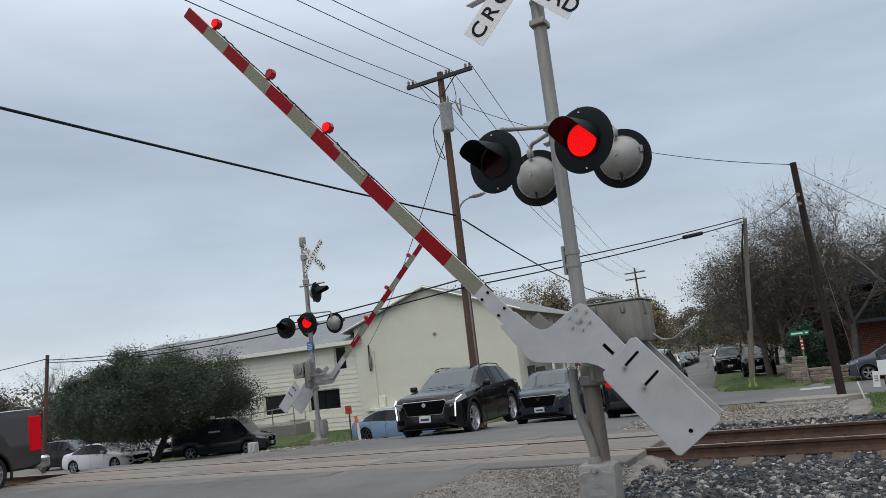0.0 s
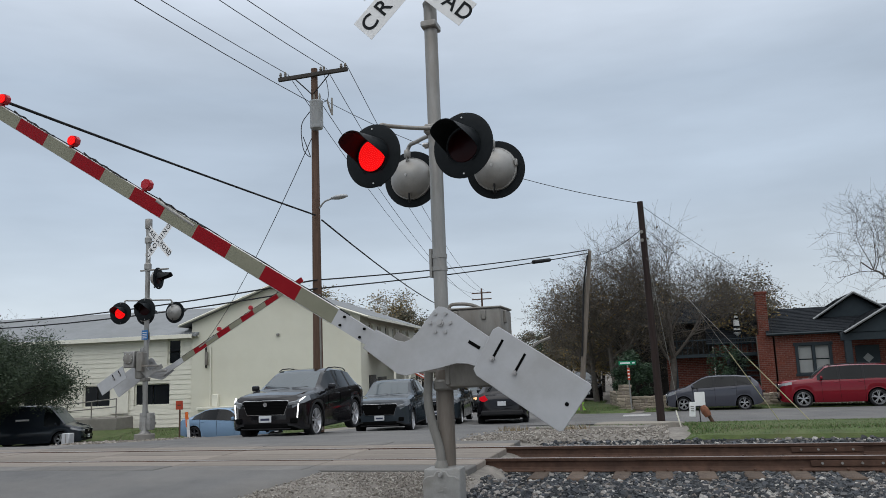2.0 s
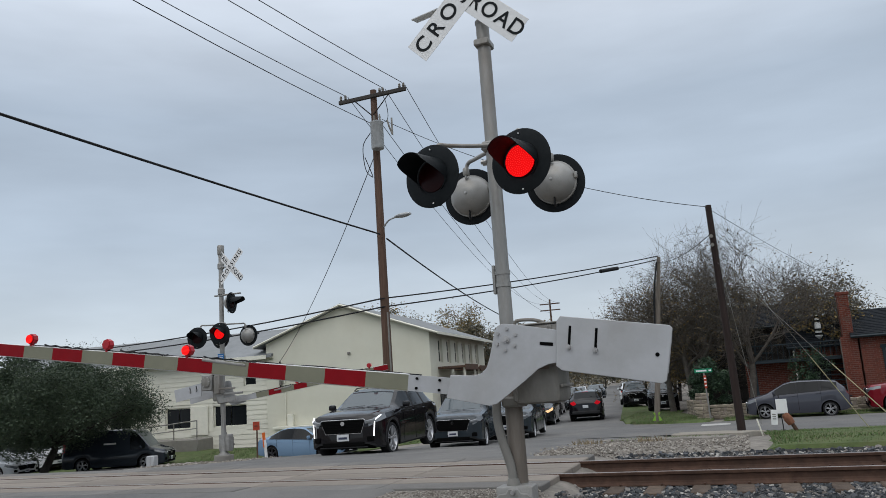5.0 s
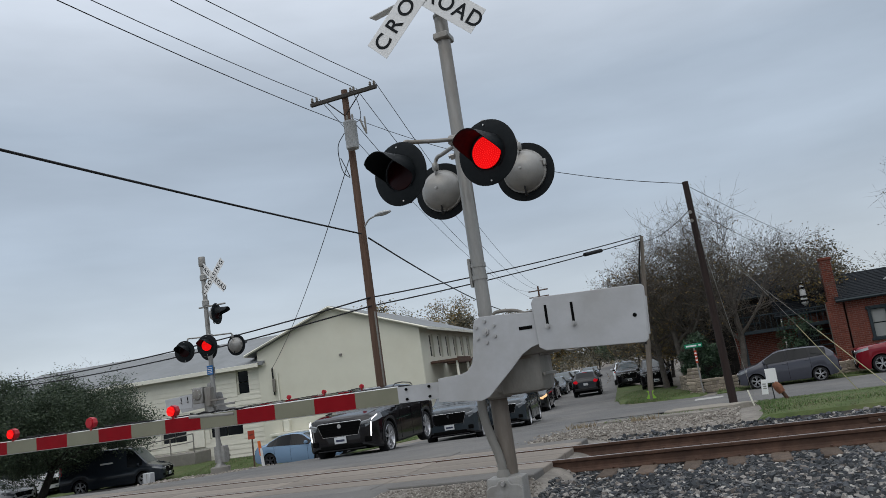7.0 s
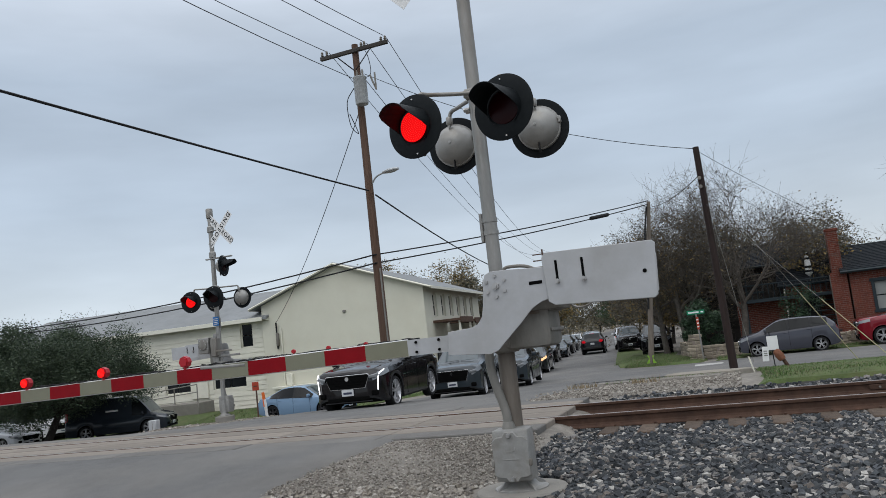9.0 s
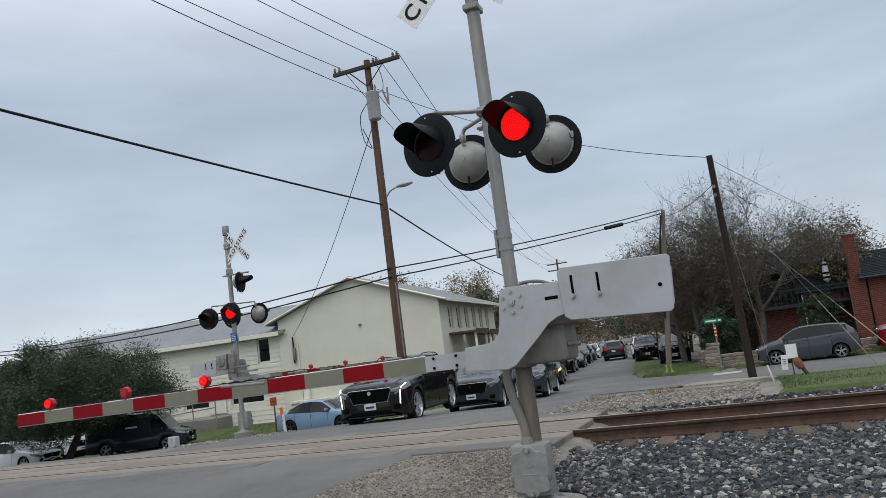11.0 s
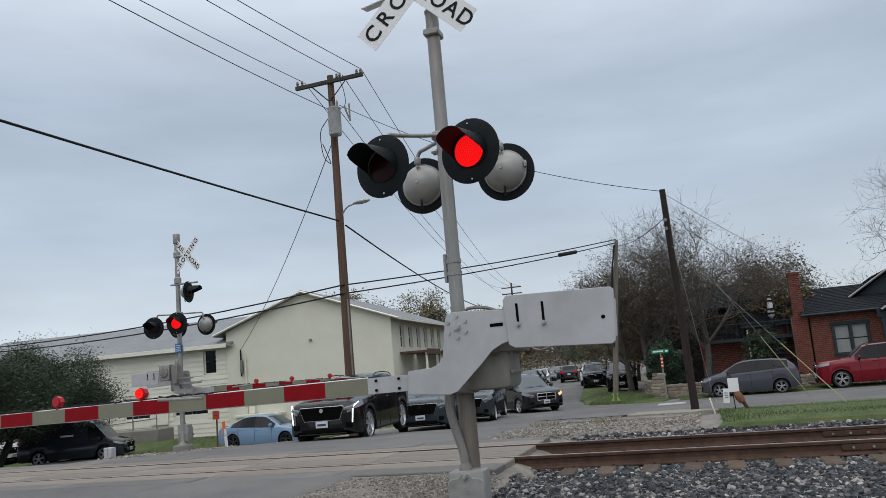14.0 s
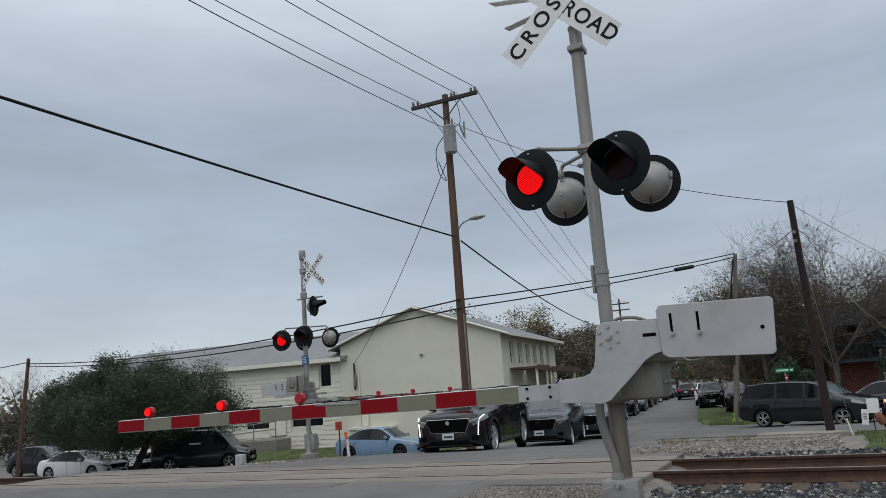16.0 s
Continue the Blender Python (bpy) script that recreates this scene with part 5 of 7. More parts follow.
def dark_house():
    h = empty("house", CROSS @ pose(-0.29, 1.02, -0.58) @ Matrix.Scale(1.145, 4), "dark two-storey house with a timber deck behind bare trees", "house")
    b = wall_with_holes(5.0, 4.0, 0.2, [(0.6, 1.5, 2.6, 3.6), (3.2, 4.0, 2.6, 3.6)])
    w = part("wall", b, M_DKBRD, h, "", pose(-0.4, 37, 0), smooth=False)
    for k in range(20):
        part("board", bbox(5.0, 0.02, 0.185, (2.5, -0.012, 0.1 + 0.2 * k), 0.004), M_DKBRD, w, smooth=False)
    for xx in (0.6, 3.2):
        window(w, pose(xx, -0.06, 2.6), 0.85, 1.0, (1, 2), M_DKTRIM)
    part("wall", wall_with_holes(6, 4.0, 0.2, []), M_DKBRD, h, "", pose(4.6, 37.2, 0, 0, 0, 90), smooth=False)
    part("wall", wall_with_holes(6, 4.0, 0.2, []), M_DKBRD, h, "", pose(-0.2, 37.2, 0, 0, 0, 90), smooth=False)
    gable_roof(h, -0.4, 4.6, 37, 43, 4.0, 5.3, True)
    low = part("wall", wall_with_holes(2.2, 2.2, 0.2, []), M_MORTAR, h, "low red brick wall", pose(2.2, 33.0, 0), smooth=False)
    bb = bmesh.new()
    brick_face(0, 2.2, 0, 2.2, 0, [], bb)
    tagged(part("brick", bb, M_BRICK, low, smooth=False), kind="stuff")
    deck = part("deck", bbox(5.2, 2.6, 0.16, (5.0, 33.2, 2.12), 0.01), M_DKTRIM, h, "raised timber deck")
    part("deck_rail", bbox(5.2, 0.06, 0.06, (5.0, 31.95, 2.86), 0.01), M_DKTRIM, deck)
    for k in range(22):
        part("baluster", bbox(0.03, 0.03, 0.66, (2.45 + 0.245 * k, 31.95, 2.52), 0), M_DKTRIM, deck, smooth=False)
    for px_ in (2.6, 5.0, 7.4):
        part("deck_post", bbox(0.14, 0.14, 2.1, (px_, 32.0, 1.05), 0.01), M_DKTRIM, deck)
    for k in range(9):
        part("stair_tread", bbox(0.9, 0.26, 0.05, (5.9, 31.6 - 0.26 * k + 1.2, 2.05 - 0.23 * k), 0.005), M_DKTRIM, deck)
    umb = part("closed_parasol", lathe([(0.02, 0), (0.16, 0.15), (0.13, 0.7), (0.05, 1.15), (0, 1.2)], 12, None, pose(5.6, 33.0, 3.0)), M_SIGN, deck, "closed striped parasol")
    part("parasol_pole", rod((5.6, 33.0, 2.15), (5.6, 33.0, 3.2), 0.025, None, 8), M_DKTRIM, deck)
    for k in range(5):
        part("dark_stripe", lathe([(0.17 - 0.018 * k, 0), (0.165 - 0.018 * k, 0.1)], 12, None, pose(5.6, 33.0, 3.2 + 0.2 * k)), M_BLACK, umb)
    return h


dark_house()

# low stone wall and gate pillar
M_STONE = mat("rubble_stone", (0.29, 0.25, 0.195), 0.95, noise_amt=0.25, scale=9, bump=0.5, bump_scale=40, dirt=(0.16, 0.13, 0.10), dirt_amt=0.6, dirt_scale=3, random_amt=0.35, island=False)


def stone_block(sx, sy, sz):
    bm = bbox(sx, sy, sz, (0, 0, 0), min(sx, sy, sz) * 0.18)
    for v in bm.verts:
        v.co += noise.noise_vector(v.co * 9 + Vector((sx * 40, sz * 31, 0))) * 0.018
    return bm


stone_meshes = [mesh_of(stone_block(0.2 + 0.035 * k, 0.22, 0.13 + 0.014 * (k % 4)), "stone", M_STONE) for k in range(7)]


def stone_wall(x0, y0, x1, y1, height, label):
    d = Vector((x1 - x0, y1 - y0, 0))
    m = CROSS @ Matrix.Translation((x0, y0, ground_z((x0 + x1) / 2, (y0 + y1) / 2))) @ pose(0, 0, 0, 0, 0, math.degrees(math.atan2(d.y, d.x)))
    w = part("garden_wall", bbox(d.length, 0.17, height, (d.length / 2, 0, height / 2 - 0.02), 0.01), M_MORTAR, None, "", m)
    tagged(w, label, "garden wall")
    z = 0.07
    row = 0
    while z < height:
        x = random.uniform(-0.1, 0.1)
        while x < d.length:
            me = random.choice(stone_meshes)
            s = new("stone", me)
            s.parent = w
            s.matrix_basis = pose(x, random.uniform(-0.012, 0.012), z, random.uniform(-4, 4), random.uniform(-9, 9), random.uniform(-3, 3))
            x += me.vertices[0].co.x * 0 + 0.29 + random.uniform(-0.02, 0.05)
        z += 0.158
        row += 1
    return w


stone_wall(0.6, 31.8, 7.6, 32.2, 0.62, "low rubble stone garden wall beside the street")
stone_wall(-0.9, 38.0, 0.2, 32.0, 0.75, "low rubble stone garden wall running back")
stone_wall(-0.1, 31.65, 0.42, 31.65, 1.25, "square rubble stone gate pillar")

# ---------------------------------------------------------------- poles and wires
M_LAMPG = mat("lamp_grey", (0.42, 0.43, 0.43), 0.5, 0.4)


def wire(p, q, sag, r, label, name="overhead_wire", n=18):
    p, q = Vector(p), Vector(q)
    pts = [p.lerp(q, k / n) - Vector((0, 0, sag * 4 * (k / n) * (1 - k / n))) for k in range(n + 1)]
    ob = part(name, tube(pts, r, 5), M_WIRE, None, "", CROSS)
    return tagged(ob, label, "wire", "overhead wires")


def insulator(parent, x, y, z):
    part("insulator", lathe([(0.02, 0), (0.05, 0.02), (0.035, 0.05), (0.055, 0.07), (0.035, 0.1), (0.045, 0.13), (0.02, 0.17), (0, 0.17)], 10, None, pose(x, y, z)), M_CASE, parent)


M_XARM = mat("weathered_crossarm", (0.06, 0.055, 0.05), 0.9, noise_amt=0.3, scale=14, bump=0.4, stretch=(0.08, 1, 1))
pole = empty("utility_pole", at(-8.66, 15.9, -0.28), "tall brown wooden utility pole with transformer and street light", "utility pole")
part("shaft", rod((0, 0, -0.1), (-0.0, 0, 12.25), 0.17, 0.11, 16), M_WOODPOLE, pole, "brown wooden shaft")
part("crossarm", bbox(2.55, 0.11, 0.13, (0, -0.13, 12.0), 0.01, pose(0, 0, 0, 0, -0.6, 0)), M_XARM, pole, "weathered wooden crossarm")
for s in (-1, 1):
    part("brace", rod((0.03 * s, -0.16, 11.3), (0.62 * s, -0.17, 11.9), 0.02, None, 6), M_WIRE, pole)
for xx in (-1.2, -1.02, 0.3, 0.42, 1.05, 1.2):
    insulator(pole, xx, -0.13, 12.07)
tr = part("transformer", lathe([(0.0, -0.02), (0.20, -0.02), (0.22, 0.02), (0.22, 0.86), (0.235, 0.88), (0.235, 0.92), (0.12, 0.97), (0, 0.98)], 20, None, pose(0.22, -0.34, 10.02)), M_LAMPG, pole, "grey cylindrical transformer can")
for xx in (-0.08, 0.12):
    part("bushing", lathe([(0.03, 0), (0.045, 0.05), (0.03, 0.1), (0.045, 0.15), (0.02, 0.26), (0, 0.26)], 8, None, pose(xx + 0.22, -0.34, 10.95)), M_CASE, tr)
part("fuse_cutout", tube([(0.55, -0.2, 11.0), (0.62, -0.2, 10.75), (0.72, -0.2, 10.45), (0.72, -0.2, 11.05)], 0.035, 6), M_CASE, pole)
part("jumper", tube(curve_pts([(0.3, -0.15, 12.2), (0.55, -0.2, 11.6), (0.55, -0.2, 11.0), (0.1, -0.36, 10.9)], 6), 0.012, 5), M_WIRE, pole)
part("jumper", tube(curve_pts([(0.0, -0.4, 10.6), (-0.35, -0.3, 10.2), (-0.32, -0.25, 9.4), (-0.1, -0.2, 9.1), (-0.15, -0.2, 9.3), (-0.3, -0.3, 9.8)], 6), 0.015, 5), M_WIRE, pole)
part("riser", rod((0.16, -0.1, 0.2), (0.13, -0.1, 4.5), 0.03, None, 8), M_CASE, pole)
lm = part("street_lamp_arm", tube(curve_pts([(0.1, 0, 7.35), (0.35, -0.1, 7.55), (0.7, -0.2, 7.62)], 5), 0.03, 8), M_LAMPG, pole, "curved lamp bracket")
part("lamp_head", lathe([(0.0, -0.35), (0.08, -0.33), (0.14, -0.1), (0.13, 0.1), (0.07, 0.28), (0, 0.3)], 14, None, pose(0.98, -0.27, 7.62, 0, 90, -15) @ Matrix.Diagonal((0.55, 1, 1, 1))), M_LAMPG, lm, "grey cobra lamp head")

# high wires to the next pole towards the camera's side
for x0, z0, x1 in ((-8.78, 10.77, -8.0), (-9.71, 11.95, -9.8), (-8.26, 11.95, -9.2), (-7.51, 11.98, -9.6)):
    wire((x0, 15.77, z0), (x1, -34.0, z0), 1.25, 0.012, "thin dark overhead power wire")
wire((-8.6, 15.7, 6.83), (-9.1, -34, 6.87), 0.34, 0.028, "thick black overhead cable")
wire((-8.55, 16.1, 6.73), (-19.9, 90.0, 8.6), 1.3, 0.03, "thick black overhead cable")
for x0, z0 in ((-9.68, 11.95), (-8.23, 11.95), (-7.48, 11.95)):
    wire((x0, 15.95, z0), (x0 - 11.3, 90.0, 11.4), 1.9, 0.012, "thin dark overhead power wire")
wire((-8.5, 16.0, 10.82), (-19.9, 90.0, 10.2), 1.6, 0.012, "thin dark overhead power wire")
# service drop to the cream building
wire((-8.72, 15.85, 9.6), tuple((CROSS.inverted() @ BLD @ Vector((-6.75, -0.1, 3.2)))), 0.55, 0.014, "thin black service drop to the building")
# two heavy cables along the tracks
lp, up2, p2 = (-39.9, 23.0), (-8.64, 15.7), (-1.05, 31.0)
for zl, zp, zr, sag in ((5.12, 4.68, 7.22, 0.55), (4.98, 4.40, 7.05, 0.58)):
    wire((lp[0], lp[1], zl), (up2[0], up2[1], zp), sag, 0.026, "heavy black communication cable")
    wire((up2[0], up2[1], zp), (p2[0], p2[1], zr), 0.13, 0.024, "heavy black communication cable")
cl = tagged(part("splice_case", rod((-3.2, 26.66, 6.22), (-2.6, 27.87, 6.43), 0.085, None, 10, None, 0.02), M_WIRE, None, "", CROSS), "black cylindrical cable splice case", "splice case")
wire((-8.45, 16.0, 10.92), (1.66, 15.9, 6.28), 0.5, 0.010, "thin pale overhead wire")
wire((1.66, 15.9, 6.28), (9.5, 38, 4.6), 0.3, 0.007, "thin dark overhead wire")
wire((1.66, 15.9, 5.6), (8.0, 38, 4.2), 0.3, 0.007, "thin dark overhead wire")
wire((1.66, 15.9, 5.45), (-1.05, 31, 6.9), 0.2, 0.012, "thin dark overhead wire")

P2 = empty("utility_pole", at(-1.84, 31.0, -0.55) @ Matrix.Scale(1.17, 4), "slim grey wooden pole with a lime green foot", "utility pole")
part("shaft", rod((-0.12, 0, -0.1), (0.7, 0, 6.6), 0.12, 0.075, 12), mat("grey_pole", (0.17, 0.145, 0.12), 0.9, noise_amt=0.25, scale=12, bump=0.4, stretch=(1, 1, 0.08)), P2, "grey weathered shaft")
part("cable_drop", tube(curve_pts([(0.6, -0.1, 6.4), (0.35, -0.14, 5.0), (0.2, -0.14, 3.2), (0.1, -0.13, 2.2)], 5), 0.035, 6), M_WIRE, P2)
M_LIME = mat("lime_marker", (0.22, 0.42, 0.05), 0.6)
part("marker", lathe([(0.085, 0), (0.08, 0.3), (0.075, 0.5), (0.07, 0.5)], 10, None, pose(-0.08, 0, 0.06)), M_LIME, P2, "lime green guard sleeve")
for a in (-1, 1):
    part("marker_fin", plate([(0.06 * a, 0.0), (0.2 * a, 0.0), (0.08 * a, 0.2), (0.15 * a, 0.33), (0.06 * a, 0.31)], 0.02, None, 0, pose(-0.08, -0.12, 0.02)), M_LIME, P2, smooth=False)

rp = empty("utility_pole", at(1.78, 15.95, -0.2), "dark creosoted wooden pole leaning slightly beside the street", "utility pole")
part("shaft", rod((0.06, 0, -0.1), (-0.05, 0, 6.52), 0.115, 0.085, 14), mat("black_pole", (0.03, 0.02, 0.018), 0.9, noise_amt=0.3, scale=14, bump=0.5, stretch=(1, 1, 0.07)), rp, "dark creosoted shaft")
for z in (5.6, 5.35):
    part("spool_insulator", rod((-0.07, -0.16, z), (-0.07, -0.08, z), 0.05, None, 8), M_CASE, rp)
gy = part("guy_wire", rod((-0.05, -0.05, 5.5), (3.25, 0.7, 0.05), 0.0045, None, 6), M_GALV, rp)
part("guy_wire", rod((-0.05, -0.05, 4.9), (3.75, -2.2, 0.05), 0.0045, None, 6), M_GALV, rp)
for a, b in (((3.25, 0.7, 0.05), (-0.05, -0.05, 5.5)), ((3.75, -2.2, 0.05), (-0.05, -0.05, 4.9))):
    a, b = Vector(a), Vector(b)
    part("guy_guard", rod(a, a.lerp(b, 0.36), 0.012, None, 8), mat("guard_plastic", (0.36, 0.33, 0.2), 0.6), rp, "pale plastic guy guard")
part("guy_wire", rod((-0.06, 0.02, 5.8), (0.62, 2.2, 0.1), 0.007, None, 6), M_GALV, rp)

lpole = empty("utility_pole", at(-40.5, 23.0, ground_z(-40.5, 23.0)), "short brown wooden pole with cables at the lot", "utility pole")
part("shaft", rod((-0.1, 0, -0.1), (0.6, 0, 6.85), 0.12, 0.10, 12), M_WOODPOLE, lpole, "brown wooden shaft")
wire((-39.9, 23.0, 5.2), (-62, 8.0, 3.4), 0.6, 0.025, "heavy black communication cable")
fpole = empty("utility_pole", at(-19.9, 90, -0.1), "distant wooden utility pole with a crossarm", "utility pole")
part("shaft", rod((0, 0, 0), (0, 0, 12.0), 0.16, 0.11, 8), M_WOODPOLE, fpole)
for z in (11.4, 10.6):
    part("crossarm", bbox(2.6, 0.12, 0.14, (0, -0.1, z), 0.01), M_WOODPOLE, fpole)

# ---------------------------------------------------------------- small signs and markers
sg = empty("street_sign", at(0.42, 31.1, -0.55) @ Matrix.Scale(1.17, 4), "green street name sign on a post", "street sign")
part("post", rod((0, 0, -0.05), (-0.05, 0, 1.95), 0.03, None, 8), M_GALV, sg)
M_GREEN = mat("sign_green", (0.01, 0.22, 0.11), 0.5)
gb = part("blade", bbox(0.68, 0.012, 0.16, (-0.05, -0.035, 1.86), 0.003), M_GREEN, sg, "green name blade")
for q, w in enumerate((0.40, 0.1)):
    part("lettering", bbox(w, 0.004, 0.06, (-0.13 + 0.33 * q, -0.043, 1.86), 0.0), M_SIGN, gb, "pale illegible lettering", smooth=False)
part("red_marker", bbox(0.1, 0.02, 0.5, (-0.02, -0.04, 1.42), 0.004), M_REDSIGN, sg, "red and white object marker")
for q in range(3):
    part("marker_stripe", bbox(0.08, 0.004, 0.05, (-0.02, -0.053, 1.28 + 0.14 * q), 0), M_SIGN, sg, smooth=False)

ys_ = empty("yard_sign", at(2.9, 16.0, -0.12), "two small white notice boards on a thin dark stake", "sign")
part("stake", rod((0, 0, -0.05), (-0.03, 0, 0.98), 0.014, None, 6), M_WIRE, ys_)
part("board", bbox(0.28, 0.012, 0.38, (0.02, -0.02, 0.68), 0.004), M_SIGN, ys_, "white notice board")
part("board", bbox(0.17, 0.012, 0.40, (-0.2, -0.06, 0.40), 0.004, pose(0, 0, 0, 0, 5, 12)), M_SIGN, ys_, "small white notice board")
for q in range(3):
    part("lettering", bbox(0.09, 0.004, 0.025, (-0.2, -0.072, 0.36 + 0.06 * q), 0, pose(0, 0, 0, 0, 5, 12)), M_CASE, ys_, "grey illegible lettering", smooth=False)
stp = empty("marker_post", at(3.2, 15.0, -0.16), "leaning rusty capped pipe in the grass", "marker post")
part("pipe", rod((0.08, 0, -0.1), (-0.12, -0.02, 0.32), 0.05, None, 10), M_RUST, stp)
part("cap", lathe([(0.0, -0.16), (0.09, -0.14), (0.11, 0.0), (0.09, 0.12), (0.05, 0.16), (0, 0.16)], 12, None, pose(-0.2, -0.02, 0.44, 0, -28, 0)), mat("rust_red", (0.20, 0.085, 0.05), 0.9, noise_amt=0.3, scale=20, bump=0.5), stp, "rust-red hooded cap")
pm = empty("marker_post", at(2.35, 15.3, -0.12), "short pale leaning stake in the grass", "marker post")
part("stake", rod((0, 0, -0.05), (-0.1, 0, 0.42), 0.02, None, 6), M_TRIM, pm)

rb = empty("marker_sign", at(-12.1, 13.5, -0.02), "small orange-red notice on a dark post", "sign")
part("post", rod((0, 0, -0.05), (0, 0, 1.05), 0.025, None, 6), M_WOODPOLE, rb)
part("board", bbox(0.24, 0.015, 0.26, (0, -0.03, 0.92), 0.003), M_REDSIGN, rb, "orange-red notice board")
part("lettering", bbox(0.12, 0.004, 0.03, (0, -0.039, 0.92), 0), M_WOODPOLE, rb, "dark illegible mark", smooth=False)
om = empty("marker_post", at(-11.78, 13.5, -0.03), "white pipeline marker post with an orange top", "marker post")
part("tube", rod((0, 0, -0.05), (-0.05, 0, 0.5), 0.045, None, 10), M_SIGN, om, "white plastic tube")
part("top", rod((-0.05, 0, 0.28), (-0.09, 0, 0.72), 0.047, None, 10), mat("marker_orange", (0.75, 0.16, 0.03), 0.5), om, "orange top")
xb = empty("utility_box", at(-14.8, 12.0, ground_z(-14.8, 12.0) - 0.01), "pale grey utility cabinet beside the road", "utility box")
part("cabinet", bbox(0.28, 0.22, 0.34, (0, 0, 0.17), 0.02), M_ALU, xb)
part("seam", bbox(0.012, 0.004, 0.32, (0.02, -0.112, 0.17), 0), M_CASE, xb, smooth=False)
M_BAR = mat("worn_white_paint", (0.42, 0.41, 0.39), 0.8, noise_amt=0.15, scale=6, dirt=(0.22, 0.21, 0.2), dirt_amt=0.5)
cb = part("concrete_pad", bbox(1.1, 1.0, 0.05, (0, 0, 0), 0.01), M_BAR, None, "", at(0.8, 26.2, -0.535))
tagged(cb, "pale painted stop bar on the side street", "road marking", kind="structure")


# ---------------------------------------------------------------- vehicles
def paint(name, c, flake=0.0):
    return mat(name, c, 0.08, 0.0, noise_amt=0.03, scale=3, coat=0.38, dirt=tuple(v * 0.85 + 0.003 for v in c), dirt_amt=0.35, dirt_scale=1.5, spec=0.2)


P_BLACK = paint("black_car_paint", (0.006, 0.0055, 0.007))
P_GREY = paint("dark_grey_car_paint", (0.014, 0.0155, 0.018))
P_SLATE = paint("slate_car_paint", (0.026, 0.034, 0.041))
P_BLUE = paint("pale_blue_car_paint", (0.16, 0.25, 0.36))
P_WHITE = paint("white_car_paint", (0.66, 0.67, 0.68))
P_RED = paint("deep_red_car_paint", (0.17, 0.006, 0.014))
P_FIT = paint("grey_violet_car_paint", (0.058, 0.06, 0.074))
P_BROWN = paint("brown_grey_truck_paint", (0.055, 0.051, 0.048))
P_VAN = paint("dark_navy_van_paint", (0.022, 0.028, 0.036))
M_CARGLASS = glass_mat("car_glass", (0.005, 0.006, 0.007), 0.03, True, 0.18)
# paler blue base and raised specular stand in for reflected sky and cabin
M_SCREEN = glass_mat("windscreen_sky_tint", (0.035, 0.052, 0.06), 0.07, True, 0.8)
M_CHROME = mat("chrome", (0.62, 0.62, 0.63), 0.18, 1.0, noise_amt=0.03)
M_ALLOY = mat("alloy_rim", (0.48, 0.48, 0.49), 0.35, 0.8, noise_amt=0.06)
M_DARKRIM = mat("dark_rim", (0.05, 0.05, 0.055), 0.4, 0.5)
M_PLASTIC = mat("black_plastic", (0.018, 0.018, 0.019), 0.7, noise_amt=0.1)
M_HEAD = glass_mat("headlamp_glass", (0.17, 0.18, 0.19), 0.06, True, 0.8)
M_TAIL = glass_mat("tail_lamp_red", (0.30, 0.008, 0.012), 0.12)
M_TAILLIT = glow("lit_tail_lamp", (0.6, 0.01, 0.02), 0.3)
M_DRL = glow("daytime_light", (0.95, 0.97, 1.0), 2.0)
M_ORANGE = glow("turn_signal", (1.0, 0.62, 0.32), 0.9)
M_PLATE = mat("licence_plate", (0.55, 0.56, 0.57), 0.5, noise_amt=0.04)
M_INK = mat("plate_ink", (0.04, 0.045, 0.08), 0.6)

# Profiles run from the nose (0) to the tail (1). top: centre line; belt: shoulder; half and roof: shares of the half-width; under: sill height.
NOSE = [(0, .55), (.004, .70), (.015, .84), (.04, .94), (.09, .985), (.16, 1.0)]
TAIL = [(.88, 1.0), (.95, .965), (.985, .90), (.996, .80), (1, .70)]
UNDER = [(0, .34), (.02, .25), (.10, .20), (.86, .21), (.96, .30), (1, .42)]
SUV = dict(top=[(0, .90), (.006, .98), (.03, 1.03), (.12, 1.085), (.265, 1.14), (.285, 1.165), (.435, 1.555), (.48, 1.60), (.58, 1.63), (.74, 1.605), (.84, 1.55), (.945, 1.22), (.965, 1.12), (.99, 1.05), (1, .95)],
           belt=[(0, .82), (.02, .93), (.10, 1.0), (.27, 1.06), (.5, 1.09), (.82, 1.16), (.95, 1.10), (1, .86)],
           roof=[(0, .44), (.03, .72), (.265, .83), (.435, .68), (.6, .70), (.84, .65), (.945, .72), (1, .50)],
           half=NOSE + TAIL, under=UNDER, cowl=.272, header=.44, back=.83, tail=.945, glass=(.325, .875), pillars=[(.52, .545), (.70, .725)], high=1.63)
TRUCKSUV = dict(SUV, top=[(0, .98), (.006, 1.06), (.03, 1.12), (.12, 1.16), (.265, 1.20), (.285, 1.22), (.385, 1.66), (.43, 1.72), (.58, 1.75), (.80, 1.74), (.92, 1.70), (.965, 1.26), (.975, 1.18), (.99, 1.10), (1, 1.0)],
                belt=[(0, .92), (.02, 1.02), (.10, 1.08), (.27, 1.13), (.5, 1.15), (.9, 1.17), (.96, 1.14), (1, .94)],
                roof=[(0, .50), (.03, .78), (.265, .86), (.385, .74), (.6, .76), (.92, .74), (.965, .80), (1, .55)], cowl=.272, header=.39, back=.915, tail=.965, glass=(.315, .945), pillars=[(.485, .505), (.68, .70)], high=1.75)
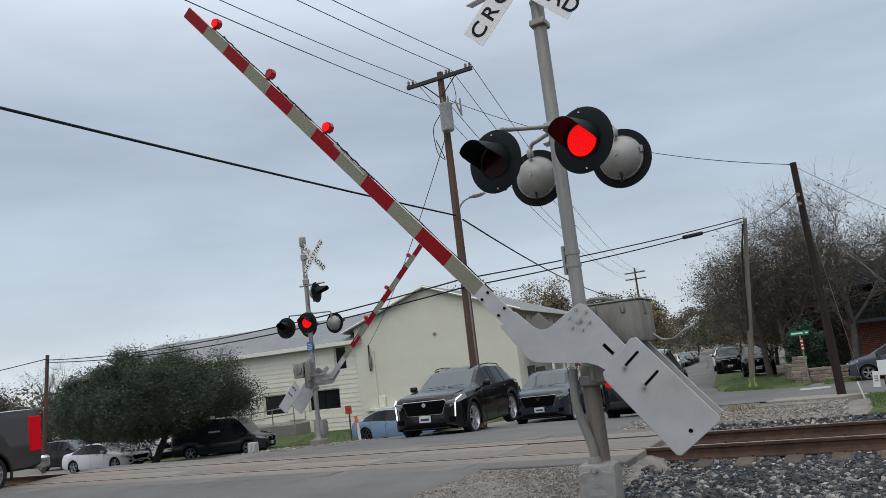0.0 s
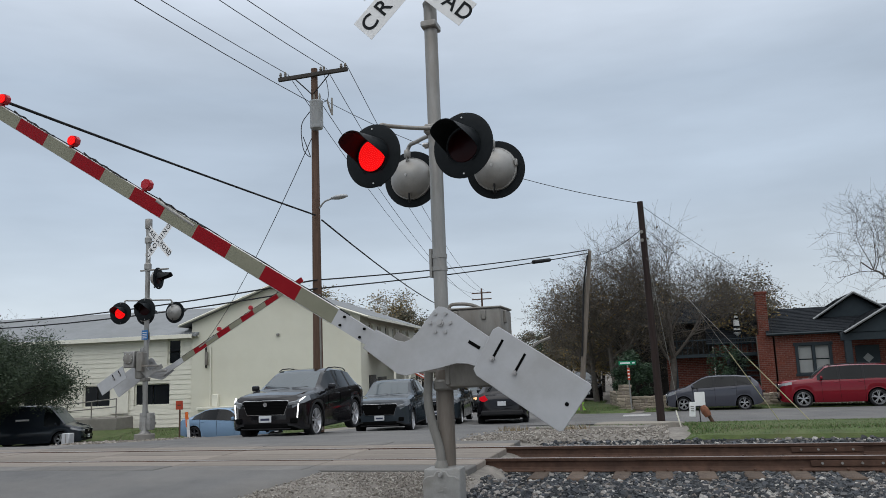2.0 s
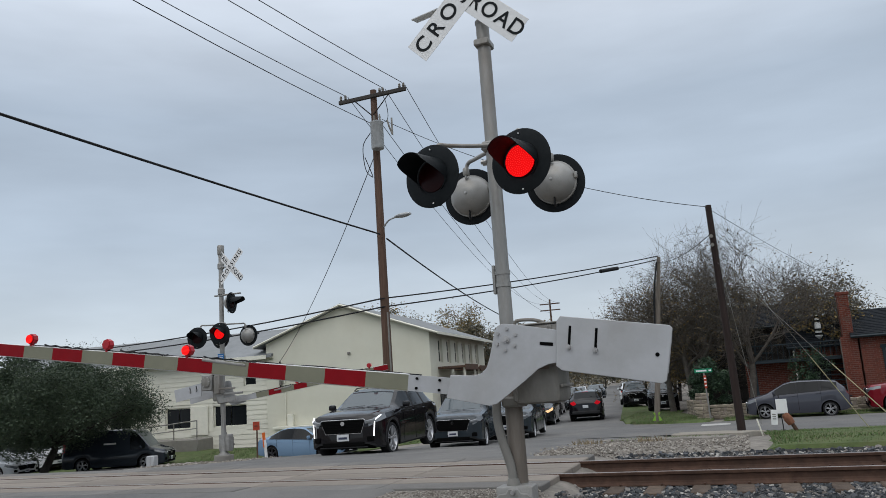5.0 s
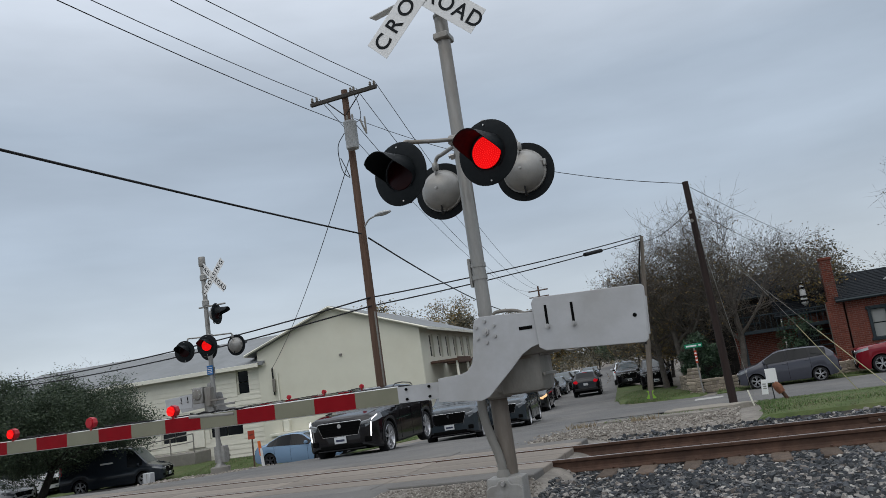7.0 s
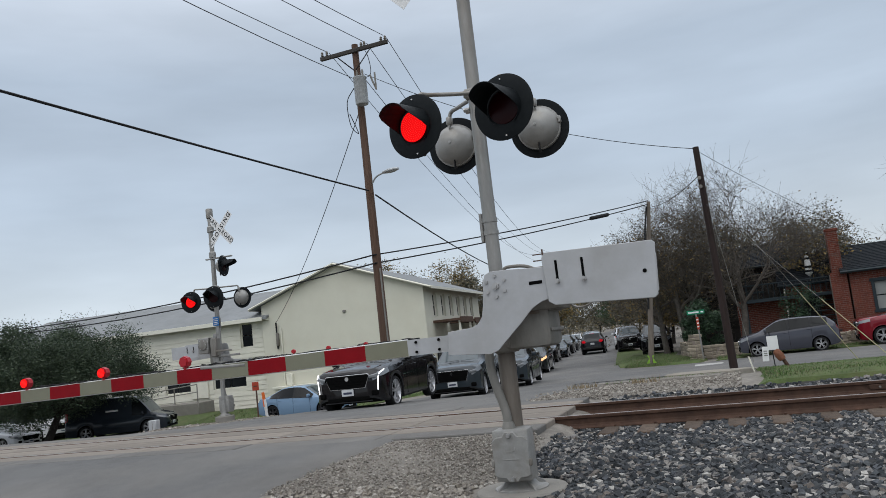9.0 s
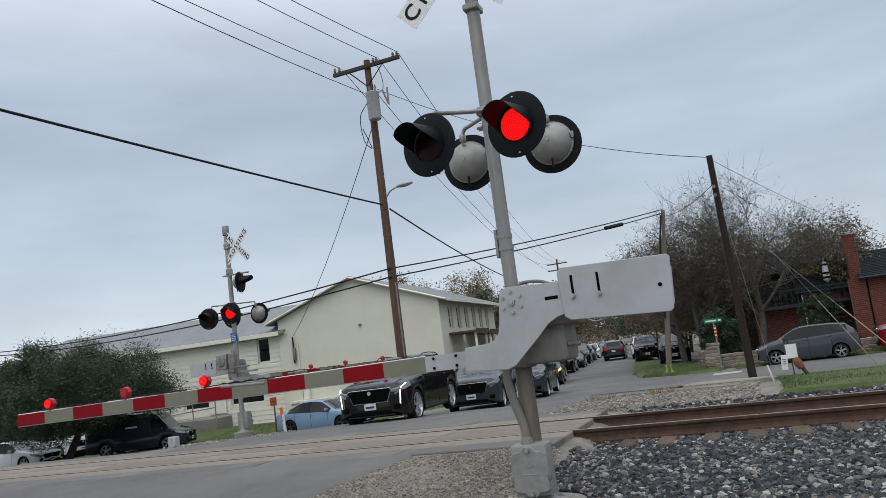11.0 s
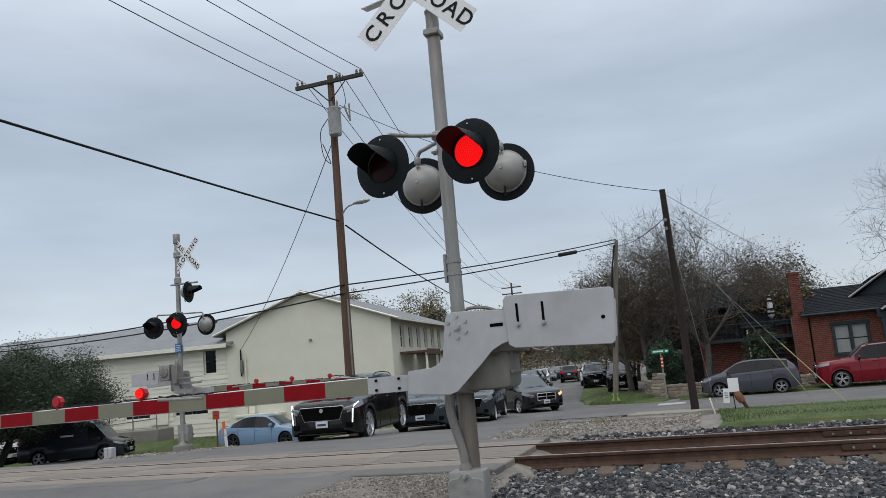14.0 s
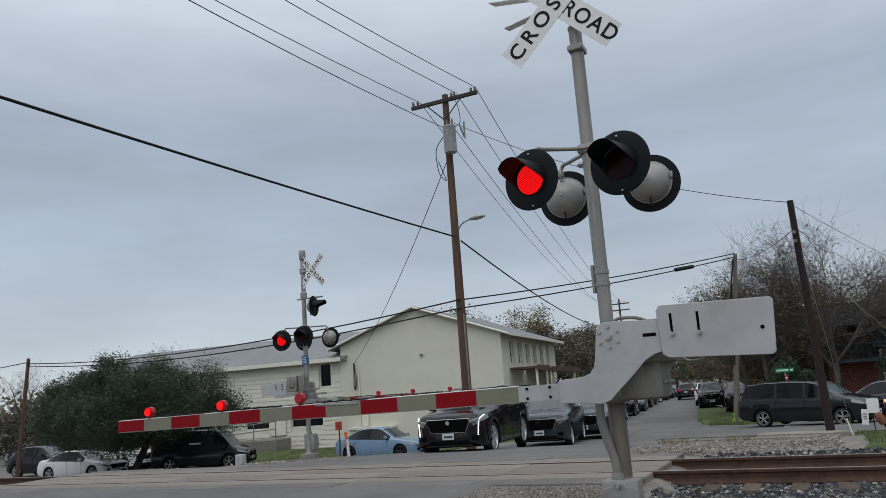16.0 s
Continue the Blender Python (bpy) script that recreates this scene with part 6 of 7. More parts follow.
SEDAN = dict(top=[(0, .66), (.006, .73), (.03, .78), (.12, .86), (.26, .94), (.28, .96), (.43, 1.37), (.48, 1.425), (.56, 1.45), (.66, 1.43), (.72, 1.38), (.87, 1.08), (.89, 1.06), (.975, 1.03), (.99, .98), (1, .88)],
             belt=[(0, .58), (.02, .69), (.10, .78), (.27, .88), (.5, .92), (.82, .98), (.95, .97), (1, .76)],
             roof=[(0, .42), (.03, .70), (.26, .80), (.43, .62), (.56, .65), (.72, .60), (.87, .74), (.97, .72), (1, .5)],
             half=NOSE + TAIL, under=[(0, .30), (.02, .22), (.10, .17), (.86, .18), (.96, .26), (1, .36)], cowl=.265, header=.435, back=.715, tail=.87, glass=(.32, .83), pillars=[(.53, .55), (.72, .745)], high=1.45)
MINIVAN = dict(top=[(0, .84), (.006, .92), (.03, .98), (.10, 1.04), (.205, 1.13), (.22, 1.15), (.36, 1.62), (.42, 1.70), (.55, 1.745), (.75, 1.74), (.90, 1.69), (.965, 1.22), (.975, 1.14), (.99, 1.06), (1, .95)],
               belt=[(0, .78), (.02, .88), (.10, .97), (.22, 1.05), (.5, 1.09), (.9, 1.13), (.96, 1.10), (1, .88)],
               roof=[(0, .44), (.03, .72), (.205, .84), (.36, .72), (.6, .76), (.90, .72), (.965, .80), (1, .52)],
               half=NOSE + TAIL, under=UNDER, cowl=.21, header=.365, back=.895, tail=.965, glass=(.26, .94), pillars=[(.43, .45), (.65, .67)], high=1.745)
HATCH = dict(top=[(0, .72), (.006, .80), (.03, .86), (.10, .95), (.20, 1.03), (.215, 1.05), (.385, 1.43), (.45, 1.50), (.56, 1.525), (.74, 1.51), (.89, 1.44), (.965, 1.16), (.975, 1.08), (.99, .98), (1, .86)],
             belt=[(0, .64), (.02, .76), (.10, .87), (.22, .96), (.5, 1.02), (.85, 1.10), (.95, 1.08), (1, .80)],
             roof=[(0, .44), (.03, .72), (.20, .82), (.385, .66), (.56, .68), (.89, .62), (.965, .74), (1, .5)],
             half=NOSE + TAIL, under=[(0, .30), (.02, .22), (.10, .17), (.86, .18), (.96, .26), (1, .36)], cowl=.205, header=.39, back=.885, tail=.965, glass=(.285, .89), pillars=[(.50, .52), (.72, .74)], high=1.525)
BOXVAN = dict(top=[(0, 1.0), (.005, 1.08), (.03, 1.16), (.10, 1.27), (.15, 1.36), (.16, 1.40), (.28, 2.32), (.32, 2.46), (.45, 2.54), (.90, 2.54), (.98, 2.50), (.995, 2.40), (1, 2.2)],
              belt=[(0, .90), (.02, 1.02), (.10, 1.16), (.16, 1.26), (.5, 1.32), (.98, 1.32), (1, 1.2)],
              roof=[(0, .46), (.03, .76), (.15, .86), (.28, .82), (.5, .86), (.98, .86), (1, .80)],
              half=NOSE + [(.98, 1.0), (.995, .98), (1, .95)], under=[(0, .42), (.02, .30), (.10, .26), (.95, .28), (1, .34)], cowl=.155, header=.285, back=2, tail=2, glass=(.20, .345), pillars=[], high=2.54)
PICKUP = dict(top=[(0, 1.08), (.006, 1.15), (.03, 1.20), (.12, 1.25), (.25, 1.31), (.265, 1.33), (.36, 1.83), (.41, 1.91), (.50, 1.935), (.58, 1.90), (.605, 1.86), (.63, 1.42), (.64, 1.40), (.99, 1.42), (1, 1.38)],
              belt=[(0, .98), (.02, 1.08), (.10, 1.15), (.26, 1.23), (.6, 1.28), (.64, 1.30), (.99, 1.32), (1, 1.28)],
              roof=[(0, .46), (.03, .78), (.25, .88), (.36, .74), (.5, .77), (.605, .74), (.63, .92), (1, .90)],
              half=NOSE + [(.985, 1.0), (1, .97)], under=[(0, .50), (.02, .40), (.10, .34), (.95, .36), (1, .42)], cowl=.257, header=.365, back=.60, tail=.63, glass=(.30, .60), pillars=[(.455, .475)], high=1.935)
wheel_cache = {}


def wheel_meshes(r, rim_mat):
    key = (r, rim_mat.name)
    if key not in wheel_cache:
        ax = pose(0, 0, 0, 0, 90, 0)
        ty = lathe([(r * 0.74, -0.09), (r * 0.84, -0.115), (r * 0.95, -0.11), (r, -0.08), (r, 0.08), (r * 0.95, 0.11), (r * 0.84, 0.115), (r * 0.74, 0.09)], 26, None, ax)
        rim = lathe([(0.0, 0.05), (r * 0.2, 0.055), (r * 0.22, 0.02), (r * 0.62, 0.01), (r * 0.70, 0.05), (r * 0.755, 0.105), (r * 0.775, 0.10), (r * 0.775, -0.08), (0, -0.08)], 26, None, ax)
        for f in rim.faces:
            f.material_index = 1 if math.hypot(f.calc_center_median().y, f.calc_center_median().z) < r * 0.65 else 0
        n0 = len(rim.faces)
        for k in range(5):
            for d in (-9, 9):
                m = pose(0, 0, 0, 72 * k + d, 0, 0)
                b = bbox(0.035, r * 0.09, r * 0.60, (0.072, 0, r * 0.43), 0.004)
                bmesh.ops.transform(b, matrix=m, verts=b.verts)
                join(rim, b)
        hub = lathe([(r * 0.15, 0.06), (r * 0.13, 0.10), (0, 0.105)], 12, None, ax)
        join(rim, hub)
        wheel_cache[key] = (mesh_of(ty, "tyre", M_RUBBER, True), mesh_of(rim, "rim", [rim_mat, M_BLACKIN], False))
    return wheel_cache[key]


def ramp(v, tab):
    """Straight lines from knot to knot."""
    if v <= tab[0][0]:
        return tab[0][1]
    for (a, p), (b, q) in zip(tab, tab[1:]):
        if v <= b:
            return p + (q - p) * (v - a) / (b - a)
    return tab[-1][1]


def car_shell(prof, length, width, height, axles, wheel_r):
    """Rings of half-section points from nose to tail, with open wheel arches."""
    hw, kz, half = width / 2, height / prof["high"], length / 2
    ss = {0.0, 1.0, prof["cowl"], prof["header"], *prof["glass"]}
    for key in ("top", "belt", "roof", "half", "under"):
        ss |= {a for a, _ in prof[key]}
    ss |= {v for p in prof["pillars"] for v in p} | {k / 34 for k in range(35)} | {.105, .968}
    if prof["tail"] < 1:
        ss |= {prof["back"], prof["tail"]}
    ra = wheel_r + 0.065
    for ax in axles:
        ss |= {ax + ra / length * math.sin(math.pi / 2 * k / 9) for k in range(-9, 10)}
        ss |= {ax + s * (ra + 0.004) / length for s in (-1, 1)}
    order = []
    for s in sorted(v for v in ss if 0 <= v <= 1):
        if not order or s - order[-1] > 0.0012:
            order.append(s)
    rings = []
    for s in order:
        y = -half + s * length
        zu, belt, top = (ramp(s, prof[k]) * kz for k in ("under", "belt", "top"))
        w, wr = hw * ramp(s, prof["half"]), hw * ramp(s, prof["roof"])
        a = zu
        for ax in axles:
            d = (s - ax) * length
            if abs(d) < ra:
                a = max(a, wheel_r + math.sqrt(ra * ra - d * d))
        belt = max(belt, a + 0.12)
        crease = belt - 0.11 * kz
        low = max(0.30 + 0.45 * (crease - 0.3), a + 0.05)
        low = min(low, crease - 0.02)
        cabin = top > belt + 0.12
        wr = min(wr, w * 0.93)
        edge = top - (0.055 if cabin else 0.02)
        pts = [(0, zu), (w * 0.66, zu), (w * 0.66, max(zu + 0.004, a)), (w * 0.965, a + 0.005), (w * 0.995, min(a + 0.05, low - 0.01)), (w, low), (w * 0.992, crease), (w * 0.945, max(belt, crease + 0.02)),
               (wr + 0.02, max(edge, belt + 0.012)), (wr * 0.9, max(top - 0.014, belt + 0.022)), (wr * 0.5, max(top - 0.002, belt + 0.03)), (0, max(top + 0.006, belt + 0.034))]
        rings.append((s, y, pts))
    return rings


def build_car(m, prof, length, width, height, body_m, label, category="car", front_axle=0.19, rear_axle=0.80, wheel_r=0.34, rim_m=None, grille="wide", drl=False, tail_lit=False,
              pickup=False, roof_rails=False, side_glass=True, signal=False, cladding=True):
    car = empty("car" if category == "car" else category.replace(" ", "_"), m, label, category, "vehicles")
    kz, hw, half = height / prof["high"], width / 2, length / 2
    rings = car_shell(prof, length, width, height, (front_axle, rear_axle), wheel_r)
    groups = {}
    n = 12
    for (s0, y0, p0), (s1, y1, p1) in zip(rings, rings[1:]):
        s = (s0 + s1) / 2
        for k in range(n - 1):
            key = "body"
            if k <= 2:
                key = "underbody"
            elif k == 3:
                key = "sill_trim" if cladding else "body"
            elif k == 7 and prof["glass"][0] < s < prof["glass"][1]:
                key = ("side_window", sum(s > b for _, b in prof["pillars"]))
                if any(a < s < b for a, b in prof["pillars"]):
                    key = "pillar"
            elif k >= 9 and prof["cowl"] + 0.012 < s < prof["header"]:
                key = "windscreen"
            elif k >= 9 and prof["back"] < s < prof["tail"]:
                key = "rear_window"
            elif k == 6 and 0.004 < s < 0.105:
                key = "headlight"
            elif (k == 7 and s > 0.968) and not pickup:
                key = "tail_light"
            for side in (1, -1):
                q = [Vector((side * x, y, z)) for (x, z), y in ((p0[k], y0), (p0[k + 1], y0), (p1[k + 1], y1), (p1[k], y1))]
                kk = (key, side) if key in ("headlight", "tail_light") or isinstance(key, tuple) else key
                groups.setdefault(kk, []).append(q if side > 0 else q[::-1])
    for (s, y, p), rev in ((rings[0], False), (rings[-1], True)):
        ring = [Vector((x, y, z)) for x, z in p] + [Vector((-x, y, z)) for x, z in p[-2:0:-1]]
        groups["body"].append(ring[::-1] if rev else ring)
    tl_m = M_TAILLIT if tail_lit else M_TAIL
    look_of = {"body": (body_m, "painted car body"), "underbody": (M_BLACKIN, "dark underbody and wheel wells"), "sill_trim": (M_PLASTIC, "black lower trim"), "pillar": (M_PLASTIC, "black door pillars"),
               "windscreen": (M_SCREEN, "windscreen with reflected sky tinted into its colour"), "rear_window": (M_CARGLASS, "dark tinted glass"), "side_window": (M_CARGLASS, "dark tinted glass"), "headlight": (M_HEAD, "clear wrap-round headlamp"), "tail_light": (tl_m, "red tail lamp")}
    for key, quads in groups.items():
        name = key if isinstance(key, str) else (key[0] if isinstance(key[0], str) else key[0][0])
        b = bmesh.new()
        for q in quads:
            b.faces.new([b.verts.new(v) for v in q])
        bmesh.ops.remove_doubles(b, verts=b.verts, dist=0.0015)
        bmesh.ops.recalc_face_normals(b, faces=b.faces[:])
        mm, lab = look_of[name]
        if name == "headlight" and signal and key[1] > 0:
            mm = M_ORANGE
        if name == "side_window" and not side_glass and key[0][1] > 0:
            mm = body_m
        part(name, b, mm, car, lab)
    ty, rm = wheel_meshes(wheel_r, rim_m or M_ALLOY)
    for fy in (front_axle, rear_axle):
        y = -half + fy * length
        for s in (-1, 1):
            lip = lathe([(wheel_r + 0.06, -0.03), (wheel_r + 0.105, -0.02), (wheel_r + 0.10, 0.006), (wheel_r + 0.062, 0.008)], 30, None, pose(s * hw * 0.992, y, wheel_r, 0, 90 * s, 0))
            bmesh.ops.delete(lip, geom=[v for v in lip.verts if v.co.z < 0.24], context="VERTS")
            part("wheel_arch", lip, M_PLASTIC if cladding else body_m, car, "black arch trim" if cladding else "")
            w = new("wheel", ty)
            w.parent = car
            w.matrix_basis = pose(s * (hw - 0.13), y, wheel_r, 0, 0, 0 if s > 0 else 180)
            r2 = new("rim", rm)
            r2.parent = w
    at_s = lambda key, s: ramp(s, prof[key]) * kz
    nose, zb, zu = -half, at_s("belt", 0.02), at_s("under", 0.02)
    # grille with bars and emblem
    if grille == "wide":
        gt, gb, gw = zb - 0.03, zu + (zb - zu) * 0.50, hw * 0.60
        shield = lambda e: [(-gw - e, gt - 0.03 + e), (-gw * 0.94 - e, gt + e), (gw * 0.94 + e, gt + e), (gw + e, gt - 0.03 + e), (gw * 0.80 + e * 0.6, gb - e), (-gw * 0.80 - e * 0.6, gb - e)]
        gr = part("grille", plate(shield(0), 0.05, None, 0.004, pose(0, nose - 0.022, 0)), M_BLACKIN, car, "black mesh grille", smooth=False)
        part("grille_trim", plate(shield(0.014), 0.05, None, 0.005, pose(0, nose - 0.014, 0)), M_CHROME, gr, "chrome grille surround", smooth=False)
        for q in range(5):
            fz = (q + 0.5) / 5
            part("grille_bar", bbox(gw * (1.60 + 0.32 * fz), 0.008, 0.010, (0, nose - 0.024, gb + (gt - gb) * fz), 0.002), M_BLACKIN, gr, smooth=False)
        part("emblem", rod((0, nose - 0.032, gt - 0.08), (0, nose - 0.02, gt - 0.08), 0.05, None, 12), M_CHROME, gr, "chrome emblem")
    elif grille == "cross":
        gt, gb, gw = zb - 0.02, zu + (zb - zu) * 0.50, hw * 0.46
        gr = part("grille", bbox(2 * gw, 0.04, gt - gb, (0, nose - 0.004, (gt + gb) / 2), 0.012), M_BLACKIN, car, "black grille", smooth=False)
        for sz, zc in ((0.035, gt), (0.035, (gt + gb) / 2), (0.03, gb)):
            part("grille_bar", bbox(2 * gw + 0.03, 0.02, sz, (0, nose - 0.028, zc), 0.008), M_CHROME, gr, "chrome bar")
        for xx in (-gw, 0, gw):
            part("grille_bar", bbox(0.04, 0.02, gt - gb, (xx, nose - 0.026, (gt + gb) / 2), 0.008), M_CHROME, gr, "chrome bar")
    part("lower_intake", bbox(hw * 1.15, 0.05, 0.10, (0, nose - 0.002, zu + 0.09), 0.015), M_BLACKIN, car, "dark lower air intake")
    part("skid_strip", bbox(hw * 1.3, 0.05, 0.03, (0, nose + 0.01, zu + 0.02), 0.008), M_PLASTIC, car)
    pl = part("number_plate", bbox(0.31, 0.012, 0.155, (0, nose - 0.034, zu + (zb - zu) * 0.36), 0.006), M_PLATE, car, "pale number plate", smooth=False)
    part("plate_mark", bbox(0.22, 0.004, 0.05, (0, nose - 0.042, zu + (zb - zu) * 0.35), 0), M_INK, pl, "dark illegible mark", smooth=False)
    for s in (-1, 1):
        hm = pose(s * hw * 0.735, nose + 0.018, zb - 0.085, 0, 0, s * 20)
        part("headlight_front", bbox(0.26, 0.05, 0.085, (0, 0, 0), 0.02, pose(0, 0, 0, 0, -s * 9, 0)), M_ORANGE if (signal and s > 0) else M_HEAD, car, "clear headlamp", hm)
        part("fog_recess", bbox(0.17, 0.03, 0.12, (0, 0, 0), 0.02), M_BLACKIN, car, "dark corner vent", pose(s * hw * 0.73, nose + 0.018, zu + 0.2, 0, 0, s * 22))
        if drl:
            dr = tube([(s * hw * 0.93, nose + 0.26, zb + 0.045), (s * hw * 0.87, nose + 0.08, zb - 0.03), (s * hw * 0.845, nose + 0.045, zb - 0.07), (s * hw * 0.83, nose + 0.035, zb - 0.25), (s * hw * 0.815, nose + 0.03, zb - 0.42)], 0.014, 6)
            part("light_blade", dr, M_DRL, car, "white angular running light")
        if pickup:
            zt = at_s("belt", 0.98)
            part("tail_light", bbox(0.07, 0.30, 0.74, (s * hw * 0.985, half - 0.145, zt - 0.42), 0.03), M_TAILLIT, car, "tall red wrap-around tail lamp")
        zm = at_s("belt", prof["cowl"] + 0.08)
        mx = part("mirror", bbox(0.19, 0.11, 0.14, (s * (hw + 0.085), -half + length * (prof["cowl"] + 0.075), zm + 0.10), 0.04, None, None, 2), body_m, car, "door mirror")
        part("mirror_stem", bbox(0.12, 0.05, 0.04, (s * (hw - 0.01), -half + length * (prof["cowl"] + 0.075), zm + 0.03), 0.01), M_PLASTIC, mx)
        c0 = prof["cowl"] + 0.075
        cuts = [c0] + [(a + b) / 2 for a, b in prof["pillars"]]
        for q in cuts:
            zt, zl = at_s("belt", q) - 0.02, at_s("under", q) + 0.08
            part("door_seam", bbox(0.006, 0.009, zt - zl, (s * (hw * 0.9985), -half + length * q, (zt + zl) / 2), 0), M_BLACKIN, car, smooth=False)
            if q > c0:
                part("door_handle", bbox(0.022, 0.19, 0.032, (s * (hw * 0.995), -half + length * (q - 0.03), at_s("belt", q) - 0.115), 0.01), body_m, car)
        y0, y1 = -half + length * prof["glass"][0], -half + length * prof["glass"][1]
        part("window_seal", rod((s * hw * 0.95, y0, at_s("belt", prof["glass"][0]) + 0.004), (s * hw * 0.95, y1, at_s("belt", prof["glass"][1]) + 0.004), 0.012, None, 5), M_PLASTIC, car)
        if roof_rails:
            rw = lambda q: s * (hw * ramp(q, prof["roof"]) - 0.01)
            qs = (prof["header"] + 0.03, prof["header"] + 0.07, 0.62, prof["back"] - 0.06, prof["back"] - 0.02)
            part("roof_rail", tube([(rw(q), -half + length * q, at_s("top", q) - 0.02 + (0.045 if 0 < i < 4 else 0)) for i, q in enumerate(qs)], 0.014, 6), M_PLASTIC, car)
    zr = at_s("belt", 0.99)
    part("rear_plate", bbox(0.31, 0.012, 0.155, (0, half + 0.008, zr - 0.12), 0.006), M_PLATE, car, "pale number plate", smooth=False)
    if pickup:
        part("rear_bumper", bbox(width * 0.94, 0.34, 0.26, (0, half + 0.10, at_s("under", 0.98) + 0.06), 0.05), M_CHROME, car, "chrome step bumper")
    else:
        part("rear_bumper", bbox(width * 0.80, 0.14, 0.20, (0, half - 0.03, at_s("under", 0.98) + 0.12), 0.05), M_PLASTIC if cladding else body_m, car, "rear bumper")
        if tail_lit:
            part("brake_light", bbox(0.34, 0.04, 0.03, (0, -half + length * (prof["back"] + 0.01), at_s("top", prof["back"]) - 0.01), 0.005), M_TAILLIT, car, "high red brake lamp")
    for q in range(2):
        zc = at_s("top", prof["cowl"]) + 0.03
        part("wiper", rod((-0.45 + 0.55 * q, -half + length * (prof["cowl"] + 0.004), zc - 0.012), (0.02 + 0.5 * q, -half + length * (prof["cowl"] + 0.010), zc + 0.008), 0.006, None, 5), M_PLASTIC, car)
    return car


def park(x, y, rz, dz=0.0):
    return at(x, y, ground_z(x, y) + 0.012 + dz, rz)


cadillac = build_car(park(-7.03, 11.1, -2), SUV, 4.6, 1.88, 1.63, P_BLACK, "black compact luxury SUV waiting at the far gate", front_axle=0.185, rear_axle=0.79, wheel_r=0.385, drl=True, roof_rails=True)
tucson = build_car(park(-6.75, 17.6, 2), SUV, 4.48, 1.85, 1.65, P_SLATE, "slate grey compact SUV second in the queue", wheel_r=0.35, roof_rails=True)
third = build_car(park(-6.6, 23.4, 6), SUV, 4.5, 1.84, 1.66, P_SLATE, "slate blue car third in the queue", wheel_r=0.34)
suv_away = build_car(park(-2.0, 12, 188), SUV, 4.8, 1.90, 1.68, P_BLACK, "black SUV driving away with red tail lamps", wheel_r=0.37, tail_lit=True, roof_rails=True)
minivan = build_car(park(-8.2, 35.5, 8), MINIVAN, 5.15, 2.0, 1.75, P_GREY, "dark grey minivan with its turn signal lit", wheel_r=0.34, front_axle=0.18, rear_axle=0.78, signal=True, cladding=False, grille="cross")
pickup_y = 1.0
pickup = build_car(at(-14.6, pickup_y, 0.28, 0), PICKUP, 5.9, 2.05, 2.32, P_BROWN, "brown-grey pickup truck driving off", "pickup truck", wheel_r=0.42, tail_lit=True, pickup=True)
build_car(park(4.08, 30.0, -91.5), HATCH, 4.06, 1.70, 1.52, P_FIT, "grey hatchback parked beside the stone wall", wheel_r=0.30, front_axle=0.18, rear_axle=0.803, cladding=False)
build_car(park(9.3, 30.6, -93), TRUCKSUV, 4.85, 1.85, 1.80, P_RED, "deep red SUV parked in front of the brick house", wheel_r=0.37, front_axle=0.19, rear_axle=0.79, roof_rails=True, cladding=False)
build_car(park(-16.9, 24.4, 87), SEDAN, 4.54, 1.77, 1.43, P_BLUE, "pale blue coupe parked in front of the cream building", wheel_r=0.32, rim_m=M_DARKRIM, cladding=False)
build_car(park(-34.7, 22.6, 95), SEDAN, 4.87, 1.85, 1.48, P_WHITE, "white saloon parked in the gravel lot", wheel_r=0.33, cladding=False)
van = build_car(park(-28.5, 25.2, 112, -0.1), BOXVAN, 5.2, 1.95, 2.05, P_VAN, "dark navy delivery van parked behind the oak", "delivery van", wheel_r=0.36, side_glass=False, cladding=False)
build_car(park(-41.6, 25.6, 100), SUV, 4.4, 1.85, 1.80, P_GREY, "dark off-road SUV parked in the lot", wheel_r=0.40)
build_car(park(-37.0, 27.5, 80), SUV, 4.6, 1.85, 1.7, P_WHITE, "white SUV parked at the back of the lot", wheel_r=0.36)
for s in (-1, 1):
    for y, w, z in ((0.2, 0.62, 1.36), (-1.4, 0.42, 0.92)):
        part("lettering", bbox(0.05, w, 0.08, (s * 0.905, y, z), 0.002), M_SIGN, van, "pale illegible lettering", smooth=False)
queue = [(P_GREY, SEDAN, 1.46, "dark saloon in the queue"), (P_BLACK, SUV, 1.68, "black SUV in the queue"), (P_SLATE, SEDAN, 1.45, "slate saloon in the queue"), (P_BLACK, SUV, 1.72, "black SUV in the queue"), (P_GREY, SUV, 1.66, "grey SUV in the queue"),
         (P_WHITE, SUV, 1.7, "white SUV in the queue"), (P_GREY, SEDAN, 1.45, "dark saloon in the queue"), (P_BLACK, SUV, 1.7, "black SUV in the queue"), (P_SLATE, SUV, 1.65, "slate SUV in the queue")]
qx = lambda y: interp(y, ((15, -6.6), (30, -8.6), (46, -11.0), (80, -14.5), (191, -26.7)))
for k, (pm_, pf, hh_, lb) in enumerate(queue):
    y = 42.0 + 6.6 * k
    build_car(park(qx(y), y, 8), pf, 4.65, 1.84, hh_, pm_, lb, wheel_r=0.34)
build_car(park(-2.9, 44.5, 6), SUV, 4.7, 1.9, 1.9, P_BLACK, "black SUV parked at the grass corner", wheel_r=0.38)
build_car(park(-5.6, 52.5, 8), SUV, 4.7, 1.9, 1.9, P_BLACK, "tall black SUV parked along the road", wheel_r=0.38)
build_car(park(-6.9, 60, 188), SUV, 4.7, 1.9, 1.8, P_WHITE, "white SUV parked along the road", wheel_r=0.38)
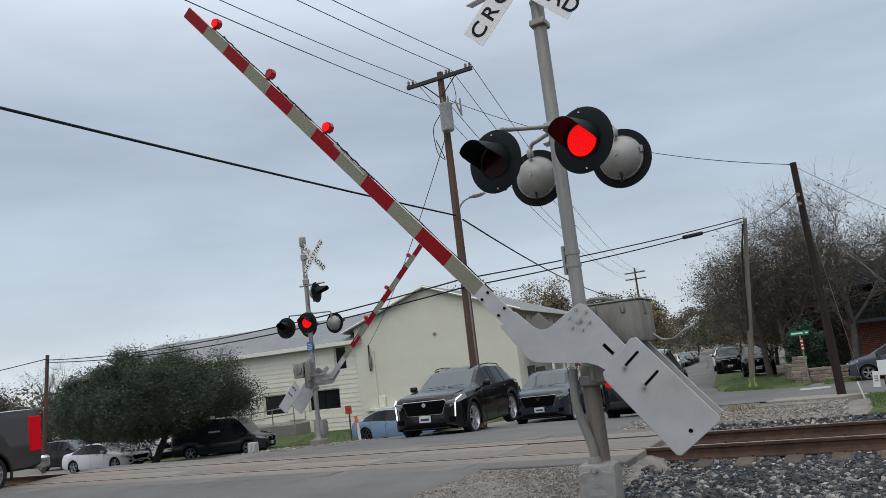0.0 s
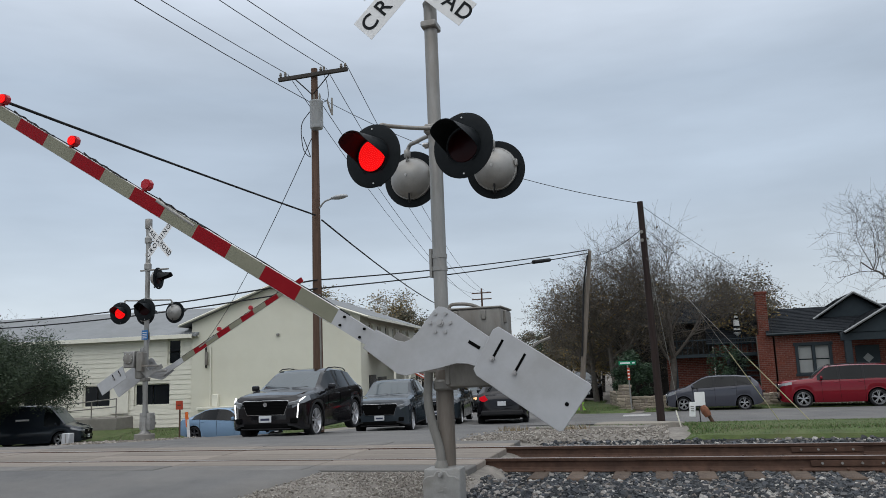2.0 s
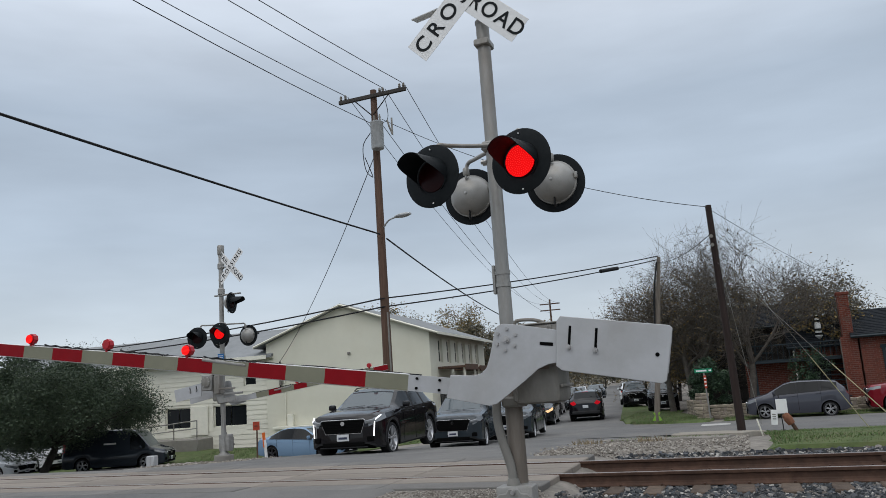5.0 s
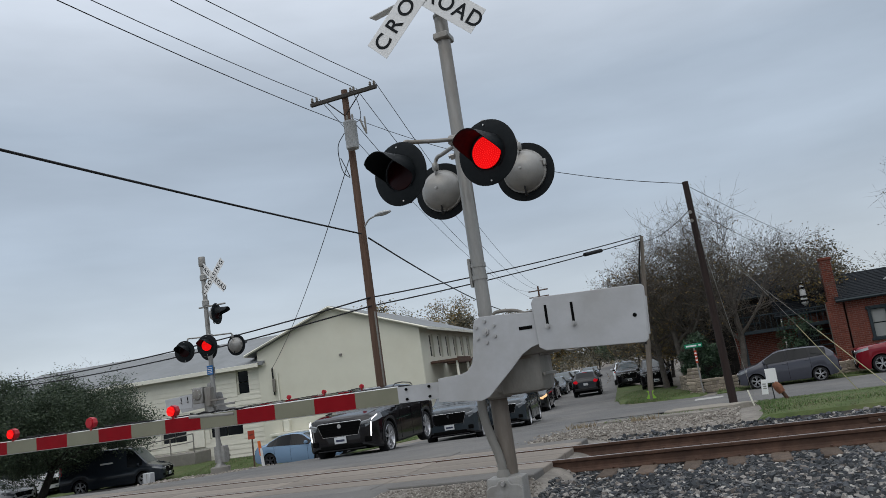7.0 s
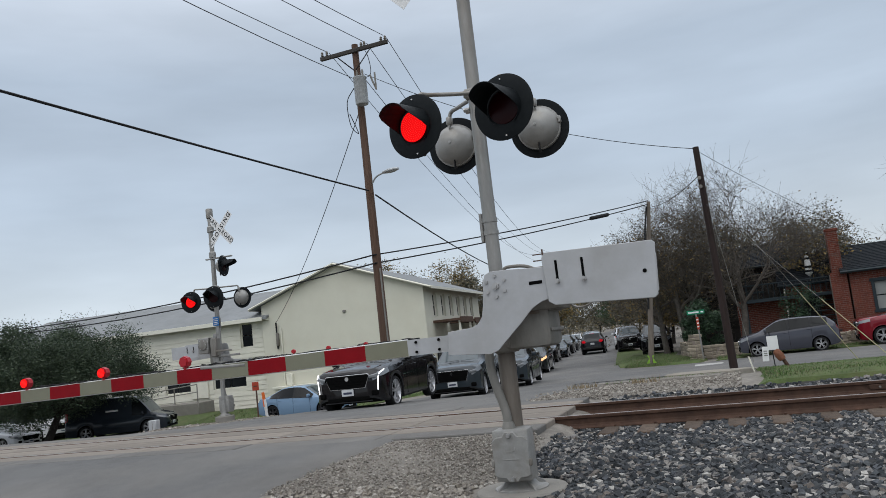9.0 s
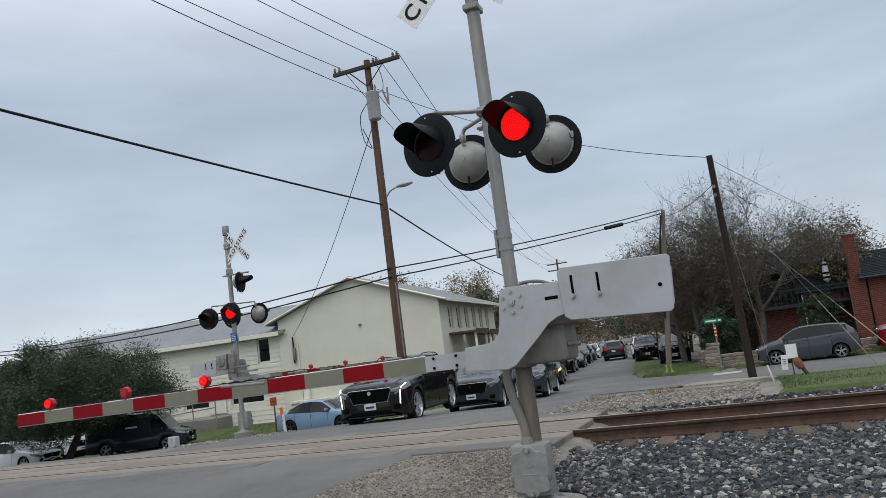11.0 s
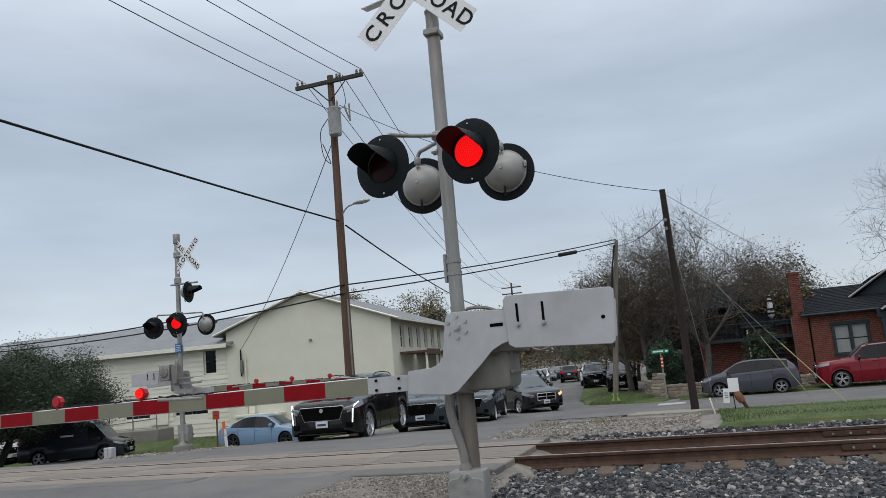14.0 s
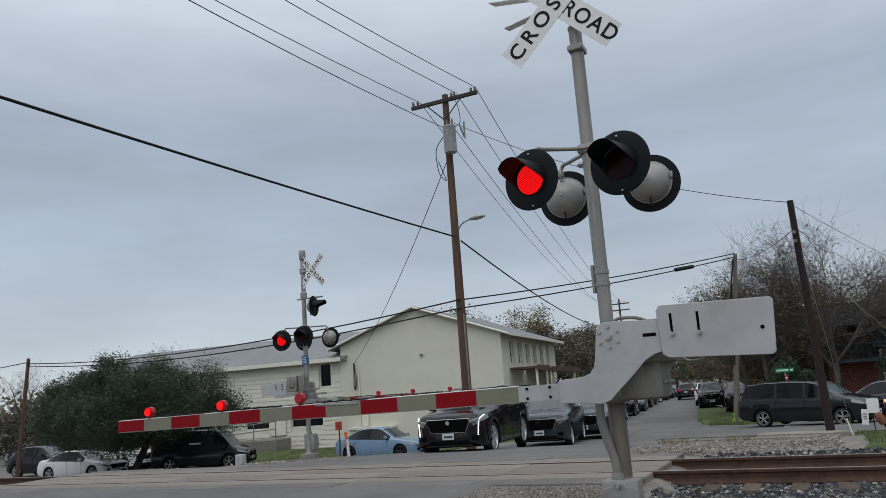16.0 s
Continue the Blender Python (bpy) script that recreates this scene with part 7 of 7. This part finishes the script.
build_car(park(-13.0, 110, 186), SUV, 4.7, 1.9, 1.7, P_GREY, "distant grey SUV on the road", wheel_r=0.36)


# ---------------------------------------------------------------- trees and plants
M_BARK = mat("grey_bark", (0.098, 0.085, 0.072), 0.95, noise_amt=0.3, scale=10, bump=0.6, bump_scale=25, dirt=(0.17, 0.155, 0.14), dirt_amt=0.5, dirt_scale=3)


M_DARKBARK = mat("dark_oak_bark", (0.03, 0.026, 0.022), 0.95, noise_amt=0.3, scale=10, bump=0.6, bump_scale=25, dirt=(0.05, 0.045, 0.04), dirt_amt=0.5, dirt_scale=3)


def leaf_mat(name, cols):
    m = stone_mat(name, cols)
    m.node_tree.nodes["Principled BSDF"].inputs["Roughness"].default_value = 0.7
    return m


M_OAKLEAF = leaf_mat("oak_leaf", [(0.028, 0.05, 0.024), (0.042, 0.066, 0.03), (0.022, 0.04, 0.021), (0.06, 0.085, 0.043), (0.034, 0.056, 0.028), (0.05, 0.07, 0.04)])
M_BROWNLEAF = leaf_mat("brown_leaf", [(0.10, 0.07, 0.035), (0.065, 0.055, 0.036), (0.19, 0.125, 0.04), (0.09, 0.07, 0.045), (0.06, 0.055, 0.035)])
M_YELLOWLEAF = leaf_mat("autumn_leaf", [(0.23, 0.15, 0.045), (0.16, 0.115, 0.045), (0.11, 0.095, 0.045), (0.27, 0.19, 0.06), (0.09, 0.09, 0.05)])
M_GREENLEAF = leaf_mat("green_leaf", [(0.03, 0.055, 0.02), (0.05, 0.08, 0.03), (0.022, 0.04, 0.018), (0.04, 0.065, 0.03)])
M_FARLEAF = leaf_mat("far_woods", [(0.12, 0.10, 0.06), (0.09, 0.08, 0.055), (0.15, 0.12, 0.06), (0.07, 0.075, 0.05), (0.11, 0.10, 0.075)])
M_BRUSH = leaf_mat("brush_leaf", [(0.055, 0.05, 0.032), (0.04, 0.042, 0.028), (0.07, 0.06, 0.038), (0.03, 0.034, 0.022)])
M_HEDGE = leaf_mat("hedge_leaf", [(0.018, 0.045, 0.018), (0.03, 0.065, 0.026), (0.015, 0.034, 0.016)])


class Limbs:
    def __init__(self):
        self.v, self.f, self.tips = [], [], []

    def seg(self, a, b, ra, rb, n):
        d = (b - a)
        if d.length < 1e-4:
            return
        d.normalize()
        u = d.orthogonal().normalized()
        w = d.cross(u)
        k = len(self.v)
        for c, r in ((a, ra), (b, rb)):
            for q in range(n):
                t = 2 * math.pi * q / n
                self.v.append(c + (u * math.cos(t) + w * math.sin(t)) * r)
        for q in range(n):
            self.f.append((k + q, k + (q + 1) % n, k + n + (q + 1) % n, k + n + q))

    def grow(self, p, d, length, r, level, rng, kids, up, spread, droop=0.0):
        n = 8 if level == 0 else (6 if level == 1 else (4 if level == 2 else 3))
        steps = 6 if level < 2 else (4 if level == 2 else (3 if level == 3 else 2))
        pts = [p]
        for k in range(steps):
            d = (d + Vector((rng.uniform(-1, 1), rng.uniform(-1, 1), rng.uniform(-1, 1))) * (0.12 if level == 0 else 0.34) + Vector((0, 0, up - droop * level * 0.25))).normalized()
            q = pts[-1] + d * length / steps
            self.seg(pts[-1], q, r * (1 - 0.55 * k / steps), r * (1 - 0.55 * (k + 1) / steps), n)
            pts.append(q)
        if level >= len(kids):
            self.tips.append(pts[-1])
            return
        for k in range(kids[level]):
            t = rng.uniform(0.3 if level else 0.42, 1.0)
            i = min(steps - 1, int(t * steps))
            base = pts[i].lerp(pts[i + 1], t * steps - i)
            a = rng.uniform(0, 2 * math.pi)
            side = d.orthogonal().normalized()
            side = (side * math.cos(a) + d.cross(side) * math.sin(a)).normalized()
            nd = (d * (1 - spread * 0.55) + side * spread * rng.uniform(0.6, 1.2)).normalized()
            self.grow(base, nd, length * rng.uniform(0.55, 0.8), max(0.007, r * 0.47 * (1.1 - 0.35 * t)), level + 1, rng, kids, up, spread, droop)

    def mesh(self, name, m):
        me = bpy.data.meshes.new(name)
        me.from_pydata([tuple(v) for v in self.v], [], self.f)
        me.materials.append(m)
        for p in me.polygons:
            p.use_smooth = True
        return me


def leaves(points, size, name, m, rng, jitter=0.3, per=1, flat=0.6):
    pts = np.array([tuple(p) for p in points], float).repeat(per, 0)
    n = len(pts)
    pts = pts + rng.normal(0, jitter, (n, 3))
    a, b = rng.normal(0, 1, (n, 3)), rng.normal(0, 1, (n, 3))
    a[:, 2] *= flat
    a /= np.linalg.norm(a, axis=1, keepdims=True)
    b -= a * (a * b).sum(1, keepdims=True)
    b /= np.linalg.norm(b, axis=1, keepdims=True)
    s = size * rng.uniform(0.6, 1.4, (n, 1))
    q = np.stack([pts - a * s, pts - b * s * 0.45, pts + a * s, pts + b * s * 0.45], 1).reshape(-1, 3)
    me = bpy.data.meshes.new(name)
    me.from_pydata(q.tolist(), [], np.arange(4 * n).reshape(-1, 4).tolist())
    me.materials.append(m)
    return me


def bare_tree(x, y, height, spread, seed, label, n_leaf, leaf_m=None, kids=(7, 6, 6, 5, 3), lean=(0, 0), trunk_r=0.28, z=None, leaf_size=0.06, up=0.10):
    rng = random.Random(seed)
    t = empty("tree", at(x, y, (ground_z(x, y) if z is None else z) - 0.05), label, "tree", "trees")
    lb = Limbs()
    lb.grow(Vector((0, 0, 0)), Vector((lean[0], lean[1], 1)).normalized(), height * 0.42, trunk_r, 0, rng, kids, up, spread)
    tr = new("trunk", lb.mesh("trunk", M_BARK))
    tr.parent = t
    if n_leaf and lb.tips:
        pts = [rng.choice(lb.tips) for _ in range(n_leaf)]
        c = new("crown", leaves(pts, leaf_size, "crown", leaf_m or M_BROWNLEAF, np.random.default_rng(seed), 0.08))
        c.parent = t
    return t


def leafy_tree(x, y, rx, ry, z0, z1, seed, label, n, leaf_m, size=0.12, trunk_h=1.2, trunk_r=0.22, clumps=60, name="tree", lean=(0.15, 0), off=(0, 0)):
    rng, nr = random.Random(seed), np.random.default_rng(seed)
    gz_ = ground_z(x, y)
    t = empty(name, at(x, y, gz_ - 0.05), label, "tree" if name == "tree" else name, "trees" if name == "tree" else "shrubs")
    lb = Limbs()
    z0, z1 = z0 - gz_, z1 - gz_
    cz = (z0 + z1) / 2
    top = Vector((lean[0], lean[1], trunk_h))
    lb.seg(Vector((0, 0, 0)), top * 0.5, trunk_r, trunk_r * 0.85, 10)
    lb.seg(top * 0.5, top, trunk_r * 0.85, trunk_r * 0.75, 10)
    centres = []
    for k in range(clumps):
        while True:
            v = Vector((rng.uniform(-1, 1), rng.uniform(-1, 1), rng.uniform(-0.9, 1)))
            if 0.25 < v.length < 1:
                break
        v = v * (0.9 / max(0.55, v.length)) if rng.random() < 0.7 else v
        edge = 1 + 0.42 * noise.noise(v * 2.6 + Vector((seed, 0, 0)))
        c = Vector((off[0] + v.x * rx * edge, off[1] + v.y * ry * edge, cz + v.z * (z1 - z0) / 2 * edge))
        c.z = max(c.z, z0 * 0.7)
        centres.append((c, rng.uniform(0.16, 0.44)))
        if k % 3 == 0:
            mid = top.lerp(c, 0.5) + Vector((0, 0, 0.15))
            lb.seg(top, mid, trunk_r * 0.4, trunk_r * 0.2, 5)
            lb.seg(mid, c, trunk_r * 0.2, 0.015, 4)
    tr = new("trunk", lb.mesh("trunk", M_DARKBARK))
    tr.parent = t
    pts = []
    for k in range(n):
        c, share = centres[rng.randrange(len(centres))]
        r = min(rx, ry, (z1 - z0) / 2) * share
        v = Vector((rng.gauss(0, 1), rng.gauss(0, 1), rng.gauss(0, 0.75)))
        v = v.normalized() * r * (rng.random() ** 0.45) * 1.35
        if k % 9 == 0:
            v = v * 1.25 + Vector((0, 0, 0.35 * r * rng.random()))
        pts.append(c + v)
    c = new("crown", leaves(pts, size, "crown", leaf_m, nr, 0.05))
    c.parent = t
    return t


leafy_tree(-28.9, 20.7, 5.2, 3.7, 0.25, 4.1, 5, "spreading dark green live oak in the gravel lot", 235000, M_OAKLEAF, 0.049, 1.3, 0.20, 200, "tree", (0.5, 0.3), (-0.6, 0.5))
leafy_tree(-38.5, 30.0, 3.4, 3.0, 0.2, 3.4, 6, "dark green oak at the edge of the lot", 14000, M_OAKLEAF, 0.09, 1.3, 0.2, 60)
for x, y, height, spread, seed, label, count, lean, kids in (
        (-0.6, 38.5, 11.0, 0.95, 11, "large bare grey tree with scattered brown leaves", 7000, (-0.08, 0), (7, 6, 6, 5, 3)),
        (-0.8, 44.0, 9.8, 0.95, 12, "bare spreading tree over the road corner", 4200, (-0.1, 0), (6, 6, 5, 4, 3)),
        (-2.0, 41.0, 9.8, 0.95, 21, "bare spreading tree with brown leaves at the road corner", 6500, (0.0, 0), (6, 6, 6, 5, 3)),
        (2.4, 37.6, 12.0, 0.72, 13, "tall bare tree in front of the dark house", 300, (0.12, 0), (6, 5, 5, 5, 3)),
        (6.2, 41.5, 9.6, 0.85, 14, "bare tree with scattered yellow leaves", 1800, (0.1, 0), (6, 5, 5, 5, 3)),
        (15.2, 38.5, 14.5, 0.85, 15, "tall bare tree beside the brick house", 350, (-0.1, 0), (6, 6, 5, 5, 3)),
        (20.0, 38.0, 14.0, 0.8, 16, "tall bare tree beside the brick house", 350, (-0.2, 0), (6, 6, 5, 5, 3)),
        (14.0, 52.0, 9.0, 0.8, 17, "bare tree behind the brick house", 400, (0, 0), (6, 5, 5, 4)),
        (-3.0, 51.0, 9.0, 0.9, 18, "bare brown tree along the far road", 2600, (0.0, 0), (6, 6, 5, 4)),
        (-52.5, 48.5, 12.2, 0.85, 85, "bare tree with sparse leaves behind the cream wing", 1500, (0.1, 0), (6, 6, 5, 4))):
    bare_tree(x, y, height, spread, seed, label, count, M_YELLOWLEAF if "yellow" in label else M_BROWNLEAF, kids=kids, lean=lean, trunk_r=0.2)
leafy_tree(0.5, 33.2, 1.15, 0.8, -0.5, 2.1, 21, "dense dark green shrub behind the street sign", 11000, M_HEDGE, 0.06, 0.6, 0.05, 26, "shrub", (0, 0))
leafy_tree(5.2, 36.4, 0.8, 0.7, 0.6, 2.2, 22, "low green shrub below the deck", 2500, M_HEDGE, 0.06, 0.4, 0.04, 18, "shrub", (0, 0))
leafy_tree(6.8, 40.0, 1.7, 1.5, 2.2, 5.0, 23, "small tree with yellow autumn leaves", 1500, M_YELLOWLEAF, 0.09, 1.4, 0.08, 40)
# trees along the far road
k = 0
for x, y, rx, z1, m, label in ((-3.0, 60, 2.6, 6.0, M_YELLOWLEAF, "yellow autumn tree along the far road"), (-4.5, 75, 3.2, 7.0, M_YELLOWLEAF, "yellow autumn tree along the far road"), (-8.5, 95, 3.6, 7.0, M_FARLEAF, "brown autumn tree along the far road"), (-12.5, 120, 4.5, 6.5, M_YELLOWLEAF, "yellow autumn tree along the far road"),
                               (-17.5, 150, 6, 8.0, M_GREENLEAF, "green tree at the end of the road"), (-27, 170, 7, 9.0, M_FARLEAF, "brown tree at the end of the road"), (-20.5, 75, 3.2, 7.5, M_FARLEAF, "brown autumn tree behind the queue"), (-24, 100, 4.5, 9.0, M_YELLOWLEAF, "yellow autumn tree behind the queue"),
                               (-30, 62, 3.6, 9.4, M_YELLOWLEAF, "autumn tree behind the cream building"), (-24.5, 66, 3.2, 9.0, M_YELLOWLEAF, "autumn tree behind the cream building"), (-36, 80, 4.0, 9.5, M_FARLEAF, "brown tree behind the cream building"), (-19, 60, 3.0, 7.2, M_FARLEAF, "brown tree behind the cream building"),
                               (-1.5, 52, 2.2, 6.0, M_YELLOWLEAF, "yellow autumn tree at the grass corner"), (-33, 140, 7, 9.0, M_FARLEAF, "brown tree at the end of the road"), (-8, 130, 5, 8.0, M_FARLEAF, "brown tree along the far road"), (2, 66, 4, 8.5, M_FARLEAF, "brown tree behind the dark house"), (9, 62, 4, 8.0, M_FARLEAF, "brown tree behind the houses")):
    k += 1
    leafy_tree(x, y, rx, rx, 1.0, z1, 40 + k, label, 15000 if y < 90 else 9000, m, 0.11 if y < 90 else 0.2, 2.0, 0.16, 55)
for x, y, h, seed in ((-66, 58, 10.5, 71), (-60, 60, 10.0, 72), (-85, 55, 12, 73), (-75, 40, 9, 74), (-62, 34, 8.0, 75), (-56, 26, 7.5, 76), (-95, 45, 12, 77)):
    bare_tree(x, y, h, 0.85, seed, "bare grey-brown tree beyond the lot", 500, M_BROWNLEAF, (6, 5, 5, 4), leaf_size=0.08, trunk_r=0.2)

for x, y, rx, z1, seed in ((-45.0, 30.5, 3.4, 2.6, 91), (-51.5, 33.0, 3.8, 3.0, 92), (-57.0, 27.0, 3.6, 2.7, 93), (-62.0, 33.0, 4.0, 3.2, 94)):
    leafy_tree(x, y, rx, 2.6, -1.2, z1, seed, "dense brown-green brush behind the gravel lot", 12000, M_BRUSH, 0.10, 1.0, 0.08, 60, "shrub", (0, 0))


def far_woods():
    nr = np.random.default_rng(9)
    pts = []
    for x0, x1, y0, y1, h in ((-420, -40, 210, 320, 9), (-60, 260, 190, 300, 10), (30, 330, 70, 140, 9), (-420, -110, 60, 160, 10)):
        n = 26000
        x, y = nr.uniform(x0, x1, n), nr.uniform(y0, y1, n)
        top = h * (0.65 + 0.35 * np.sin(x * 0.11) * np.sin(x * 0.037 + 1))
        pts.append(np.stack([x, y, -1 + top * nr.uniform(0, 1, n) ** 0.6], 1))
    ob = new("woods", leaves(np.concatenate(pts), 0.6, "woods", M_FARLEAF, nr, 0.4))
    ob.matrix_basis = CROSS
    tagged(ob, "distant belt of bare brown autumn woods", "woods", kind="stuff")


far_woods()


def grass(name, outlines, n, h, m, label, seed):
    nr = np.random.default_rng(seed)
    vs, fs = [], []
    for x0, x1, y0, y1, share in outlines:
        c = int(n * share)
        xs_, ys_2 = nr.uniform(x0, x1, c), nr.uniform(y0, y1, c)
        for x, y in zip(xs_, ys_2):
            z = ground_z(x, y) + 0.03
            a, hh = nr.uniform(0, 6.28), h * nr.uniform(0.5, 1.4)
            dx, dy = 0.012 * math.cos(a), 0.012 * math.sin(a)
            lx, ly_ = nr.normal(0, 0.35 * hh), nr.normal(0, 0.35 * hh)
            k = len(vs)
            vs += [(x - dx, y - dy, z), (x + dx, y + dy, z), (x + lx, y + ly_, z + hh)]
            fs.append((k, k + 1, k + 2))
    me = bpy.data.meshes.new(name)
    me.from_pydata(vs, [], fs)
    me.materials.append(m)
    ob = new(name, me)
    ob.matrix_basis = CROSS
    return tagged(ob, label, "grass", kind="stuff")


M_GRASS = leaf_mat("grass_blade", [(0.07, 0.13, 0.03), (0.10, 0.17, 0.045), (0.055, 0.10, 0.025), (0.13, 0.17, 0.06), (0.15, 0.14, 0.07)])
M_DRY = leaf_mat("dry_grass", [(0.26, 0.20, 0.12), (0.20, 0.15, 0.09), (0.30, 0.24, 0.15), (0.16, 0.13, 0.08)])
grass("grass", [(2.4, 16, 7.7, 17.9, 1.0)], 70000, 0.05, M_GRASS, "short green grass on the verge", 31)
grass("grass", [(-3.2, 0.2, 30.6, 34, 0.4), (-4.2, -1.5, 34, 42, 0.3), (1, 14, 30.4, 32.4, 0.3)], 16000, 0.11, M_GRASS, "short green grass at the corner", 32)
grass("dry_grass", [(-1.5, -0.9, 9.4, 10.0, 0.5), (-0.2, 0.35, 9.8, 10.4, 0.5)], 130, 0.11, M_DRY, "dry tan grass tufts beyond the rails", 33)
grass("grass", [(-0.9, 1.6, 10.8, 13.2, 1.0)], 700, 0.04, M_GRASS, "sparse grass beyond the rails", 34)
grass("grass", [(-26, -11.2, 25.5, 31, 1.0)], 9000, 0.12, M_GRASS, "thin grass before the cream building", 35)


# ---------------------------------------------------------------- what moves
ARM_ANGLE = [(0, 49.7), (0.5, 44.6), (1, 40.0), (1.5, 35.9), (2, 32.7), (2.5, 28.1), (3, 23.9), (3.5, 19.7), (4, 15.7), (4.2, 14.3), (5.0, 8.6), (5.7, 4.4), (6.2, 2.5), (6.5, 1.9), (7.0, 1.0), (7.6, 0.2), (8.0, 0.0), (16, 0.0)]
PERIOD, FIRST = 1.187, 0.335


def motions():
    for arm, hub in ((near_arm, (0.09, -0.36, 1.89)), (far_arm, (0.09, -0.36, 1.95))):
        k = 1.0 if arm is near_arm else 0.9
        walk(arm, [(t, pose(*hub, 0, a * k, 0)) for t, a in ARM_ANGLE])
    def drive(car, rows):
        walk(car, [(t, park(x, y, h)) for t, x, y, h in rows])

    drive(cadillac, [(0, -7.03, 11.4, 3.3), (4.2, -7.03, 11.67, 3.3), (9, -6.95, 11.87, 3.5), (12.5, -6.88, 12.13, 4.2), (16, -6.82, 12.35, 4.8)])
    drive(tucson, [(0, -6.85, 17.9, 8), (4.2, -6.85, 18.0, 8), (16, -6.75, 18.5, 8)])
    drive(suv_away, [(0, -2.6, 13.6, 188), (1.5, -3.7, 20.7, 189), (3.5, -5.5, 31.4, 189), (7, -7.9, 47.6, 188), (9, -8.95, 56.2, 187), (12.5, -10.2, 67.5, 186), (16, -11.3, 79.0, 186)])
    drive(minivan, [(0, -8.9, 36.3, 8), (10.2, -9.0, 35.9, 8), (11.4, -9.0, 34.6, 14), (12.5, -8.7, 33.0, 23), (13.5, -7.7, 31.0, 33), (14, -6.3, 29.9, 39), (14.5, -4.7, 29.0, 45), (15, -3.0, 28.2, 51), (15.5, -1.0, 27.4, 58), (16, 1.2, 26.6, 66)])
    walk(pickup, [(t, at(-14.6, y + 0.02, 0.28)) for t, y in ((0, pickup_y), (0.5, -0.8), (1.5, -7.0), (4, -25.0), (8, -60.0), (16, -62.0))])
    # each lamp's lit array stands forward of its dark lens while it flashes
    for led, lit, dark, phase in BLINK:
        rows, n = [], -1
        on = lambda s: (s % 2 == 0) == (phase == 0)
        base = led.matrix_basis.translation.copy()
        state = on(-1)
        rows.append((0.0, lit if state else dark))
        while True:
            n += 1
            t = FIRST + n * PERIOD / 2
            if t > 15.9:
                break
            rows.append((t - 0.034, lit if on(n - 1) else dark))
            rows.append((t, lit if on(n) else dark))
        rows.append((16.0, rows[-1][1]))
        walk(led, [(t, pose(base.x, v, base.z)) for t, v in rows])


motions()
